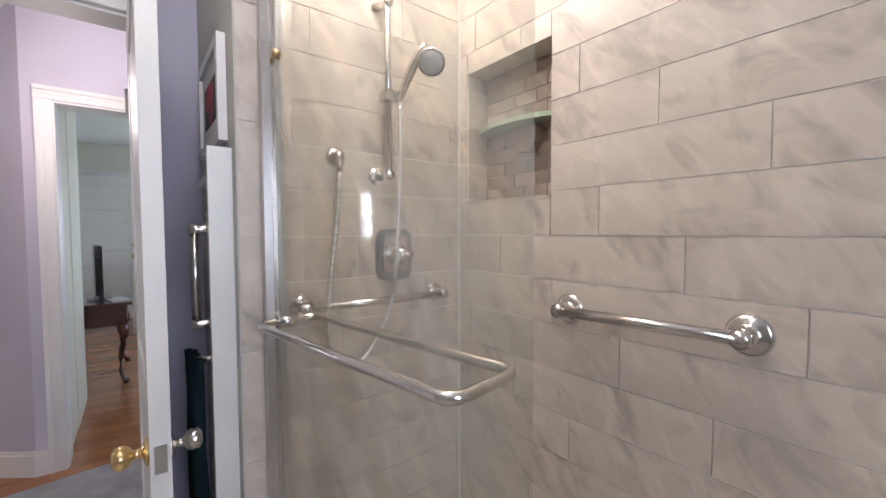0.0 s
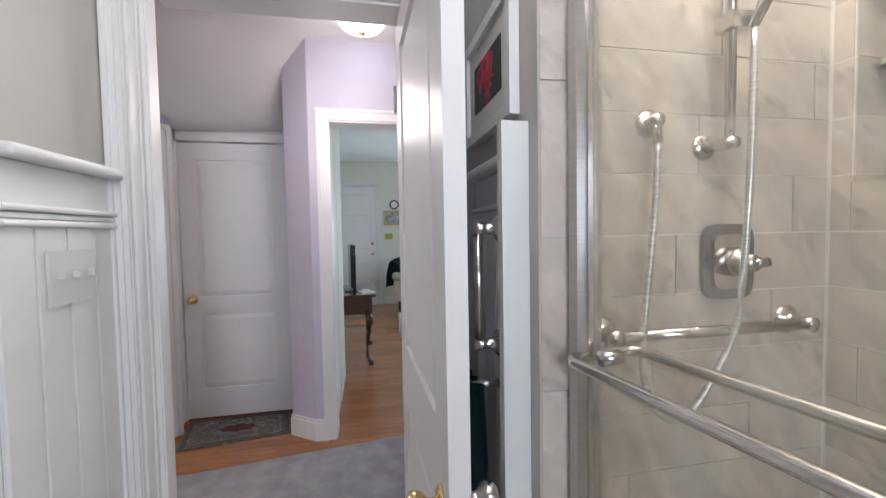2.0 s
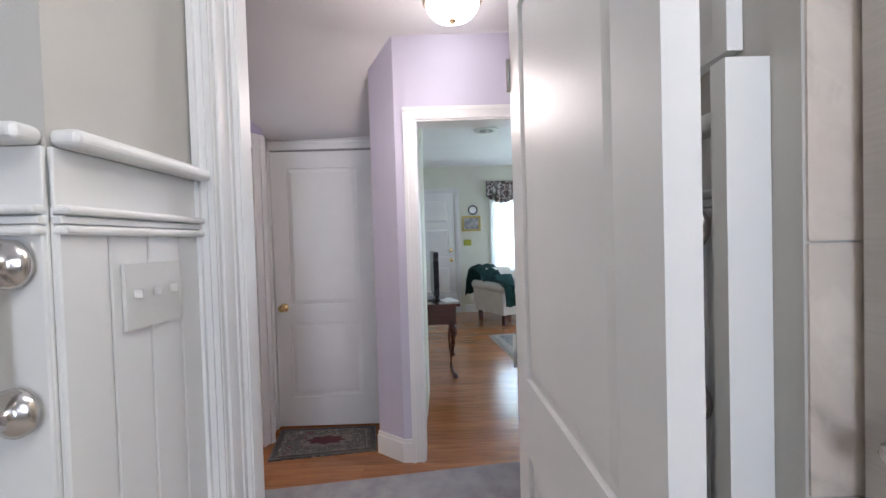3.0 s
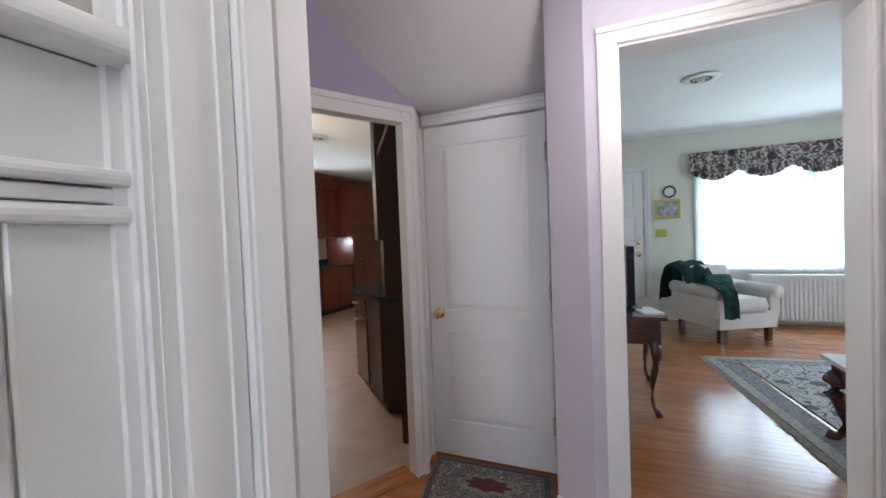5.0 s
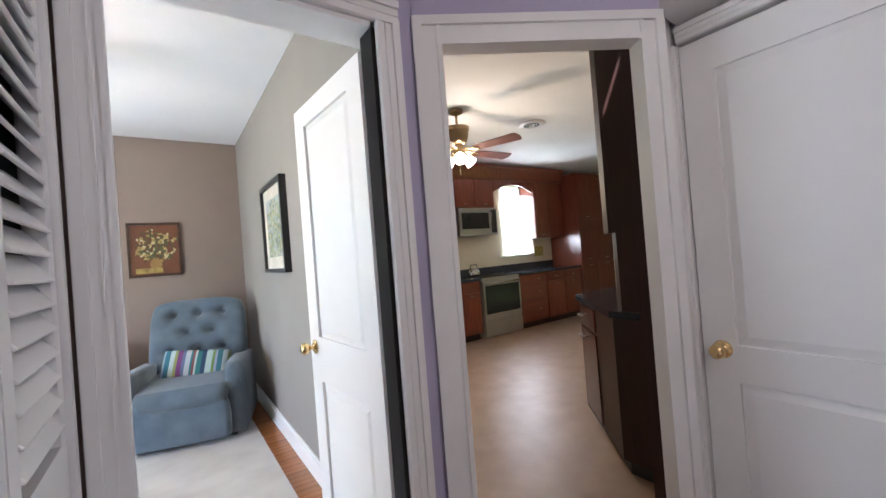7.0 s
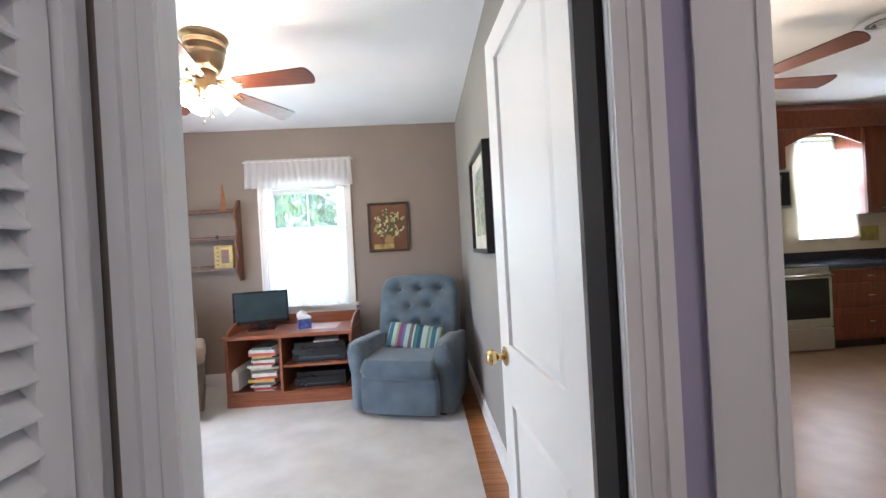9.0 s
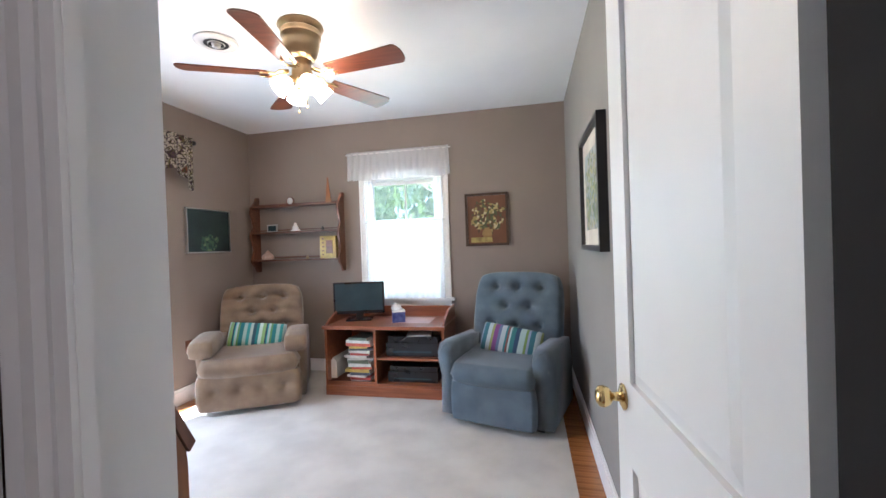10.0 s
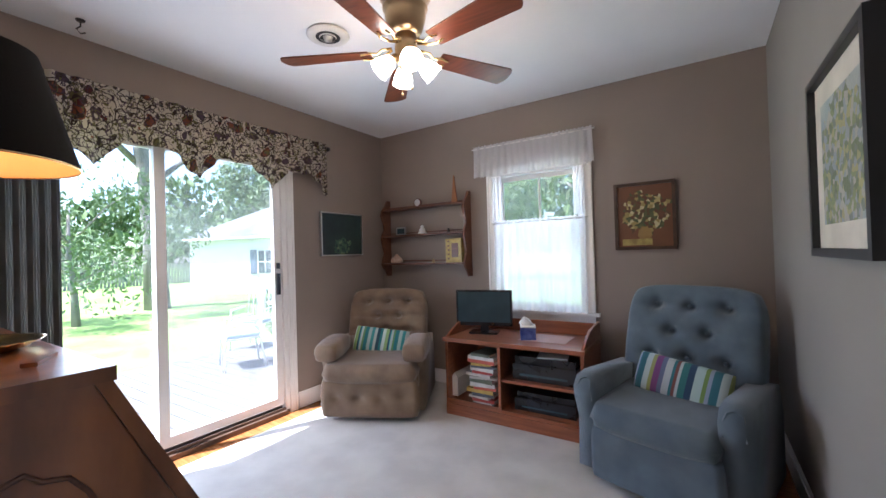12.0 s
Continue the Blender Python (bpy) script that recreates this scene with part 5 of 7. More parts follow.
# recliners: local front edge at y=0, back at +y
def recliner(name, label, fabric, front, ang, pillow_mat, pillow_label, W=0.84, back=1.02, rows=3, roll=False, foot_buttons=False):
    m = Matrix.Translation((*front, 0.0)) @ Matrix.Rotation(math.radians(ang), 4, "Z")
    r = thing(name, label, "recliner", m)
    bm = bmesh.new()
    bm_box(bm, -W / 2 + 0.05, W / 2 - 0.05, 0.06, 0.74, 0.05, 0.36)
    part("base", bm, fabric, r, bevel=0.02)
    iw = W - 0.27
    # footrest panel
    tf = [(-0.66, 0), (-0.22, 0), (0.22, 0), (0.66, 0)] if foot_buttons else []
    fw = iw + (0.22 if foot_buttons else 0.06)
    cushion("footrest", fw, 0.30, 0.09, fabric, r, Matrix.Translation((0, -0.035 if roll else 0.005, 0.20)) @ Matrix.Rotation(math.pi / 2, 4, "X"), 0.5, tf, 0.019, n=34, power=9)
    cushion("seat", iw + (0.20 if roll else 0.05), 0.70, 0.17, fabric, r, Matrix.Translation((0, 0.24 if roll else 0.28, 0.405)) @ Matrix.Rotation(0.05, 4, "X"), 0.45, power=6)
    # backrest
    th = math.radians(74)
    bh = back - 0.36
    tufts = []
    for k in range(rows):
        v = 0.62 - k * 0.42
        n = 3 if k % 2 == 0 else 2
        for i in range(n):
            tufts.append(((i - (n - 1) / 2) * 0.52, v))
    bmx = Matrix.Translation((0, 0.66, 0.36 + bh / 2)) @ Matrix.Rotation(th, 4, "X")
    b = cushion("backrest", W - 0.10, bh + 0.06, 0.25, fabric, r, bmx, 0.42, tufts, 0.06, n=44, power=2.9, soft=0.12, pleats=[(tv, 0.022 if roll else 0.008) for tv in sorted({v for u, v in tufts})])
    for u, v in tufts:
        lathe("button", [(0, 0), (0.012, 0.0), (0.010, 0.006), (0, 0.008)], fabric, b, (0, 0, 0), 10, m=bmx @ Matrix.Translation((u * (W - 0.10) / 2, v * (bh + 0.06) / 2, 0.082)))
    for s in (-1, 1):
        x = s * (W / 2 - 0.07)
        # arm: side panel with a rounded padded top curling down at the front
        prof = [(0.03, 0.06), (0.04, 0.34), (0.0, 0.46), (-0.01, 0.53), (0.03, 0.585), (0.12, 0.60), (0.42, 0.585), (0.62, 0.575), (0.70, 0.40), (0.70, 0.06)]
        prism("arm", [(py + (0.05 if roll else 0.0), pz) for py, pz in prof], x - 0.062, x + 0.062, fabric, r, axis="x", bevel=0.035, smooth=True)
        if roll:
            cushion("arm_pad", 0.19, 0.40, 0.17, fabric, r, Matrix.Translation((x, 0.14, 0.56)) @ Matrix.Rotation(0.08, 4, "X"), 0.5, power=2.6)
        else:
            half = [(0.045, 0.003, 0.46), (0.042, -0.006, 0.53), (0.030, 0.018, 0.570)]
            pipe = [(x - px, py, pz) for px, py, pz in half] + [(x, 0.026, 0.584)] + [(x + px, py, pz) for px, py, pz in half[::-1]]
            tube("arm_piping", pipe, 0.005, fabric, r, 6)
    box("recliner_frame", -W / 2 + 0.09, W / 2 - 0.09, 0.10, 0.70, 0.012, 0.055, M["black"], r, 0.004)
    # pillow leans on the back
    pm = m @ Matrix.Translation((-0.01 if roll else 0.02, 0.385, 0.555)) @ Matrix.Rotation(math.radians(66), 4, "X") @ Matrix.Rotation(math.radians(-7), 4, "Z")
    p = thing("throw_pillow", pillow_label, "cushion", pm)
    cushion("pillow_cover", 0.50, 0.235, 0.13, pillow_mat, p, None, 0.75, power=3.2, soft=0.02)
    return r

recliner("blue_recliner", "slate blue tufted recliner beside the tv stand", M["bluefab"], (-3.075, -3.65), 164, M["pillowviolet"], "striped green, teal and violet cushion on the blue recliner", 0.86, 1.06)
recliner("brown_recliner", "tan velour tufted recliner in the room corner", M["brownfab"], (-1.06, -3.74), -153, M["pillow"], "striped teal and green cushion on the tan recliner", 0.86, 0.98, roll=True, foot_buttons=True)

# tv stand
ts = thing("tv_stand", "red-brown wooden tv stand with raised tray edge and open shelves", "tv stand", Matrix.Translation((-2.635, -4.13, 0)))
TW, TD, TH = 1.11, 0.54, 0.64
for x in (0, 0.62, TW - 0.022):
    box("side_panel", x, x + 0.022, -TD, -0.01, 0.085, TH - 0.03, M["standwood"], ts, 0.003)
box("plinth", 0, TW, -TD, -0.004, 0.0, 0.10, M["standwood"], ts, 0.004)
box("bottom_shelf", 0.022, TW - 0.022, -TD, -0.015, 0.10, 0.125, M["standwood"], ts, 0.003)
box("middle_shelf", 0.022, 0.62, -TD, -0.03, 0.335, 0.355, M["standwood"], ts, 0.003)
box("top_board", -0.012, TW + 0.012, -TD, 0.012, TH - 0.03, TH, M["standwood"], ts, 0.006)
box("back_panel", 0.022, TW - 0.022, -TD, -TD + 0.012, 0.125, TH - 0.03, M["standwood"], ts, 0)
prism("tray_side", [(-0.02, TH), (-TD, TH), (-TD, TH + 0.115), (-TD * 0.45, TH + 0.10), (-0.10, TH + 0.045)], 0.0, 0.018, M["standwood"], ts, axis="x", bevel=0.003)
prism("tray_side", [(-0.02, TH), (-TD, TH), (-TD, TH + 0.115), (-TD * 0.45, TH + 0.10), (-0.10, TH + 0.045)], TW - 0.018, TW, M["standwood"], ts, axis="x", bevel=0.003)
box("tray_back", 0.018, TW - 0.018, -TD, -TD + 0.018, TH, TH + 0.10, M["standwood"], ts, 0.004)
box("shelf_lip", 0.64, TW - 0.02, -0.016, -0.006, 0.125, 0.145, M["standwood"], ts, 0.002)
tub = thing("side_tray", "pale curved magazine tray in the stand", "tray", Matrix.Translation((-1.60, -4.20, 0.146)))
prism("tray_wall", [(0.0, 0.0), (0.06, 0.0), (0.065, 0.14), (0.03, 0.19), (0.0, 0.15)], -0.32, 0.0, M["pale"], tub, axis="y", bevel=0.006)

tv = thing("flat_tv", "small flat television with dark screen on the stand", "television", Matrix.Translation((-1.745, -4.43, TH)) @ Matrix.Rotation(math.radians(-166), 4, "Z"))
box("tv_foot", -0.12, 0.12, -0.075, 0.075, 0.0, 0.014, M["blackgloss"], tv, 0.006)
box("tv_neck", -0.035, 0.035, 0.0, 0.02, 0.014, 0.09, M["blackgloss"], tv, 0.004)
box("tv_body", -0.242, 0.242, -0.018, 0.022, 0.062, 0.365, M["blackgloss"], tv, 0.005)
box("screen", -0.226, 0.226, -0.0195, -0.0175, 0.092, 0.351, M["screen"], tv, 0)
tb = thing("tissue_box", "blue cube tissue box with a white tissue", "tissue box", Matrix.Translation((-2.165, -4.35, TH)) @ Matrix.Rotation(math.radians(22), 4, "Z"))
box("carton", -0.058, 0.058, -0.058, 0.058, 0, 0.105, mat("blue_printed_card", (0.03, 0.05, 0.22), 0.5, second=(0.10, 0.14, 0.35), scale=30), tb, 0.003)
box("carton_top", -0.0585, 0.0585, -0.0585, 0.0585, 0.095, 0.107, M["paper"], tb, 0.002)
bm = bmesh.new()
tip = []
for k in range(5):
    ring = []
    for i in range(10):
        a = 2 * math.pi * i / 10
        rr = (0.034, 0.040, 0.032, 0.018, 0.004)[k] * (1 + 0.35 * math.sin(3 * a + k))
        ring.append(bm.verts.new((rr * math.cos(a) * 1.2 + 0.006 * k, rr * math.sin(a) * 0.7, 0.105 + 0.018 * k)))
    tip.append(ring)
for a, b in zip(tip, tip[1:]):
    for i in range(10):
        j = (i + 1) % 10
        bm.faces.new((a[i], a[j], b[j], b[i]))
part("tissue", bm, M["paper"], tb, smooth=True)
pm_ = thing("placemat", "pale pink paper mat lying on the stand", "mat", Matrix.Translation((-2.27, -4.42, TH)))
box("mat_sheet", -0.20, 0.16, -0.14, 0.14, 0, 0.003, mat("pink_paper", (0.50, 0.36, 0.33), 0.6), pm_, 0)
def printer(name, label, x, z, w, d, h):
    p = thing(name, label, "printer", Matrix.Translation((x, -4.22, z)))
    box("printer_body", -w / 2, w / 2, -d, 0, 0, h * 0.7, M["blackgloss"], p, 0.012)
    box("printer_lid", -w / 2 + 0.01, w / 2 - 0.01, -d, -0.03, h * 0.7, h, M["blackgloss"], p, 0.010)
    box("printer_slot", -w / 2 + 0.06, w / 2 - 0.06, -0.004, 0.004, h * 0.2, h * 0.30, M["screen"], p, 0.001)
    return p
printer("printer", "black printer on the upper shelf of the stand", -2.32, 0.355, 0.48, 0.36, 0.17)
printer("printer", "low black disc player on the lower shelf", -2.32, 0.125, 0.46, 0.36, 0.13)
ps = thing("paper_stack", "loose white papers on top of the printer", "papers", Matrix.Translation((-2.36, -4.35, 0.525)) @ Matrix.Rotation(0.2, 4, "Z"))
box("sheets", -0.11, 0.11, -0.09, 0.09, 0, 0.010, M["paper"], ps, 0.001)
bcols = [(0.55, 0.54, 0.50), (0.35, 0.05, 0.04), (0.60, 0.58, 0.52), (0.08, 0.09, 0.12), (0.55, 0.38, 0.08), (0.50, 0.10, 0.06), (0.6, 0.6, 0.56), (0.12, 0.14, 0.10), (0.45, 0.43, 0.40)]
bmats = [mat("book_cover", c, 0.45, spread=0.1, scale=20) for c in bcols]
rnd = random.Random(4)
z = 0.126
i = 0
while z < 0.52:
    h = rnd.uniform(0.012, 0.034)
    w, d = rnd.uniform(0.17, 0.25), rnd.uniform(0.20, 0.28)
    bk = thing("book", rnd.choice(["magazine lying in the stack on the tv stand", "paperback book lying in the stack on the tv stand"]), "book", Matrix.Translation((-1.83 + rnd.uniform(-0.02, 0.02), -4.18 - d / 2, z)) @ Matrix.Rotation(rnd.uniform(-0.12, 0.12), 4, "Z"), "books in the tv stand")
    box("book_pages", -w / 2 + 0.002, w / 2 - 0.002, -d / 2, d / 2 - 0.003, 0.0015, h - 0.0015, M["paper"], bk, 0)
    box("book_cover", -w / 2, w / 2, -d / 2 - 0.001, d / 2, h - 0.0015, h, bmats[i % 9], bk, 0)
    box("book_cover", -w / 2, w / 2, -d / 2 - 0.001, d / 2, 0, 0.0015, bmats[i % 9], bk, 0)
    box("book_spine", -w / 2, w / 2, d / 2, d / 2 + 0.002, 0, h, bmats[i % 9], bk, 0)
    z += h
    i += 1

# wall shelf
ws = thing("wall_shelf", "dark pine wall shelf with scalloped sides and three shelves", "shelf", Matrix.Translation((-1.44, -4.805, 1.10)))
SW = 1.05
prof = [(0, 0), (0.06, 0.0), (0.085, 0.05), (0.13, 0.09), (0.15, 0.13), (0.13, 0.19), (0.10, 0.25), (0.125, 0.31), (0.15, 0.40), (0.135, 0.45), (0.095, 0.51), (0.115, 0.58), (0.15, 0.66), (0.13, 0.72), (0.07, 0.78), (0.045, 0.83), (0, 0.83)]
for x in (0.0, SW - 0.022):
    prism("side_panel", prof, x, x + 0.022, M["shelfwood"], ws, axis="x", bevel=0.002)
for z in (0.13, 0.43, 0.715):
    box("shelf_board", 0.022, SW - 0.022, 0.003, 0.14, z - 0.008, z + 0.008, M["shelfwood"], ws, 0.003)
for z in (0.155, 0.455, 0.74):
    box("plate_rail", 0.022, SW - 0.022, 0.004, 0.012, z, z + 0.012, M["shelfwood"], ws, 0.001)
zs = [1.10 + v + 0.008 for v in (0.13, 0.43, 0.715)]
def on_shelf(name, label, cat, x, level, y=-4.73):
    return thing(name, label, cat, Matrix.Translation((x, y, zs[level])))
t = on_shelf("model_boat", "tall tan wooden model boat sail standing on the shelf", "model boat", -1.30, 2)
prism("sail", [(-0.035, 0.0), (0.035, 0.0), (0.02, 0.10), (0.006, 0.27), (-0.004, 0.27), (-0.018, 0.12)], -0.006, 0.006, M["maple"], t, axis="y", bevel=0.002)
t = on_shelf("round_clock", "small round ornament with dark rim on the shelf", "ornament", -0.85, 2)
cm = Matrix.Translation((0, 0, 0.045)) @ Matrix.Rotation(-math.pi / 2, 4, "X")
lathe("clock_case", [(0, -0.012), (0.045, -0.012), (0.047, 0.0), (0.042, 0.012), (0.036, 0.010)], M["shelfwood"], t, m=cm)
lathe("clock_face", [(0, 0.0115), (0.036, 0.010), (0.036, 0.0)], M["paper"], t, m=cm)
box("clock_foot", -0.03, 0.03, -0.02, 0.02, 0, 0.008, M["shelfwood"], t, 0.002)
t = on_shelf("standing_picture", "small pewter framed picture on the middle shelf", "picture frame", -0.62, 1)
box("frame", -0.062, 0.062, -0.008, 0.008, 0, 0.085, M["steel"], t, 0.003)
box("art", -0.048, 0.048, 0.0085, 0.0095, 0.014, 0.071, M["screen"], t, 0)
t = on_shelf("figurine", "small white glazed ornament on the middle shelf", "ornament", -0.90, 1)
lathe("figurine_body", [(0, 0), (0.045, 0), (0.05, 0.012), (0.03, 0.03), (0.032, 0.05), (0.016, 0.065), (0.020, 0.08), (0, 0.095)], M["paper"], t)
t = on_shelf("figurine", "small dark ornament on the middle shelf", "ornament", -1.22, 1)
lathe("figurine_body", [(0, 0), (0.012, 0), (0.014, 0.02), (0.008, 0.035), (0, 0.045)], M["black"], t, seg=12)
t = on_shelf("figurine", "small dark ornament beside the tin", "ornament", -1.03, 0)
lathe("figurine_body", [(0, 0), (0.02, 0), (0.014, 0.012), (0.010, 0.03), (0, 0.04)], M["bronze"], t, seg=12)
t = on_shelf("conch_shell", "pinkish conch shell on the lowest shelf", "shell", -0.55, 0)
lathe("shell_body", [(0, 0), (0.06, 0.004), (0.068, 0.03), (0.052, 0.055), (0.03, 0.072), (0.018, 0.09), (0, 0.105)], mat("conch", (0.42, 0.24, 0.17), 0.4, second=(0.55, 0.42, 0.33), scale=30), t)
t = on_shelf("book_row_box", "yellow decorated tin with dark panel on the lowest shelf", "tin", -1.29, 0)
box("tin_body", -0.09, 0.09, -0.03, 0.03, 0, 0.235, mat("yellow_tin", (0.50, 0.36, 0.07), 0.4, second=(0.35, 0.24, 0.05), scale=25), t, 0.004)
box("tin_panel", -0.055, 0.02, 0.0305, 0.033, 0.05, 0.19, M["shelfwood"], t, 0.001)
for k in range(5):
    box("tin_stud", 0.045, 0.065, 0.0305, 0.035, 0.03 + k * 0.042, 0.048 + k * 0.042, M["shelfwood"], t, 0.002)

# pictures
M["frameumber"] = mat("dark_umber_frame_wood", (0.035, 0.016, 0.009), 0.4, second=(0.06, 0.03, 0.014), scale=20)
flowers = painting("flower_painting", (0.10, 0.035, 0.014), [(0.15, 0.055, 0.02), (0.2, 0.1, 0.02)], 4, (0, 0, 0.035), 0.155, [(0.09, 0.05, 0.015), (0.38, 0.31, 0.12), (0.08, 0.09, 0.03), (0.46, 0.40, 0.22), (0.10, 0.036, 0.014), (0.09, 0.04, 0.016), (0.26, 0.20, 0.06), (0.06, 0.07, 0.025)])
fp = picture("flower_painting", "oil painting of pale flowers in a dark wooden frame", Matrix.Translation((-2.965, -4.805, 1.572)) @ Matrix.Rotation(math.pi, 4, "Z"), 0.425, 0.52, 0.03, M["frameumber"], flowers, 0.024)
lathe("painted_vase", [(0, 0), (0.028, 0), (0.05, 0.04), (0.042, 0.08), (0.022, 0.10), (0.028, 0.11), (0, 0.11)], mat("vase_paint", (0.28, 0.17, 0.05), 0.5), fp, (0, -0.0175, -0.19), m=Matrix.Diagonal((1, 0.01, 1, 1)))
box("painted_cloth", -0.16, 0.05, -0.0180, -0.0175, -0.225, -0.175, mat("cloth_paint", (0.35, 0.28, 0.07), 0.5, second=(0.2, 0.14, 0.04), scale=20), fp, 0)
lily = painting("lily_painting", (0.008, 0.016, 0.018), [(0.014, 0.032, 0.028)], 7, (0.0, 0, -0.13), 0.10, [(0.03, 0.08, 0.05), (0.15, 0.2, 0.09), (0.015, 0.04, 0.035), (0.06, 0.12, 0.06)])
picture("pond_painting", "dark green pond picture in a thin silver frame", Matrix.Translation((-0.297, -4.178, 1.55)) @ Matrix.Rotation(math.pi / 2, 4, "Z") @ Matrix.Rotation(math.pi, 4, "Z"), 0.545, 0.425, 0.025, M["steel"], lily, 0.012)
land = painting("landscape_print", (0.20, 0.27, 0.34), [(0.40, 0.42, 0.36)], 5, (0, 0, -0.04), 0.26, [(0.20, 0.24, 0.10), (0.34, 0.31, 0.14), (0.16, 0.19, 0.16), (0.36, 0.34, 0.30), (0.13, 0.17, 0.09), (0.26, 0.29, 0.33)])
picture("framed_landscape", "framed landscape print with wide cream mount and black frame", Matrix.Translation((-3.73, -3.14, 1.605)) @ Matrix.Rotation(math.pi / 2, 4, "Z"), 0.66, 0.66, 0.045, M["black"], land, 0.03, 0.085, matte_mat=mat("cream_mount_card", (0.62, 0.58, 0.50), 0.8))

# ceiling fans
def ceiling_fan(name, label, place, radius, drop, first, body_mat, shades=4, blade_mat=None, pitch=-11):
    f = thing(name, label, "ceiling fan", Matrix.Translation(place))
    blade_mat = blade_mat or M["blade"]
    if drop > 0.2:
        lathe("canopy", [(0, 0), (0.07, 0), (0.065, -0.03), (0.03, -0.05), (0, -0.05)], body_mat, f)
        tube("downrod", [(0, 0, -0.04), (0, 0, -drop + 0.12)], 0.012, body_mat, f)
        top = -drop + 0.13
    else:
        lathe("ceiling_plate", [(0, 0), (0.128, 0), (0.132, -0.012), (0.120, -0.022), (0.118, -0.035), (0, -0.035)], body_mat, f, seg=32)
        top = -0.035
    zb = -drop - 0.10
    lathe("motor_housing", [(0, top), (0.112, top), (0.118, top - 0.008), (0.110, top - 0.018), (0.116, top - 0.028), (0.116, top - 0.036), (0.104, top - 0.046), (0.106, top - 0.075), (0.092, top - 0.13), (0.072, top - 0.17), (0, top - 0.17)], body_mat, f, seg=40)
    lathe("switch_housing", [(0, top - 0.17), (0.055, top - 0.17), (0.06, zb + 0.0), (0.045, zb - 0.05), (0.03, zb - 0.07), (0, zb - 0.075)], body_mat, f, seg=24)
    for k in range(5):
        a = math.radians(first + 72 * k)
        mm = Matrix.Rotation(a, 4, "Z")
        bm = bmesh.new()
        n = 12
        loop = []
        r0, r1, w0, w1 = 0.19, radius, 0.054, 0.075
        for i in range(n + 1):
            t = i / n
            loop.append((r0 + (r1 - r0 - 0.035) * t, -(w0 + (w1 - w0) * t)))
        for i in range(1, 8):
            q = -math.pi / 2 + math.pi * i / 8
            loop.append((r1 - 0.035 + 0.035 * math.cos(q), w1 * math.sin(q)))
        for i in range(n + 1):
            t = 1 - i / n
            loop.append((r0 + (r1 - r0 - 0.035) * t, w0 + (w1 - w0) * t))
        b = prism("blade", loop, -0.004, 0.004, blade_mat, f, bevel=0.0015, m=mm @ Matrix.Translation((0, 0, zb - 0.005)) @ Matrix.Rotation(math.radians(pitch), 4, "X"))
        for s in (-1, 1):
            pts = [(0.075, 0.008 * s, zb + 0.015), (0.12, 0.03 * s, zb + 0.002), (0.15, 0.016 * s, zb - 0.012), (0.19, 0.034 * s, zb - 0.013), (0.235, 0.022 * s, zb - 0.013)]
            tube("blade_bracket", [mm @ Vector(p) for p in pts], 0.007, M["brass"] if body_mat is M["bronze"] else body_mat, b, 8)
    for k in range(shades):
        a = math.radians(first + 20 + 360 / shades * k)
        d = Vector((math.cos(a), math.sin(a), 0))
        base = d * 0.05 + Vector((0, 0, zb - 0.03))
        ax = (d * 0.85 + Vector((0, 0, -0.75))).normalized()
        mm = Matrix.Translation(base) @ ax.to_track_quat("Z", "Y").to_matrix().to_4x4()
        arm = lathe("lamp_arm", [(0, 0), (0.018, 0), (0.022, 0.02), (0.028, 0.035), (0, 0.036)], body_mat, f, seg=14, m=mm)
        sh = lathe("glass_shade", [(0.024, 0.03), (0.034, 0.045), (0.046, 0.075), (0.052, 0.10), (0.050, 0.115), (0.057, 0.125), (0.052, 0.124), (0.046, 0.112), (0.046, 0.10), (0.040, 0.075), (0.028, 0.047)], M["lampglass"], f, seg=20, m=mm)
        sh.visible_shadow = False
    for s, L in ((-1, 0.11), (1, 0.15)):
        tube("pull_chain", [(0.015 * s, 0.02 * s, zb - 0.07), (0.015 * s, 0.02 * s, zb - 0.07 - L)], 0.0015, M["brass"], f, 6)
        lathe("pull_weight", [(0, -0.02), (0.006, -0.014), (0.006, 0), (0, 0.004)], M["bronze"], f, (0.015 * s, 0.02 * s, zb - 0.07 - L), 10)
    return f

ceiling_fan("den_ceiling_fan", "antique brass ceiling fan with brown blades and four lit shades", (-2.08, -3.0, HD), 0.665, 0.185, 27, M["bronze"])
ceiling_fan("kitchen_ceiling_fan", "brass ceiling fan with dark cherry blades and lit shades, kitchen", (-5.45, -3.10, 2.7), 0.66, 0.30, 35, M["bronze"], 3, mat("dull_cherry_blade", (0.085, 0.026, 0.014), 0.65, spread=0.15, scale=9))

def round_vent(name, label, place, r=0.12):
    v = thing(name, label, "vent", Matrix.Translation(place))
    lathe("vent_plate", [(r * 0.55, -0.004), (r * 1.15, -0.004), (r * 1.2, -0.008), (r * 1.15, -0.014), (r * 0.75, -0.022), (r * 0.68, -0.016), (r * 0.55, -0.004)], M["pale"], v, seg=32)
    lathe("vent_throat", [(0, -0.019), (r * 0.68, -0.019)], M["black"], v, seg=24)
    for k, (ra, rb) in enumerate(((0.44, 0.52), (0.20, 0.28))):
        lathe("vent_ring", [(r * ra, -0.026 - 0.006 * k), (r * rb, -0.012 - 0.006 * k), (r * rb, -0.009 - 0.006 * k), (r * ra, -0.022 - 0.006 * k)], M["pale"], v, seg=28)
    lathe("vent_cap", [(0, -0.040), (r * 0.24, -0.036), (r * 0.2, -0.03), (0, -0.028)], M["pale"], v, seg=20)
    return v
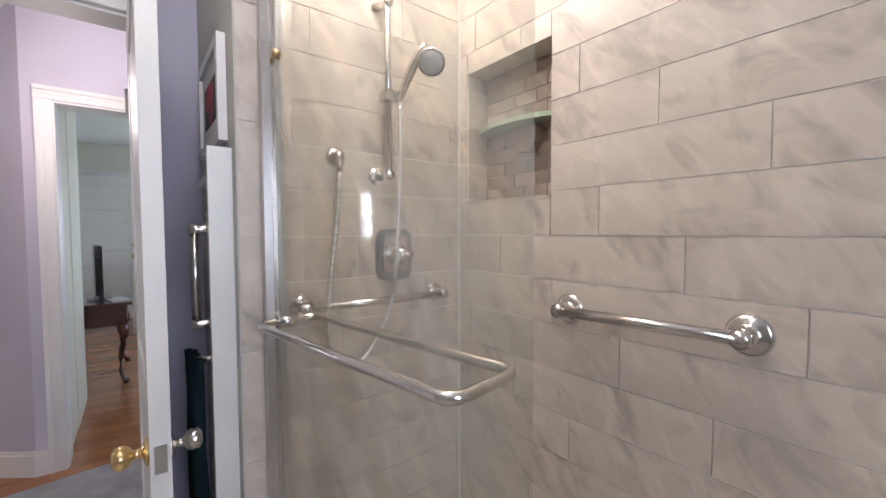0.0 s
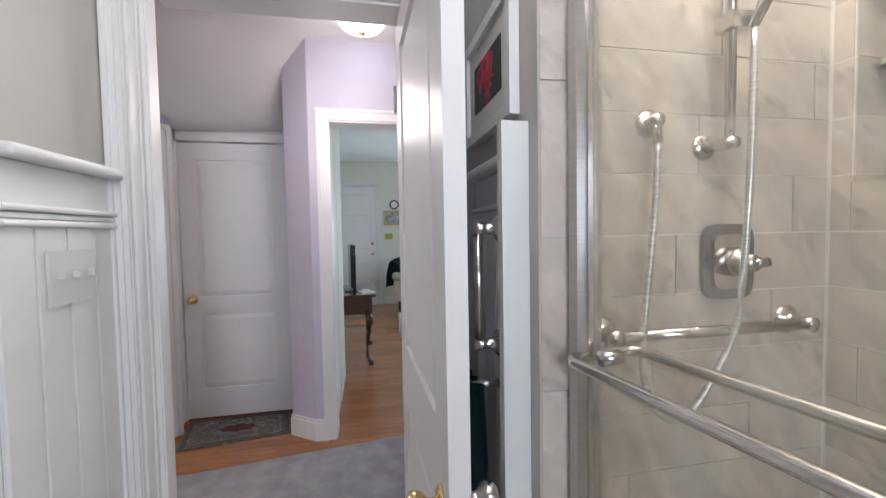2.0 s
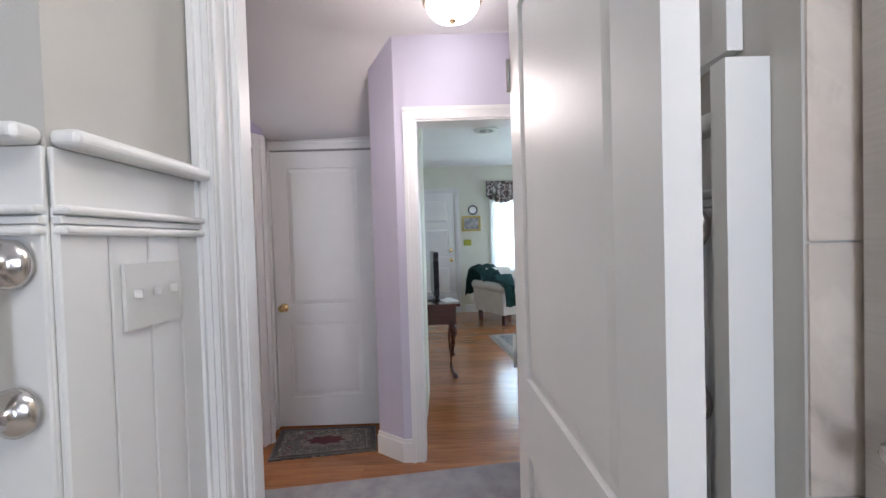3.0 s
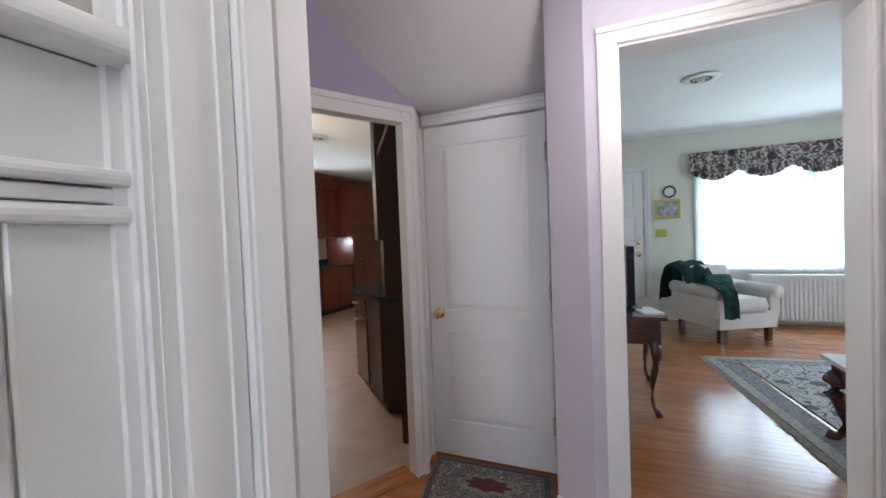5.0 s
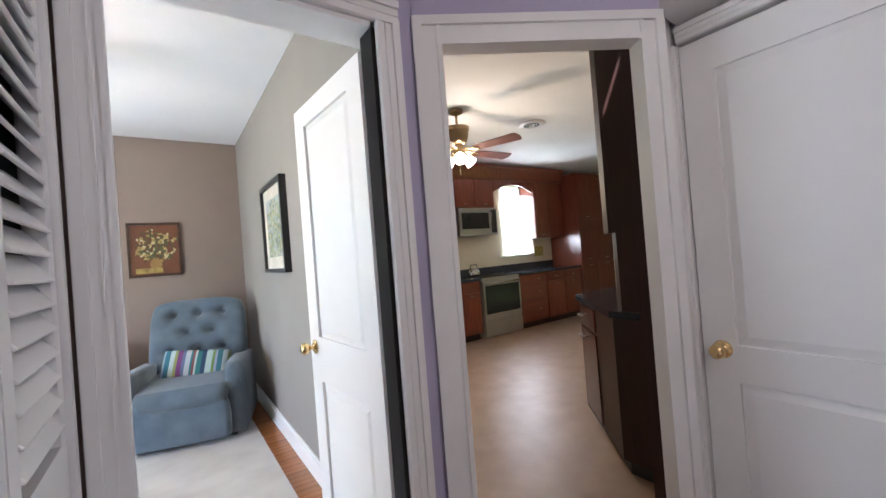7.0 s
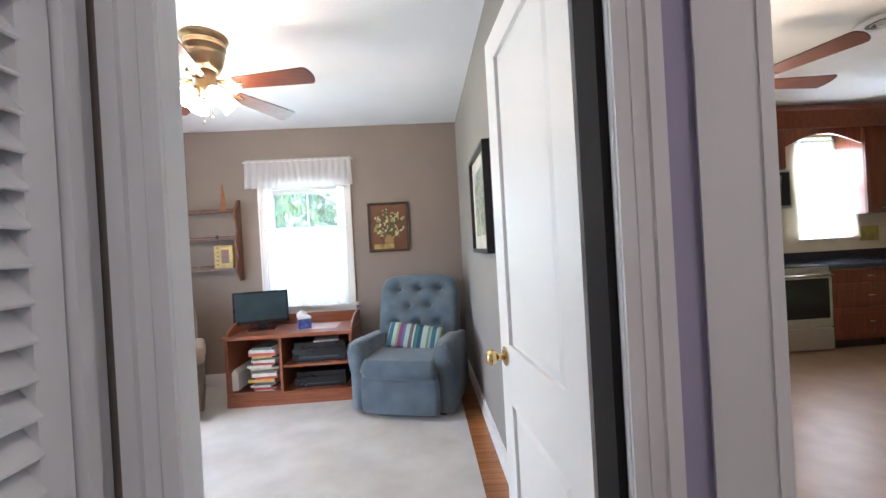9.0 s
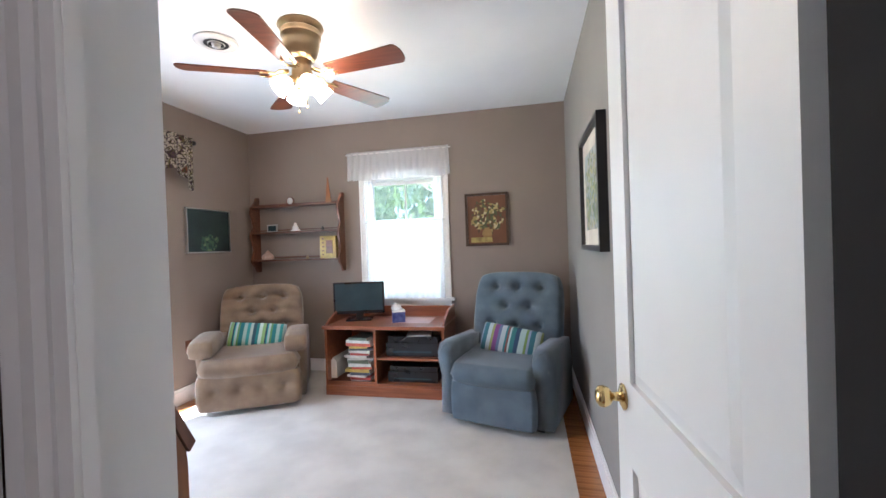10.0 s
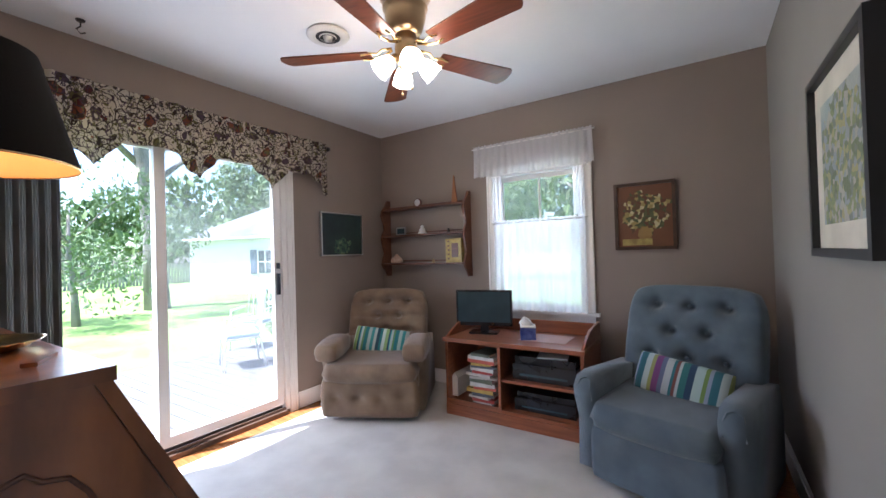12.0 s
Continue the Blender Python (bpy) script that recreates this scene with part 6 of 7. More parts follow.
round_vent("ceiling_vent", "round white ceiling vent in the den", (-1.487, -3.01, HD), 0.105)
round_vent("ceiling_vent", "round ceiling vent in the kitchen", (-6.52, -3.10, 2.70), 0.13)
round_vent("ceiling_vent", "round ceiling vent in the living room", (-6.75, 1.10, 2.72), 0.13)
hk = thing("ceiling_hook", "small black plant hook on the den ceiling", "hook", Matrix.Translation((-0.52, -2.13, HD)))
lathe("hook_plate", [(0, 0), (0.022, 0), (0.018, -0.008), (0, -0.01)], M["black"], hk)
tube("hook_wire", [(0, 0, -0.008), (0, 0, -0.035), (0.0, 0.018, -0.055), (0, 0.0, -0.075), (0, -0.02, -0.062)], 0.004, M["black"], hk, 8)
outlet = thing("wall_socket", "dark wall socket beside the tan recliner", "socket", Matrix.Translation((-0.297, -3.90, 0.49)))
box("socket_plate", -0.008, 0, -0.035, 0.035, -0.055, 0.055, M["shelfwood"], outlet, 0.003)

# slant front desk
dk = thing("slant_desk", "honey maple slant-front secretary desk against the den wall", "desk")
DX0, DX1, DY = -2.385, -1.47, -1.30
prof = [(DY, 0.10), (-1.80, 0.10), (-1.80, 0.735), (-1.795, 0.77), (-1.635, 1.108), (DY, 1.108)]
prism("desk_side", prof, DX0, DX0 + 0.022, M["maple"], dk, axis="x", bevel=0.004)
prism("desk_side", prof, DX1 - 0.022, DX1, M["maple"], dk, axis="x", bevel=0.004)
box("desk_top", DX0 - 0.018, DX1 + 0.018, DY, -1.665, 1.110, 1.137, M["maple"], dk, 0.009)
fl = prism("slant_front", [(-1.80, 0.765), (-1.822, 0.785), (-1.655, 1.123), (-1.635, 1.109)], DX0 - 0.008, DX1 + 0.008, M["maple"], dk, axis="x", bevel=0.005)
box("desk_back", DX0 + 0.022, DX1 - 0.022, DY - 0.015, DY, 0.10, 1.085, M["maple"], dk, 0)
box("desk_base", DX0 - 0.012, DX1 + 0.012, -1.812, DY, 0.0, 0.10, M["maple"], dk, 0.006)
for k, (z0, z1) in enumerate(((0.12, 0.32), (0.33, 0.53), (0.54, 0.735))):
    d = box("drawer", DX0 + 0.03, DX1 - 0.03, -1.815, -1.78, z0, z1, M["maple"], dk, 0.006)
    for x in (DX0 + 0.22, DX1 - 0.22):
        lathe("drawer_pull", [(0, 0), (0.012, 0.004), (0.016, 0.02), (0, 0.026)], M["brass"], d, (x, -1.815, (z0 + z1) / 2), 12, m=Matrix.Rotation(math.pi / 2, 4, "X"))
# raised ogee line on the desk side
og = [(-1.32, 0.80), (-1.36, 0.83), (-1.38, 0.88), (-1.42, 0.94), (-1.48, 0.965), (-1.545, 0.985), (-1.565, 0.965), (-1.60, 0.955), (-1.625, 0.92), (-1.66, 0.84), (-1.70, 0.75), (-1.735, 0.68), (-1.75, 0.5), (-1.75, 0.2)]
tube("side_moulding", [(DX0 - 0.001, y, z) for y, z in og], 0.005, M["shelfwood"], dk, 6)
box("side_panel_edge", DX0 - 0.003, DX0 + 0.002, -1.76, -1.315, 0.118, 0.126, M["shelfwood"], dk, 0.001)
# lamp on the desk
dl = thing("desk_lamp", "turned brass candlestick lamp with black shade, lit", "table lamp", Matrix.Translation((-1.98, -1.54, 1.137)))
lathe("lamp_dish", [(0, 0), (0.070, 0), (0.085, 0.005), (0.115, 0.020), (0.12, 0.024), (0.113, 0.023), (0.085, 0.010), (0.05, 0.012), (0, 0.014)], M["brass"], dl, seg=32)
tube("dish_handle", [(0.11, -0.03, 0.021), (0.15, -0.035, 0.031), (0.205, -0.04, 0.033)], 0.007, M["brass"], dl, 8)
stem = [(0, 0.012), (0.035, 0.012), (0.03, 0.03), (0.018, 0.04), (0.026, 0.05), (0.014, 0.06)]
z = 0.06
for k in range(4):
    stem += [(0.013, z), (0.028, z + 0.012), (0.03, z + 0.017), (0.013, z + 0.026), (0.017, z + 0.045)]
    z += 0.05
stem += [(0.022, z), (0.040, z + 0.008), (0.028, z + 0.012), (0.028, z + 0.035), (0, z + 0.036)]
lathe("lamp_stem", stem, M["brass"], dl, seg=24)
lathe("candle_sleeve", [(0, z + 0.03), (0.022, z + 0.03), (0.022, z + 0.17), (0, z + 0.172)], mat("candle_sleeve", (0.70, 0.34, 0.18), 0.6), dl, seg=20)
shd = lathe("shade", [(0.188, 0.42), (0.115, 0.68)], M["shade"], dl, seg=40)
lathe("shade_lining", [(0.113, 0.678), (0.185, 0.421)], M["shadein"], dl, seg=40)
tube("shade_rim", [(0.1875 * math.cos(i * math.pi / 18), 0.1875 * math.sin(i * math.pi / 18), 0.42) for i in range(36)], 0.0025, M["brass"], dl, 6, closed=True)
for k in range(3):
    a = k * 2.094
    tube("shade_spoke", [(0, 0, 0.66), (0.112 * math.cos(a), 0.112 * math.sin(a), 0.67)], 0.002, M["brass"], dl, 6)
tube("shade_stem", [(0, 0, z + 0.17), (0, 0, 0.70)], 0.004, M["brass"], dl, 8)
tube("shade_ring", [(0.022 * math.cos(i * 0.3927), 0, 0.727 + 0.028 * math.sin(i * 0.3927)) for i in range(16)], 0.0045, M["brass"], dl, 8, closed=True)
op = thing("letter_opener", "small orange-brown wooden ornament on the desk top", "ornament", Matrix.Translation((-2.22, -1.60, 1.137)) @ Matrix.Rotation(-0.5, 4, "Z"))
box("ornament_body", -0.05, 0.05, -0.012, 0.012, 0, 0.008, M["maple"], op, 0.003)

# ---- kitchen ----
def cabinet(name, label, x0, x1, y0, y1, z0, z1, doors, material=None, drawers=0, front=1, handle_z=None, toe=0.0, handle="top"):
    """Front on y1 facing +y; doors side by side, drawers stacked in each bay above them or alone."""
    material = material or M["cherry"]
    c = thing(name, label, "cabinet")
    box("cabinet_body", x0, x1, y0, y1, z0 + toe, z1, material, c, 0.003)
    if toe:
        box("toe_board", x0 + 0.002, x1 - 0.002, y0, y1 - 0.06, z0, z0 + toe, M["shadecherry"], c, 0)
    def face(kind, a, b, za, zb, pull):
        d = box(kind, a, b, y1, y1 + 0.018, za, zb, material, c, 0.003)
        if zb - za > 0.2 and b - a > 0.16:
            o = 0.055
            bm = bmesh.new()
            bm_box(bm, a + o, b - o, y1 + 0.018, y1 + 0.023, za + o, zb - o)
            part("raised_field", bm, material, d, bevel=0.004)
        if pull:
            px, pz, horiz = pull
            dx = (0.05, 0) if horiz else (0, 0.05)
            tube("handle", [(px - dx[0], y1 + 0.018, pz - dx[1]), (px - dx[0], y1 + 0.04, pz - dx[1]), (px + dx[0], y1 + 0.04, pz + dx[1]), (px + dx[0], y1 + 0.018, pz + dx[1])], 0.006, M["chrome"], d, 6)
    w = (x1 - x0) / max(1, doors)
    g = 0.006
    if drawers and doors:
        for i in range(doors):
            a, b = x0 + i * w + g, x0 + (i + 1) * w - g
            face("drawer", a, b, z1 - 0.16, z1 - 0.02, ((a + b) / 2, z1 - 0.09, True))
            face("door", a, b, z0 + toe + 0.01, z1 - 0.17, ((a + b) / 2, z1 - 0.21, True))
    elif drawers:
        hs = [0.15, 0.26, 0.30][:drawers]
        z = z1 - 0.02
        for h in hs:
            face("drawer", x0 + g, x1 - g, z - h + 0.01, z, ((x0 * 0.7 + x1 * 0.3), z - h / 2, True))
            z -= h
    else:
        for i in range(doors):
            a, b = x0 + i * w + g, x0 + (i + 1) * w - g
            pz = z0 + 0.03 if handle == "bottom" else (z1 - 0.06)
            if z1 - z0 > 1.5:
                face("door", a, b, z0 + toe + 0.01, z0 + (z1 - z0) * 0.36, ((a + b) / 2, z0 + (z1 - z0) * 0.36 - 0.04, True))
                face("door", a, b, z0 + (z1 - z0) * 0.37, z0 + (z1 - z0) * 0.66, ((a + b) / 2, z0 + (z1 - z0) * 0.38 + 0.02, True))
                face("door", a, b, z0 + (z1 - z0) * 0.67, z1 - 0.06, ((a + b) / 2, z0 + (z1 - z0) * 0.68 + 0.02, True))
            else:
                face("door", a, b, z0 + 0.01, z1 - 0.01, ((a + b) / 2, pz + 0.02, True))
    return c

CB = -4.58
UB = -4.86
OX0, OX1 = -7.60, -6.82
KC = 2.44
cabinet("base_cabinet", "cherry base cabinet beside the range", -6.80, -6.10, KY, CB, 0, 0.87, 2, drawers=1, toe=0.1)
cabinet("base_cabinet", "cherry drawer cabinet beside the range", -8.25, OX0 - 0.02, KY, CB, 0, 0.87, 0, drawers=3, toe=0.1)
cabinet("base_cabinet", "cherry sink cabinet under the kitchen window", -9.18, -8.27, KY, CB, 0, 0.87, 2, drawers=1, toe=0.1)
cabinet("pantry_cabinet", "tall cherry pantry cabinet at the end of the run", -10.2, -9.20, KY, CB + 0.03, 0, 2.58, 2, toe=0.1)
cabinet("wall_cabinet", "cherry wall cabinet beside the microwave", -6.66, -6.10, KY, UB, 1.45, KC, 1, handle="bottom")
cabinet("wall_cabinet", "cherry wall cabinet above the microwave", -7.46, -6.68, KY, UB, 1.99, KC, 2, handle="bottom")
cabinet("wall_cabinet", "cherry wall cabinet between window and pantry", -9.18, -8.40, KY, UB, 1.45, KC, 2, handle="bottom")
cr = thing("cornice", "cherry crown moulding along the wall cabinets", "moulding")
prism("crown", [(KY, KC + 0.002), (UB + 0.02, KC + 0.002), (UB + 0.10, KC + 0.18), (UB + 0.10, KC + 0.235), (KY, KC + 0.235)], -9.18, -6.10, M["cherry"], cr, axis="x", bevel=0.004)
va2 = thing("window_arch", "arched cherry board over the kitchen window", "moulding")
arch = [(-7.48, KC), (-8.39, KC), (-8.39, 2.25)] + [(-8.39 + 0.91 * i / 12, 2.25 + 0.13 * math.sin(math.pi * i / 12)) for i in range(1, 12)] + [(-7.48, 2.25)]
prism("arch_board", arch, UB - 0.02, UB, M["cherry"], va2, axis="y", bevel=0.002)
ctp = thing("worktop", "polished black granite worktop with low upstand", "worktop")
box("slab", -6.82 + 0.0, -6.08, KY + 0.002, CB + 0.035, 0.872, 0.905, M["granite"], ctp, 0.006)
box("slab", -9.19, OX0, KY + 0.002, CB + 0.035, 0.872, 0.905, M["granite"], ctp, 0.006)
box("upstand", -9.19, -6.08, KY + 0.002, KY + 0.022, 0.906, 1.02, M["granite"], ctp, 0.002)
rg = thing("range", "stainless steel slide-in range with black glass oven door", "oven")
box("range_body", OX0, OX1, KY + 0.03, CB + 0.02, 0.02, 0.90, M["steel"], rg, 0.004)
box("oven_door", OX0 + 0.01, OX1 - 0.01, CB + 0.02, CB + 0.05, 0.27, 0.84, M["steel"], rg, 0.004)
box("oven_window", OX0 + 0.045, OX1 - 0.045, CB + 0.05, CB + 0.054, 0.36, 0.78, M["blackgloss"], rg, 0.002)
box("warming_drawer", OX0 + 0.01, OX1 - 0.01, CB + 0.02, CB + 0.05, 0.03, 0.255, M["steel"], rg, 0.004)
tube("oven_handle", [(OX0 + 0.05, CB + 0.05, 0.815), (OX0 + 0.05, CB + 0.095, 0.815), (OX1 - 0.05, CB + 0.095, 0.815), (OX1 - 0.05, CB + 0.05, 0.815)], 0.012, M["chrome"], rg, 10)
box("cooktop", OX0, OX1, KY + 0.03, CB + 0.03, 0.901, 0.912, M["blackgloss"], rg, 0.002)
ket = thing("kettle", "polished steel kettle on the cooktop", "kettle", Matrix.Translation((-7.02, -4.95, 0.912)))
lathe("kettle_body", [(0, 0), (0.09, 0), (0.10, 0.03), (0.085, 0.09), (0.05, 0.12), (0, 0.13)], M["chrome"], ket)
tube("kettle_handle", [(-0.07, 0, 0.10), (-0.06, 0, 0.18), (0.06, 0, 0.18), (0.07, 0, 0.10)], 0.009, M["black"], ket, 8)
mw = thing("microwave", "stainless over-range microwave with dark window", "microwave")
box("microwave_body", -7.455, -6.69, KY + 0.02, UB + 0.06, 1.55, 1.975, M["steel"], mw, 0.005)
box("microwave_window", -7.28, -6.74, UB + 0.06, UB + 0.066, 1.65, 1.90, M["blackgloss"], mw, 0.002)
box("control_panel", -7.44, -7.33, UB + 0.06, UB + 0.066, 1.58, 1.95, M["blackgloss"], mw, 0.002)
tube("microwave_handle", [(-7.305, UB + 0.062, 1.63), (-7.305, UB + 0.10, 1.64), (-7.305, UB + 0.10, 1.91), (-7.305, UB + 0.062, 1.92)], 0.009, M["chrome"], mw, 8)
kwn = tagged(new("window_kitchen"), kind="structure")
frame_set(kwn, -8.60, -7.95, 1.20, 1.75, KY - 0.03, 0.04)
frame_set(kwn, -8.60, -7.95, 1.73, 2.40, KY - 0.06, 0.04)
box("window_stool", -8.68, -7.87, KY - 0.02, KY + 0.03, 1.155, 1.178, M["white"], kwn, 0.003)
curtain("kitchen_curtain", "white sheer curtain in the kitchen window", -8.66, -7.90, KY + 0.03, 1.19, 2.38, 10, 0.010, M["sheer"])
gp2 = thing("kitchen_wall_plate", "small yellow picture tile on the kitchen wall", "tile", Matrix.Translation((-8.82, KY, 1.20)))
box("tile_plate", -0.12, 0.12, 0, 0.012, -0.08, 0.10, mat("yellow_tile", (0.45, 0.38, 0.10), 0.4, second=(0.3, 0.3, 0.1), scale=20), gp2, 0.004)

# corner unit just inside the kitchen doorway, its shade put into the wood colour
cu = thing("corner_base_cabinet", "angled cherry base cabinet by the kitchen doorway, coloured as in shade", "cabinet")
poly = [(-5.08, -0.985), (-5.08, -1.36), (-5.60, -1.96), (-6.6, -1.96), (-6.6, -0.985)]
prism("cabinet_body", poly, 0.09, 0.885, M["shadecherry"], cu, bevel=0.003)
prism("toe_board", [(-5.12, -0.99), (-5.12, -1.345), (-5.62, -1.90), (-6.58, -1.90), (-6.58, -0.99)], 0.0, 0.09, M["black"], cu)
d = prism("door", [(-5.335, -1.638), (-5.575, -1.915), (-5.560, -1.928), (-5.320, -1.651)], 0.12, 0.70, M["mahog"], cu, bevel=0.003)
d2 = prism("drawer_front", [(-5.335, -1.638), (-5.575, -1.915), (-5.560, -1.928), (-5.320, -1.651)], 0.72, 0.865, M["mahog"], cu, bevel=0.003)
for z in (0.64, 0.79):
    tube("handle", [(-5.55, -1.915, z), (-5.535, -1.935, z), (-5.49, -1.885, z), (-5.505, -1.865, z)], 0.007, M["steel"], d if z < 0.7 else d2, 8)
ct = thing("corner_worktop", "dark stone top on the angled cabinet", "worktop")
prism("slab", [(-5.06, -0.985), (-5.06, -1.37), (-5.59, -1.985), (-6.6, -1.985), (-6.6, -0.985)], 0.887, 0.925, M["granite"], ct, bevel=0.006)
ccu = thing("corner_wall_cabinet", "tall cherry cabinet standing on the angled top, coloured as in shade", "cabinet")
prism("cabinet_body", [(-5.075, -0.985), (-5.075, -1.34), (-5.10, -1.385), (-5.50, -1.385), (-5.50, -0.985)], 1.36, 2.64, M["shadecherry"], ccu, bevel=0.003)
prism("end_panel", [(-5.08, -0.985), (-5.08, -1.30), (-5.12, -1.345), (-5.50, -1.345), (-5.50, -0.985)], 0.927, 1.36, M["shadecherry"], ccu, bevel=0.003)
prism("cabinet_crown", [(-5.06, -0.985), (-5.06, -1.34), (-5.085, -1.41), (-5.52, -1.41), (-5.52, -0.985)], 2.642, 2.69, M["shadecherry"], ccu, bevel=0.006)
box("side_filler", -5.058, -4.765, -1.002, -0.984, 0.93, 2.64, M["shadecherry"], ccu, 0.002)
box("side_filler", -5.058, -4.765, -1.002, -0.984, 0.0, 0.885, M["shadecherry"], cu, 0.002)
box("end_filler", -4.748, -4.736, -1.004, -0.902, 0.93, 2.64, M["shadecherry"], ccu, 0.002)
box("end_filler", -4.748, -4.736, -1.004, -0.902, 0.0, 0.93, M["shadecherry"], cu, 0.002)

# ---- living room ----
lw = tagged(new("window_living"), kind="structure")
def sash_x(parent, x, y0, y1, z0, z1, w=0.05):
    r = new("sash")
    r.parent = parent
    for a in ((y0, y0 + w, z0, z1), (y1 - w, y1, z0, z1), (y0 + w, y1 - w, z0, z0 + w), (y0 + w, y1 - w, z1 - w, z1)):
        box("sash_bar", x - 0.02, x + 0.02, *a, M["white"], r, 0.003)
    g = box("pane", x - 0.002, x + 0.002, y0 + w, y1 - w, z0 + w, z1 - w, M["glass"], r, 0)
    g.visible_shadow = False
for a, b in ((1.50, 2.06), (2.10, 2.74), (2.78, 3.30)):
    sash_x(lw, LX - 0.06, a, b, 0.78, 2.20)
for y in (2.08, 2.76):
    box("mullion", LX - 0.10, LX - 0.01, y - 0.02, y + 0.02, 0.77, 2.20, M["white"], lw, 0.003)
casing("casing_living_window", "y", LX, 1.50, 3.30, 2.20, 1, 0.07, foot=0.70)
box("window_stool", LX, LX + 0.06, 1.42, 3.38, 0.735, 0.768, M["white"], lw, 0.004)
def drape(name, label, x, y0, y1, z0, z1, folds, amp, material, scallop=0.0, category="curtain"):
    root = thing(name, label, category, Matrix.Translation((x, (y0 + y1) / 2, z1)))
    bm = bmesh.new()
    nu, nv = folds * 8, 12
    w, h = y1 - y0, z1 - z0
    rows = []
    for j in range(nv + 1):
        v = j / nv
        rows.append([bm.verts.new((amp * (0.5 + v * 0.5) * math.sin(i / nu * folds * 6.283 + math.sin(i / nu * 11)), -w / 2 + w * i / nu, -(h + scallop * abs(math.sin(i / nu * math.pi * 3.5))) * v)) for i in range(nu + 1)])
    for a, b in zip(rows, rows[1:]):
        for i in range(nu):
            bm.faces.new((a[i], a[i + 1], b[i + 1], b[i]))
    part("drape_cloth", bm, material, root, smooth=True)
    return root
drape("living_sheer", "white sheer curtain across the living room window", LX + 0.06, 1.46, 3.34, 0.74, 2.22, 22, 0.012, M["sheer"])
drape("living_valance", "floral scalloped valance over the living room window", LX + 0.11, 1.36, 3.42, 2.14, 2.42, 20, 0.028, M["floral"], 0.13, "valance")
fd = thing("front_door", "white painted front door with brass handle", "door", Matrix.Translation((LX + 0.045, 0.76, 0.01)) @ Matrix.Rotation(-math.pi / 2, 4, "Z"))
panel_door("door_leaf", 0.86, 2.22, 0.04, M["white"], fd, [(0.22, 0.85), (1.05, 1.55), (1.68, 2.08)])
knob("door_knob", M["brass"], fd, (0.07, 0.04, 0.98), (0, 1, 0), 0.032)
lathe("deadbolt", [(0, 0), (0.03, 0), (0.028, 0.014), (0, 0.018)], M["brass"], fd, (0.07, 0.04, 1.16), 16, m=Matrix.Rotation(-math.pi / 2, 4, "X"))
casing("casing_front_door", "y", LX, -0.12, 0.78, 2.24, 1, 0.08)
def wall_item(y, z):
    return Matrix.Translation((LX, y, z)) @ Matrix.Rotation(math.pi / 2, 4, "Z")
picture("gilt_picture", "small gilt framed picture by the front door", wall_item(1.085, 1.652), 0.34, 0.28, 0.03, mat("gilt", (0.55, 0.45, 0.16), 0.35, 0.6), mat("blue_print", (0.20, 0.22, 0.26), 0.6, second=(0.5, 0.5, 0.5), scale=14), 0.035)
wp = thing("wall_plate", "round patterned plate hanging above a picture", "plate", Matrix.Translation((LX, 1.12, 1.905)))
lathe("plate_dish", [(0, 0.004), (0.06, 0.006), (0.095, 0.022), (0.10, 0.02), (0.06, 0.0), (0, 0)], M["paper"], wp, m=Matrix.Rotation(math.pi / 2, 4, "Y"))
lathe("plate_band", [(0.065, 0.010), (0.09, 0.021), (0.09, 0.019), (0.065, 0.008)], M["black"], wp, m=Matrix.Rotation(math.pi / 2, 4, "Y"))
yw = thing("thermostat_cover", "yellow-green painted plate on the living room wall", "plate", Matrix.Translation((LX, 1.005, 1.30)))
box("cover_plate", 0, 0.02, -0.07, 0.07, -0.055, 0.055, mat("yellow_plate", (0.45, 0.45, 0.06), 0.5), yw, 0.004)
ra = thing("radiator_cover", "off-white slatted radiator under the living room window", "radiator")
box("radiator_body", LX + 0.01, LX + 0.17, 2.05, 3.45, 0.08, 0.66, M["pale"], ra, 0.006)
box("radiator_top", LX + 0.005, LX + 0.19, 2.03, 3.47, 0.66, 0.69, M["pale"], ra, 0.006)
y = 2.08
while y < 3.42:
    box("radiator_slat", LX + 0.17, LX + 0.182, y, y + 0.028, 0.10, 0.64, M["pale"], ra, 0.003)
    y += 0.048
# armchair, facing local -y
am = Matrix.Translation((-8.00, 1.76, 0)) @ Matrix.Rotation(math.radians(118), 4, "Z")
ac = thing("armchair", "off-white upholstered armchair with rolled arms", "armchair", am)
box("base", -0.36, 0.36, 0.02, 0.80, 0.17, 0.36, M["whitefab"], ac, 0.02)
cushion("seat_cushion", 0.50, 0.60, 0.17, M["whitefab"], ac, Matrix.Translation((0, 0.28, 0.43)), 0.4, power=8)
cushion("back_cushion", 0.56, 0.52, 0.20, M["whitefab"], ac, Matrix.Translation((0, 0.66, 0.62)) @ Matrix.Rotation(math.radians(76), 4, "X"), 0.4, power=6)
for s in (-1, 1):
    box("arm", s * 0.34 - 0.055, s * 0.34 + 0.055, 0.03, 0.80, 0.30, 0.58, M["whitefab"], ac, 0.03)
    tube("arm_roll", [(s * 0.355, 0.0, 0.585), (s * 0.355, 0.80, 0.60)], 0.075, M["whitefab"], ac, 16)
    for y in (0.08, 0.74):
        prism("leg", [(-0.03, -0.03), (0.03, -0.03), (0.03, 0.03), (-0.03, 0.03)], 0.0, 0.17, M["mahog"], ac, bevel=0.006, m=Matrix.Translation((s * 0.30, y, 0)))
th_ = thing("green_throw", "dark green knitted throw draped over the armchair", "throw", am)
bm = bmesh.new()
g = []
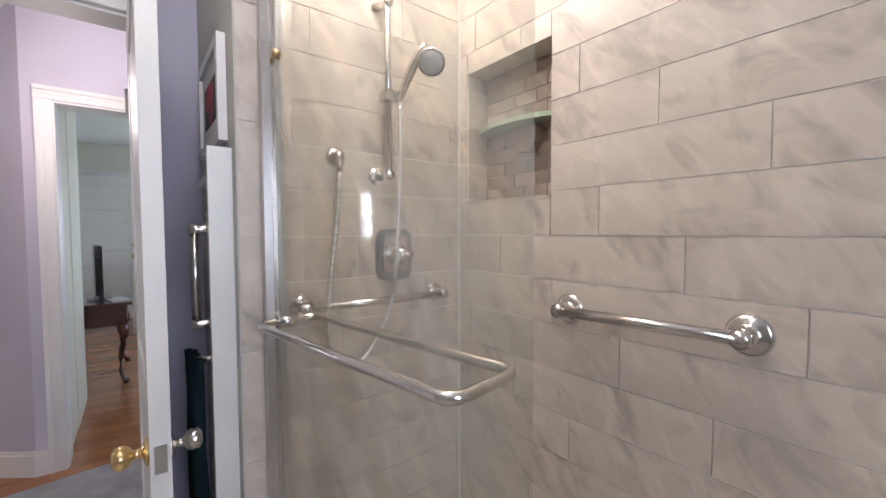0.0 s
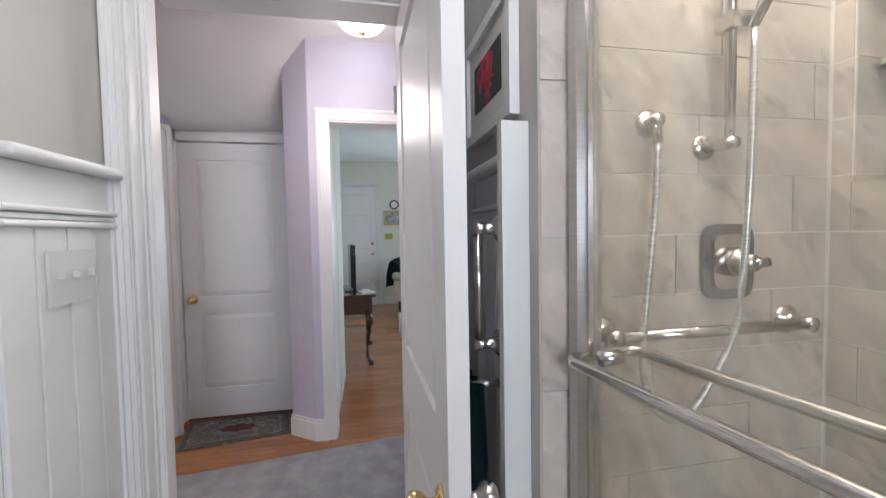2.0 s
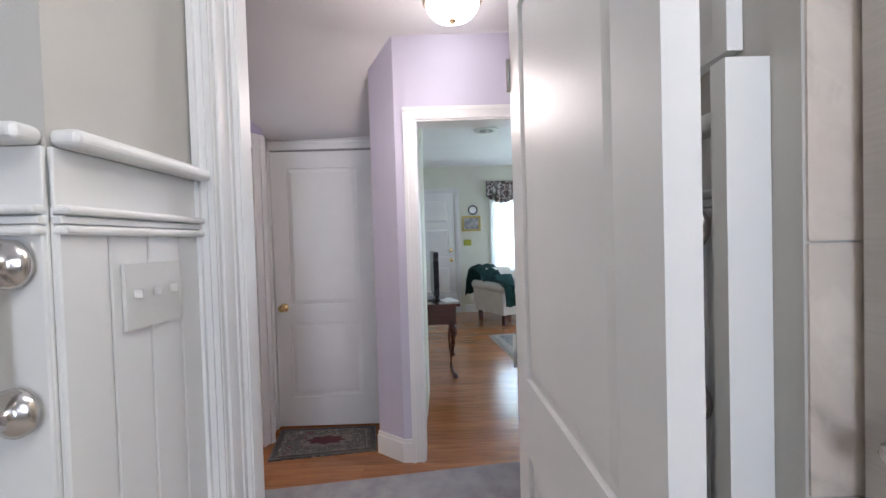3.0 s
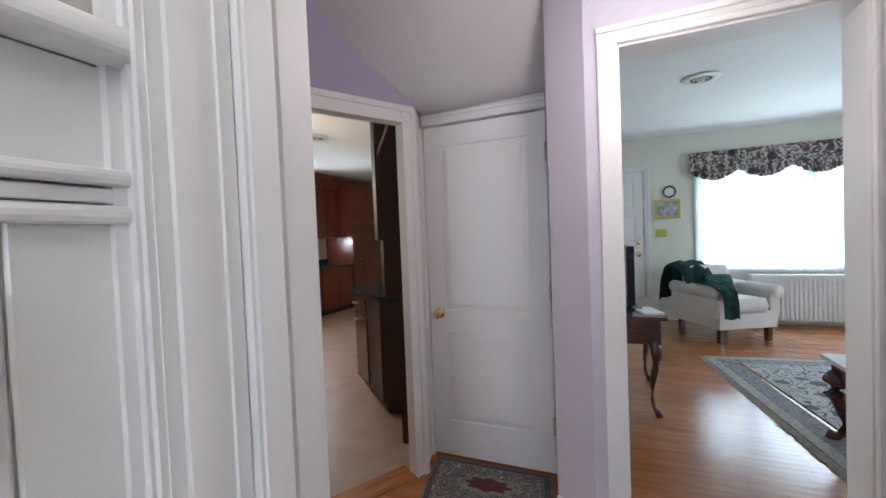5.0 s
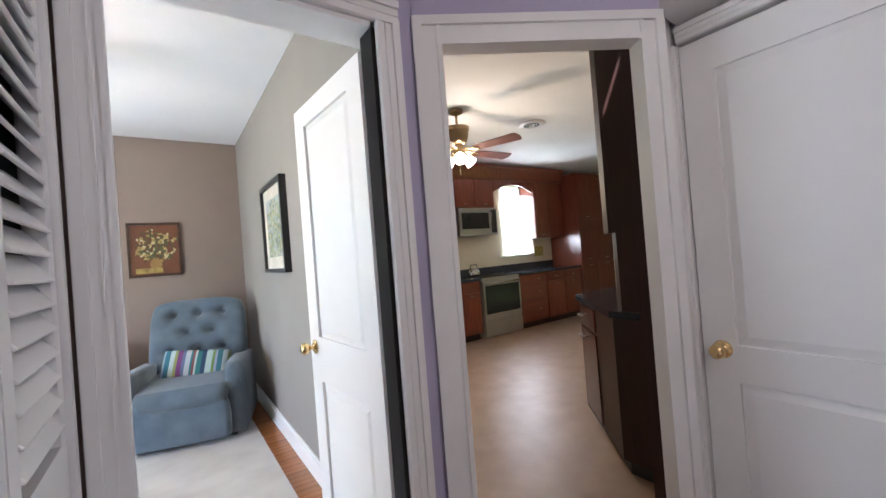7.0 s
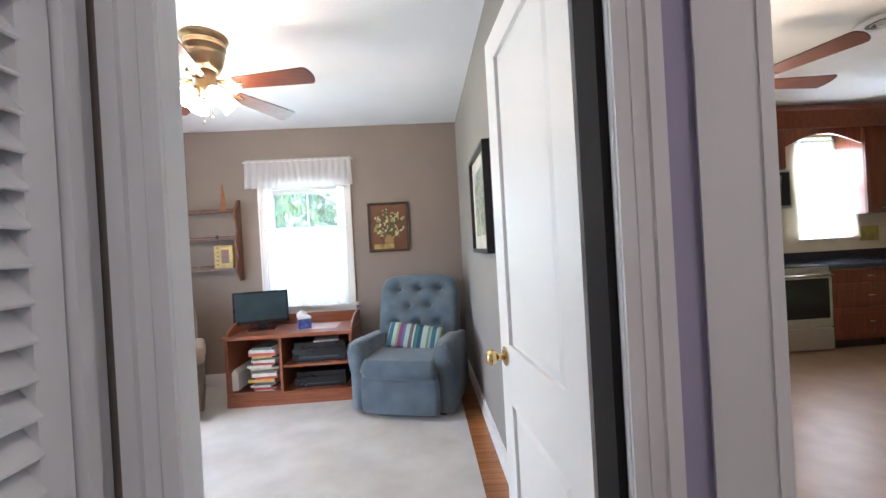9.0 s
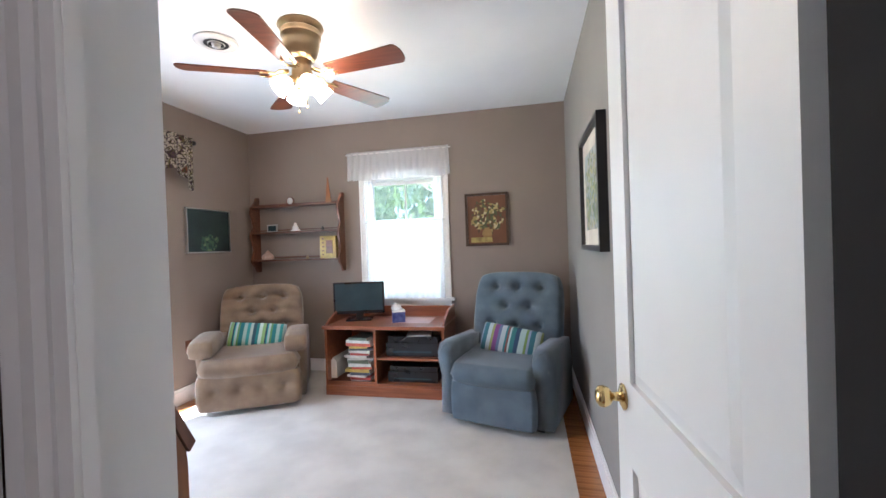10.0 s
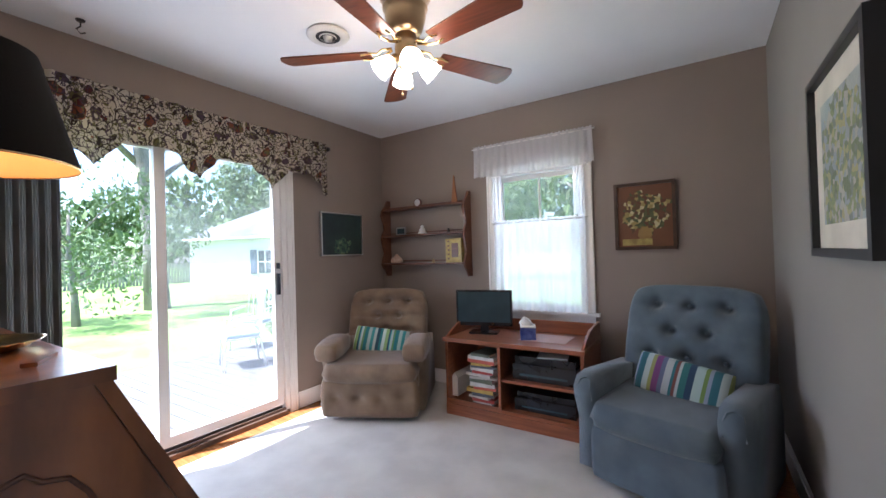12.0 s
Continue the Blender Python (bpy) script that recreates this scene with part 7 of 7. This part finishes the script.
path = [(0.97, 0.42), (0.95, 0.70), (0.86, 0.90), (0.74, 0.93), (0.62, 0.86), (0.52, 0.72), (0.42, 0.66), (0.30, 0.67)]
for k, (yy, zz) in enumerate(path):
    g.append([bm.verts.new((-0.46 + 0.05 * i + 0.012 * k + 0.01 * math.sin(k * 2 + i), yy + 0.012 * math.sin(i * 1.3 + k), zz + 0.014 * math.cos(i * 1.7 + k) - (0.05 if i < 1 else 0))) for i in range(9)])
for a, b in zip(g, g[1:]):
    for i in range(8):
        bm.faces.new((a[i], a[i + 1], b[i + 1], b[i]))
bmesh.ops.solidify(bm, geom=bm.faces[:], thickness=0.02)
part("throw_cloth", bm, M["greenfab"], th_, smooth=True)
bm = bmesh.new()
g = []
for k, (yy, zz) in enumerate(((0.40, 0.69), (0.22, 0.685), (0.02, 0.67), (-0.09, 0.62), (-0.11, 0.48), (-0.115, 0.32))):
    g.append([bm.verts.new((-0.42 + 0.035 * i + (0.01 if i % 2 else 0), yy + 0.012 * math.sin(i * 1.3 + k), zz + 0.012 * math.cos(i * 1.7 + k))) for i in range(6)])
for a, b in zip(g, g[1:]):
    for i in range(5):
        bm.faces.new((a[i], a[i + 1], b[i + 1], b[i]))
bmesh.ops.solidify(bm, geom=bm.faces[:], thickness=0.018)
part("throw_fold", bm, M["greenfab"], th_, smooth=True)
gpil = thing("armchair_cushion", "dark grey-green cushion on the armchair", "cushion", am @ Matrix.Translation((-0.02, 0.44, 0.62)) @ Matrix.Rotation(math.radians(70), 4, "X"))
cushion("pillow_cover", 0.38, 0.30, 0.12, M["greenfab"], gpil, None, 0.7, power=3.5)
# rug and low table
rm = Matrix.Translation((-7.33, 1.18, 0)) @ Matrix.Rotation(math.radians(7.5), 4, "Z")
rug = thing("living_rug", "faded oriental rug with fringe on the oak floor", "rug", rm)
box("rug_field", 0.22, 2.38, 0.26, 2.2, -0.004, 0.009, M["oriental"], rug, 0.001)
border = mat("rug_border_pile", (0.11, 0.12, 0.14), 0.95, second=(0.30, 0.28, 0.25), scale=34, bump=0.6, fine=200)
outerb = mat("rug_ivory_band", (0.42, 0.39, 0.33), 0.95, second=(0.25, 0.24, 0.22), scale=40, bump=0.6, fine=200)
for nm, mt_, i0, i1, z in (("rug_border", border, 0.08, 0.22, 0.0085), ("rug_outer_band", outerb, 0.0, 0.08, 0.0075)):
    bm = bmesh.new()
    X, Y = 2.6, 2.46
    for a in ((i0, X - i0, i0, i1), (i0, X - i0, Y - i1, Y - i0), (i0, i1, i1, Y - i1), (X - i1, X - i0, i1, Y - i1)):
        bm_box(bm, *a, -0.004, z)
    part(nm, bm, mt_, rug)
bm = bmesh.new()
rnd = random.Random(9)
for k in range(190):
    x = 0.01 + k * 0.0136
    bm_box(bm, x, x + 0.007, -0.05 - rnd.random() * 0.02, 0.002, -0.004, 0.003)
part("rug_fringe", bm, outerb, rug, kind="stuff")
def cabriole(parent, x, y, h, s=1.0, sx=1, sy=-1, material=None):
    pts, rad = [], []
    for z, o, r in ((h, 0.0, 0.040), (h - 0.06, 0.018, 0.044), (h - 0.13, 0.024, 0.036), (h * 0.62, 0.010, 0.026), (h * 0.40, -0.008, 0.018), (h * 0.20, -0.010, 0.014), (h * 0.09, 0.004, 0.014), (0.028, 0.026, 0.024), (0.0, 0.030, 0.026)):
        pts.append((x + sx * o, y + sy * o, z))
        rad.append(r * s)
    return tube("leg", pts, 0.02, material or M["mahog"], parent, 10, radii=rad)
td = thing("writing_desk", "dark mahogany desk with cabriole legs and glossy top", "desk")
box("desk_top", -6.50, -5.58, -0.33, 0.66, 0.715, 0.74, M["mahog"], td, 0.006)
box("apron", -6.44, -5.64, -0.30, 0.62, 0.53, 0.715, M["mahog"], td, 0.006)
for x in (-6.40, -5.68):
    for y, sy in ((0.57, 1), (-0.26, -1)):
        cabriole(td, x, y, 0.56, sx=1 if x > -6 else -1, sy=sy)
mn = thing("monitor", "flat black computer monitor seen from its side", "monitor", Matrix.Translation((-5.95, 0.42, 0.74)) @ Matrix.Rotation(math.radians(5), 4, "Z"))
box("monitor_foot", -0.12, 0.12, -0.09, 0.09, 0, 0.015, M["blackgloss"], mn, 0.005)
box("monitor_neck", -0.03, 0.03, 0.0, 0.03, 0.015, 0.15, M["blackgloss"], mn, 0.004)
box("monitor_body", -0.27, 0.27, -0.03, 0.02, 0.06, 0.50, M["blackgloss"], mn, 0.010)
box("screen", -0.255, 0.255, -0.032, -0.0301, 0.08, 0.485, M["screen"], mn, 0)
kb = thing("paper_sheets", "loose pale papers on the mahogany desk", "papers", Matrix.Translation((-5.80, 0.55, 0.74)) @ Matrix.Rotation(0.3, 4, "Z"))
box("sheets", -0.13, 0.13, -0.07, 0.07, 0, 0.012, M["paper"], kb, 0.001)
lt_ = thing("low_table", "dark carved side table with pale top on the rug", "table", Matrix.Translation((-5.40, 1.62, 0)))
box("table_top", -0.30, 0.30, -0.10, 0.75, 0.50, 0.525, M["paper"], lt_, 0.008)
box("apron", -0.26, 0.26, -0.06, 0.70, 0.40, 0.50, M["mahog"], lt_, 0.008)
for x in (-0.22, 0.22):
    for y, sy in ((-0.03, -1), (0.66, 1)):
        cabriole(lt_, x, y, 0.42, 1.5, sx=1 if x > 0 else -1, sy=sy)

# ---- outside ----
ext_white = mat("white_siding", (0.72, 0.74, 0.72), 0.6, spread=0.03)
grass = mat("lawn_grass", (0.12, 0.22, 0.04), 0.95, second=(0.22, 0.32, 0.08), scale=1.2, bump=0.8, fine=60)
tagged(box("ground_lawn", 3.2, 160, -150, 150, -0.40, -0.30, grass, bevel=0), kind="structure")
tagged(box("ground_front", -160, 3.2, -150, 150, -0.46, -0.36, grass, bevel=0), kind="structure")
deck = tagged(new("deck"), kind="structure")
dkm = wood("grey_deck_board", (0.17, 0.16, 0.15), (0.10, 0.095, 0.09), 0.7, 0, 0.0, 0.10)
for i in range(52):
    y = -6.6 + i * 0.145
    bm = bmesh.new()
    bm_box(bm, -0.14, 3.1, y, y + 0.139, -0.14, -0.11)
    part("deck_board", bm, dkm, deck)
box("deck_fascia", 3.1, 3.13, -6.6, 0.95, -0.33, -0.115, dkm, deck, 0)
# patio chairs: white metal
def patio_chair(m, cushion_mat):
    c = thing("patio_chair", "white wire patio chair with pale blue seat cushion", "chair", m, "chairs on the deck")
    for s in (-1, 1):
        tube("leg", [(s * 0.24, 0.0, 0), (s * 0.25, 0.02, 0.40), (s * 0.27, 0.08, 0.62), (s * 0.27, 0.42, 0.64)], 0.012, ext_white, c, 8)
        tube("leg", [(s * 0.22, 0.50, 0), (s * 0.23, 0.44, 0.40), (s * 0.21, 0.50, 0.95)], 0.012, ext_white, c, 8)
    tube("back_hoop", [(-0.21, 0.50, 0.90), (-0.15, 0.52, 1.02), (0, 0.53, 1.07), (0.15, 0.52, 1.02), (0.21, 0.50, 0.90)], 0.012, ext_white, c, 8)
    for x in (-0.14, -0.07, 0, 0.07, 0.14):
        tube("back_rod", [(x, 0.45, 0.42), (x, 0.52, 1.03)], 0.006, ext_white, c, 6)
    box("seat", -0.24, 0.24, 0.0, 0.46, 0.39, 0.41, ext_white, c, 0.004)
    cushion("seat_cushion", 0.46, 0.44, 0.07, cushion_mat, c, Matrix.Translation((0, 0.23, 0.445)), 0.5)
    return c
pcm = mat("pale_blue_cloth", (0.42, 0.52, 0.66), 0.9)
for x, y, a in ((2.05, -4.20, 158), (2.80, -4.95, 205)):
    patio_chair(Matrix.Translation((x, y, -0.11)) @ Matrix.Rotation(math.radians(a), 4, "Z"), pcm)
pc = thing("patio_table", "round white metal patio table", "table", Matrix.Translation((2.65, -5.75, -0.11)))
lathe("table_top", [(0, 0.68), (0.40, 0.68), (0.41, 0.70), (0, 0.705)], ext_white, pc, seg=32)
for k in range(3):
    a = k * 2.094
    tube("leg", [(0.34 * math.cos(a), 0.34 * math.sin(a), 0), (0.12 * math.cos(a), 0.12 * math.sin(a), 0.35), (0.25 * math.cos(a), 0.25 * math.sin(a), 0.69)], 0.012, ext_white, pc, 8)

def leaf_cloud(name, blobs, count, size, material, parent, seed):
    """Many small leaves scattered through uneven clumps."""
    r = random.Random(seed)
    vs, fs = [], []
    for i in range(count):
        cx_, cy_, cz_, rad = blobs[r.randrange(len(blobs))]
        d = Vector((r.gauss(0, 1), r.gauss(0, 1), r.gauss(0, 1))).normalized()
        k = rad * (0.45 + 0.6 * r.random() ** 0.6)
        p = Vector((cx_, cy_, cz_)) + Vector((d.x * k, d.y * k, d.z * k * 0.75))
        q = Euler((r.uniform(0, 6.28), r.uniform(0, 6.28), r.uniform(0, 6.28))).to_matrix()
        s = size * r.uniform(0.6, 1.4)
        n = len(vs)
        for u, v in ((-1, 0), (0, -0.45), (1, 0), (0, 0.45)):
            vs.append(tuple(p + q @ Vector((u * s, v * s, 0.12 * s * abs(u)))))
        fs.append((n, n + 1, n + 2, n + 3))
    me = bpy.data.meshes.new(name)
    me.from_pydata(vs, [], fs)
    me.materials.append(material)
    ob = new(name, me)
    ob.parent = parent
    return ob
leaf = mat("tree_leaf", (0.115, 0.165, 0.075), 0.6, second=(0.15, 0.21, 0.09), scale=0.8)
leaf2 = mat("far_leaf", (0.07, 0.13, 0.035), 0.7, second=(0.12, 0.18, 0.05), scale=0.5)
bark = mat("tree_bark", (0.24, 0.22, 0.20), 0.95, second=(0.15, 0.135, 0.12), scale=5, bump=1.0, fine=25, stretch=(1, 1, 0.25))
def tree(name, label, x, y, h, tr, crown, seed, leaves=5000, lsize=0.11, crown_z=0.55):
    t = thing(name, label, "tree", Matrix.Translation((x, y, -0.36)))
    r = random.Random(seed)
    tube("trunk", [(0, 0, 0), (0.02 * h, 0, h * 0.2), (0.0, 0.03 * h, h * 0.45), (0.03 * h, 0.02 * h, h * 0.75)], tr, bark, t, 12, radii=[tr * 1.35, tr, tr * 0.85, tr * 0.35])
    blobs = []
    for k in range(9):
        a = k * 2.4 + r.random()
        z0 = h * r.uniform(crown_z * 0.6, 0.7)
        rr = crown * r.uniform(0.5, 1.0)
        end = Vector((rr * math.cos(a), rr * math.sin(a), z0 + h * r.uniform(0.05, 0.28)))
        tube("limb", [(0.01 * h, 0.02 * h, z0 * 0.85), tuple(end * 0.5 + Vector((0, 0, z0 * 0.5))), tuple(end)], 0.1, bark, t, 6, radii=[tr * 0.4, tr * 0.22, tr * 0.06])
        for _ in range(4):
            blobs.append((end.x * r.uniform(0.5, 1.15), end.y * r.uniform(0.5, 1.15), end.z + r.uniform(-0.10, 0.12) * h, crown * r.uniform(0.18, 0.38)))
    leaf_cloud("crown", blobs, leaves, lsize, leaf, t, seed)
    return t
tree("maple_tree", "large leafy maple tree with a thick trunk on the lawn", 12.6, -7.6, 13, 0.30, 5.5, 3, 1900, 0.14, 0.62)
tree("garden_tree", "broad leafy tree near the deck", 10.5, -4.9, 4.2, 0.08, 2.6, 5, 5200, 0.07, 0.3)
tree("garden_tree", "tall leafy tree beyond the garage", 24, -20, 10, 0.3, 4.5, 8, 6000, 0.18)
tree("window_tree", "leafy tree outside the den window", -2.2, -10.5, 6.5, 0.18, 3.0, 11, 3000, 0.08, 0.3)
tree("window_tree", "leafy tree outside the kitchen window", -9.5, -12.5, 6.5, 0.18, 3.0, 12, 5000, 0.11, 0.3)
tree("street_tree", "leafy tree in front of the living room window", -19, 4.0, 9, 0.3, 4.0, 13, 5000, 0.16)
hedge = thing("far_woods", "distant belt of leafy trees behind the fence", "trees")
hedge["kind"] = "stuff"
blobs = []
r = random.Random(21)
for k in range(60):
    a = math.radians(-62 + k * 1.9)
    d = r.uniform(42, 52)
    blobs.append((d * math.cos(a), d * math.sin(a), r.uniform(1.5, 7.5), r.uniform(2.5, 4.0)))
for k in range(22):
    blobs.append((-24 + k * 1.9, -24 + r.uniform(-2, 2), r.uniform(1, 6), r.uniform(1.8, 3.0)))
leaf_cloud("woods_leaves", blobs, 24000, 0.42, leaf2, hedge, 22)
fence = thing("garden_fence", "weathered wooden picket fence at the end of the lawn", "fence")
fm = mat("grey_fence_wood", (0.34, 0.32, 0.28), 0.8, second=(0.24, 0.22, 0.2), scale=3)
bm = bmesh.new()
bm_box(bm, 29.9, 29.98, -34, 6, 0.0, 0.08)
bm_box(bm, 29.9, 29.98, -34, 6, 0.85, 0.93)
part("fence_rail", bm, fm, fence)
pk = bmesh.new()
bm_box(pk, 29.86, 29.89, 0, 0.14, -0.32, 1.25)
p0 = part("fence_picket", pk, fm, fence)
p0.location.y = -34
for k in range(1, 200):
    q = new("fence_picket", p0.data)
    q.parent = fence
    q.location.y = -34 + k * 0.2
# neighbouring garage
gr = thing("garage", "white sided garage with hipped shingle roof and shuttered window", "building", Matrix.Translation((11.2, -13.2, -0.32)) @ Matrix.Rotation(math.radians(14), 4, "Z"))
box("wall", 0, 7.5, -6, 0, 0, 2.75, ext_white, gr, 0)
for k in range(17):
    box("siding_course", -0.012, 7.512, 0.0, 0.014 + 0.004 * (k % 2), 0.04 + k * 0.16, 0.185 + k * 0.16, ext_white, gr, 0)
bm = bmesh.new()
c = [bm.verts.new(p) for p in ((-0.4, -6.4, 2.72), (7.9, -6.4, 2.72), (7.9, 0.4, 2.72), (-0.4, 0.4, 2.72), (2.6, -3.0, 4.6), (4.9, -3.0, 4.6))]
for f in ((0, 1, 5, 4), (1, 2, 5), (2, 3, 4, 5), (3, 0, 4), (3, 2, 1, 0)):
    bm.faces.new([c[i] for i in f])
part("roof", bm, mat("grey_shingle", (0.17, 0.17, 0.19), 0.9, second=(0.11, 0.11, 0.125), scale=12, bump=0.8, fine=20, stretch=(1, 1, 6)), gr)
box("gutter", -0.42, 7.92, 0.38, 0.48, 2.64, 2.74, ext_white, gr, 0.01)
gw = box("window", 2.3, 3.1, 0.02, 0.05, 1.0, 2.05, M["screen"], gr, 0)
for a in ((2.24, 2.31, 0.95, 2.10), (3.09, 3.16, 0.95, 2.10), (2.68, 2.72, 0.95, 2.10)):
    box("window_bar", a[0], a[1], 0.045, 0.075, a[2], a[3], ext_white, gw, 0)
box("window_rail", 2.31, 3.09, 0.046, 0.074, 1.50, 1.55, ext_white, gw, 0)
for x in (1.80, 3.18):
    box("shutter", x, x + 0.40, 0.03, 0.07, 0.95, 2.10, mat("blue_grey_shutter", (0.10, 0.13, 0.18), 0.6) if x < 2 else bpy.data.materials["blue_grey_shutter"], gr, 0.004)
# shrubs by the deck
for k, (x, y, s) in enumerate(((4.9, -7.4, 0.5), (6.6, -8.3, 0.6), (4.2, -6.6, 0.3))):
    b = thing("shrub", "rounded leafy shrub beside the deck", "shrub", Matrix.Translation((x, y, -0.32)))
    tube("stem", [(0, 0, 0), (0.03, 0.02, s)], 0.03, bark, b, 6)
    leaf_cloud("foliage", [(0, 0, s * 0.9, s), (s * 0.5, 0, s * 0.7, s * 0.6), (-s * 0.4, s * 0.3, s * 0.8, s * 0.6)], 1500, 0.05, leaf, b, 40 + k)

# ---- tiles and boards, piece by piece ----
def tile_field(parent_name, axis, plane, out, u0, u1, z0, z1, w, h, shift, zj, material, gap=0.0035, t=0.003, skip=None, jitter=0.0006, seed=1):
    """Rows of tiles of width w, height h; zj is the height of one joint. axis: the direction of the rows."""
    root = tagged(new(parent_name), kind="structure")
    r = random.Random(seed)
    k0 = math.floor((z0 - zj) / h)
    cache = {}
    k = k0
    while zj + k * h < z1 - 0.004:
        za, zb = max(z0, zj + k * h), min(z1, zj + (k + 1) * h)
        u = u0 - w * ((k * shift) % 1.0)
        while u < u1 - 0.004:
            ua, ub = max(u0, u), min(u1, u + w)
            u += w
            if ub - ua < 0.008 or zb - za < 0.008:
                continue
            pieces = [(ua, ub, za, zb)]
            if skip:
                sa, sb, sc, se = skip
                new_p = []
                for a, b, c, d_ in pieces:
                    if b <= sa or a >= sb or d_ <= sc or c >= se:
                        new_p.append((a, b, c, d_))
                    else:
                        if a < sa: new_p.append((a, sa, c, d_))
                        if b > sb: new_p.append((sb, b, c, d_))
                        if c < sc: new_p.append((max(a, sa), min(b, sb), c, sc))
                        if d_ > se: new_p.append((max(a, sa), min(b, sb), se, d_))
                pieces = new_p
            for a, b, c, d_ in pieces:
                if b - a < 0.008 or d_ - c < 0.008:
                    continue
                key = (round(b - a, 4), round(d_ - c, 4))
                if key not in cache:
                    bm = bmesh.new()
                    W2, H2, g2 = (b - a) / 2, (d_ - c) / 2, gap / 2
                    if axis == "x":
                        bm_box(bm, -W2 + g2, W2 - g2, 0, t * out, -H2 + g2, H2 - g2) if out > 0 else bm_box(bm, -W2 + g2, W2 - g2, -t, 0, -H2 + g2, H2 - g2)
                    else:
                        bm_box(bm, 0 if out > 0 else -t, t if out > 0 else 0, -W2 + g2, W2 - g2, -H2 + g2, H2 - g2)
                    cache[key] = part("tile", bm, material, root, bevel=0.0012, segs=1)
                    ob = cache[key]
                else:
                    ob = new("tile", cache[key].data)
                    ob.parent = root
                j = r.uniform(0, jitter)
                ob.location = ((a + b) / 2, plane + out * j, (c + d_) / 2) if axis == "x" else (plane + out * j, (a + b) / 2, (c + d_) / 2)
        k += 1
    return root

TJ = 1.340
tile_field("tiles_long_wall", "x", YS, -1, -2.30, 0.27, 0.0, 2.40, 0.60, 0.1375, 0.37, TJ, M["tile"], skip=(NX0, NX1, NZ0, NZ1), seed=2)
tile_field("tiles_valve_wall", "y", -2.305, 1, 1.005, YS - 0.01, 0.0, 2.40, 0.60, 0.1375, 0.45, TJ, M["tile"], seed=3)
tile_field("tiles_corner_end", "y", -2.22, 1, 0.902, 0.998, 0.0, 2.40, 0.30, 0.30, 0.0, TJ, M["tile"], seed=4)
tile_field("tiles_corner_side", "x", 1.0, 1, -2.295, -2.222, 0.0, 2.40, 0.30, 0.1375, 0.0, TJ, M["tile"], seed=5)
tile_field("tiles_niche_back", "x", YS + 0.10, -1, NX0 + 0.008, NX1 - 0.008, NZ0 + 0.008, NZ1 - 0.008, 0.098, 0.048, 0.5, 1.47, M["tiledark"], gap=0.002, t=0.006, jitter=0.0015, seed=6)
tile_field("tiles_niche_side_west", "y", NX0, 1, YS, YS + 0.10, NZ0, NZ1, 0.10, 0.1375, 0.0, TJ, M["tile"], seed=7)
tile_field("tiles_niche_side_east", "y", NX1, -1, YS, YS + 0.10, NZ0, NZ1, 0.10, 0.1375, 0.0, TJ, M["tile"], seed=8)
box("niche_sill", NX0, NX1, YS - 0.006, YS + 0.10, NZ0 - 0.004, NZ0 + 0.008, M["tile"], kind="structure", bevel=0.002)
box("niche_soffit", NX0, NX1, YS - 0.004, YS + 0.10, NZ1 - 0.008, NZ1 + 0.002, M["tile"], kind="structure", bevel=0.002)

# oak strips
def planks(parent_name, cells, along, w, length, z, material, limit, seed):
    """cells: rectangles (x0, x1, y0, y1), nearest first; the first limit strips are objects, the rest one mesh."""
    root = tagged(new(parent_name), kind="structure")
    r = random.Random(seed)
    cache = {}
    made = 0
    rest = bmesh.new()
    for x0, x1, y0, y1 in cells:
        a0, a1, b0, b1 = (y0, y1, x0, x1) if along == "y" else (x0, x1, y0, y1)
        b = b0
        while b < b1 - 0.004:
            bb = min(b + w, b1)
            a = a0 - r.uniform(0, length)
            while a < a1:
                L = r.choice((0.7, 0.9, 1.1, 1.3)) * length
                s, e = max(a, a0), min(a + L, a1)
                a += L
                if e - s < 0.02:
                    continue
                g = 0.0006
                if made < limit:
                    Lk = round(e - s, 2)
                    key = (Lk, round(bb - b, 4))
                    if key not in cache:
                        bm = bmesh.new()
                        lx, ly = (bb - b, e - s) if along == "y" else (e - s, bb - b)
                        bm_box(bm, -lx / 2 + g, lx / 2 - g, -ly / 2 + g, ly / 2 - g, -0.006, 0)
                        cache[key] = part("plank", bm, material, root, bevel=0.0008, segs=1)
                        ob = cache[key]
                    else:
                        ob = new("plank", cache[key].data)
                        ob.parent = root
                    ob.location = ((b + bb) / 2, (s + e) / 2, z) if along == "y" else ((s + e) / 2, (b + bb) / 2, z)
                    made += 1
                else:
                    if along == "y":
                        bm_box(rest, b + g, bb - g, s + g, e - g, z - 0.006, z)
                    else:
                        bm_box(rest, s + g, e - g, b + g, bb - g, z - 0.006, z)
            b = bb
    if rest.verts:
        part("planks_far", rest, material, root, kind="stuff")
    else:
        rest.free()
    return root
planks("oak_floor_hall", [(-4.68, -3.92, -1.1, 1.28), (-5.75, -4.68, 0.30, 1.3), (-9.18, -5.75, -0.36, 2.2), (-9.18, -4.68, 2.2, 4.2), (-4.68, -4.30, 1.28, 2.2)], "y", 0.057, 0.9, -0.0005, M["oak"], 290, 31)
planks("oak_floor_den", [(-3.74, -3.55, -4.80, -1.14), (-0.52, -0.30, -4.0, -1.3), (-3.58, -2.9, -1.36, -1.14)], "x", 0.057, 0.9, -0.0005, M["oakx"], 290, 33)
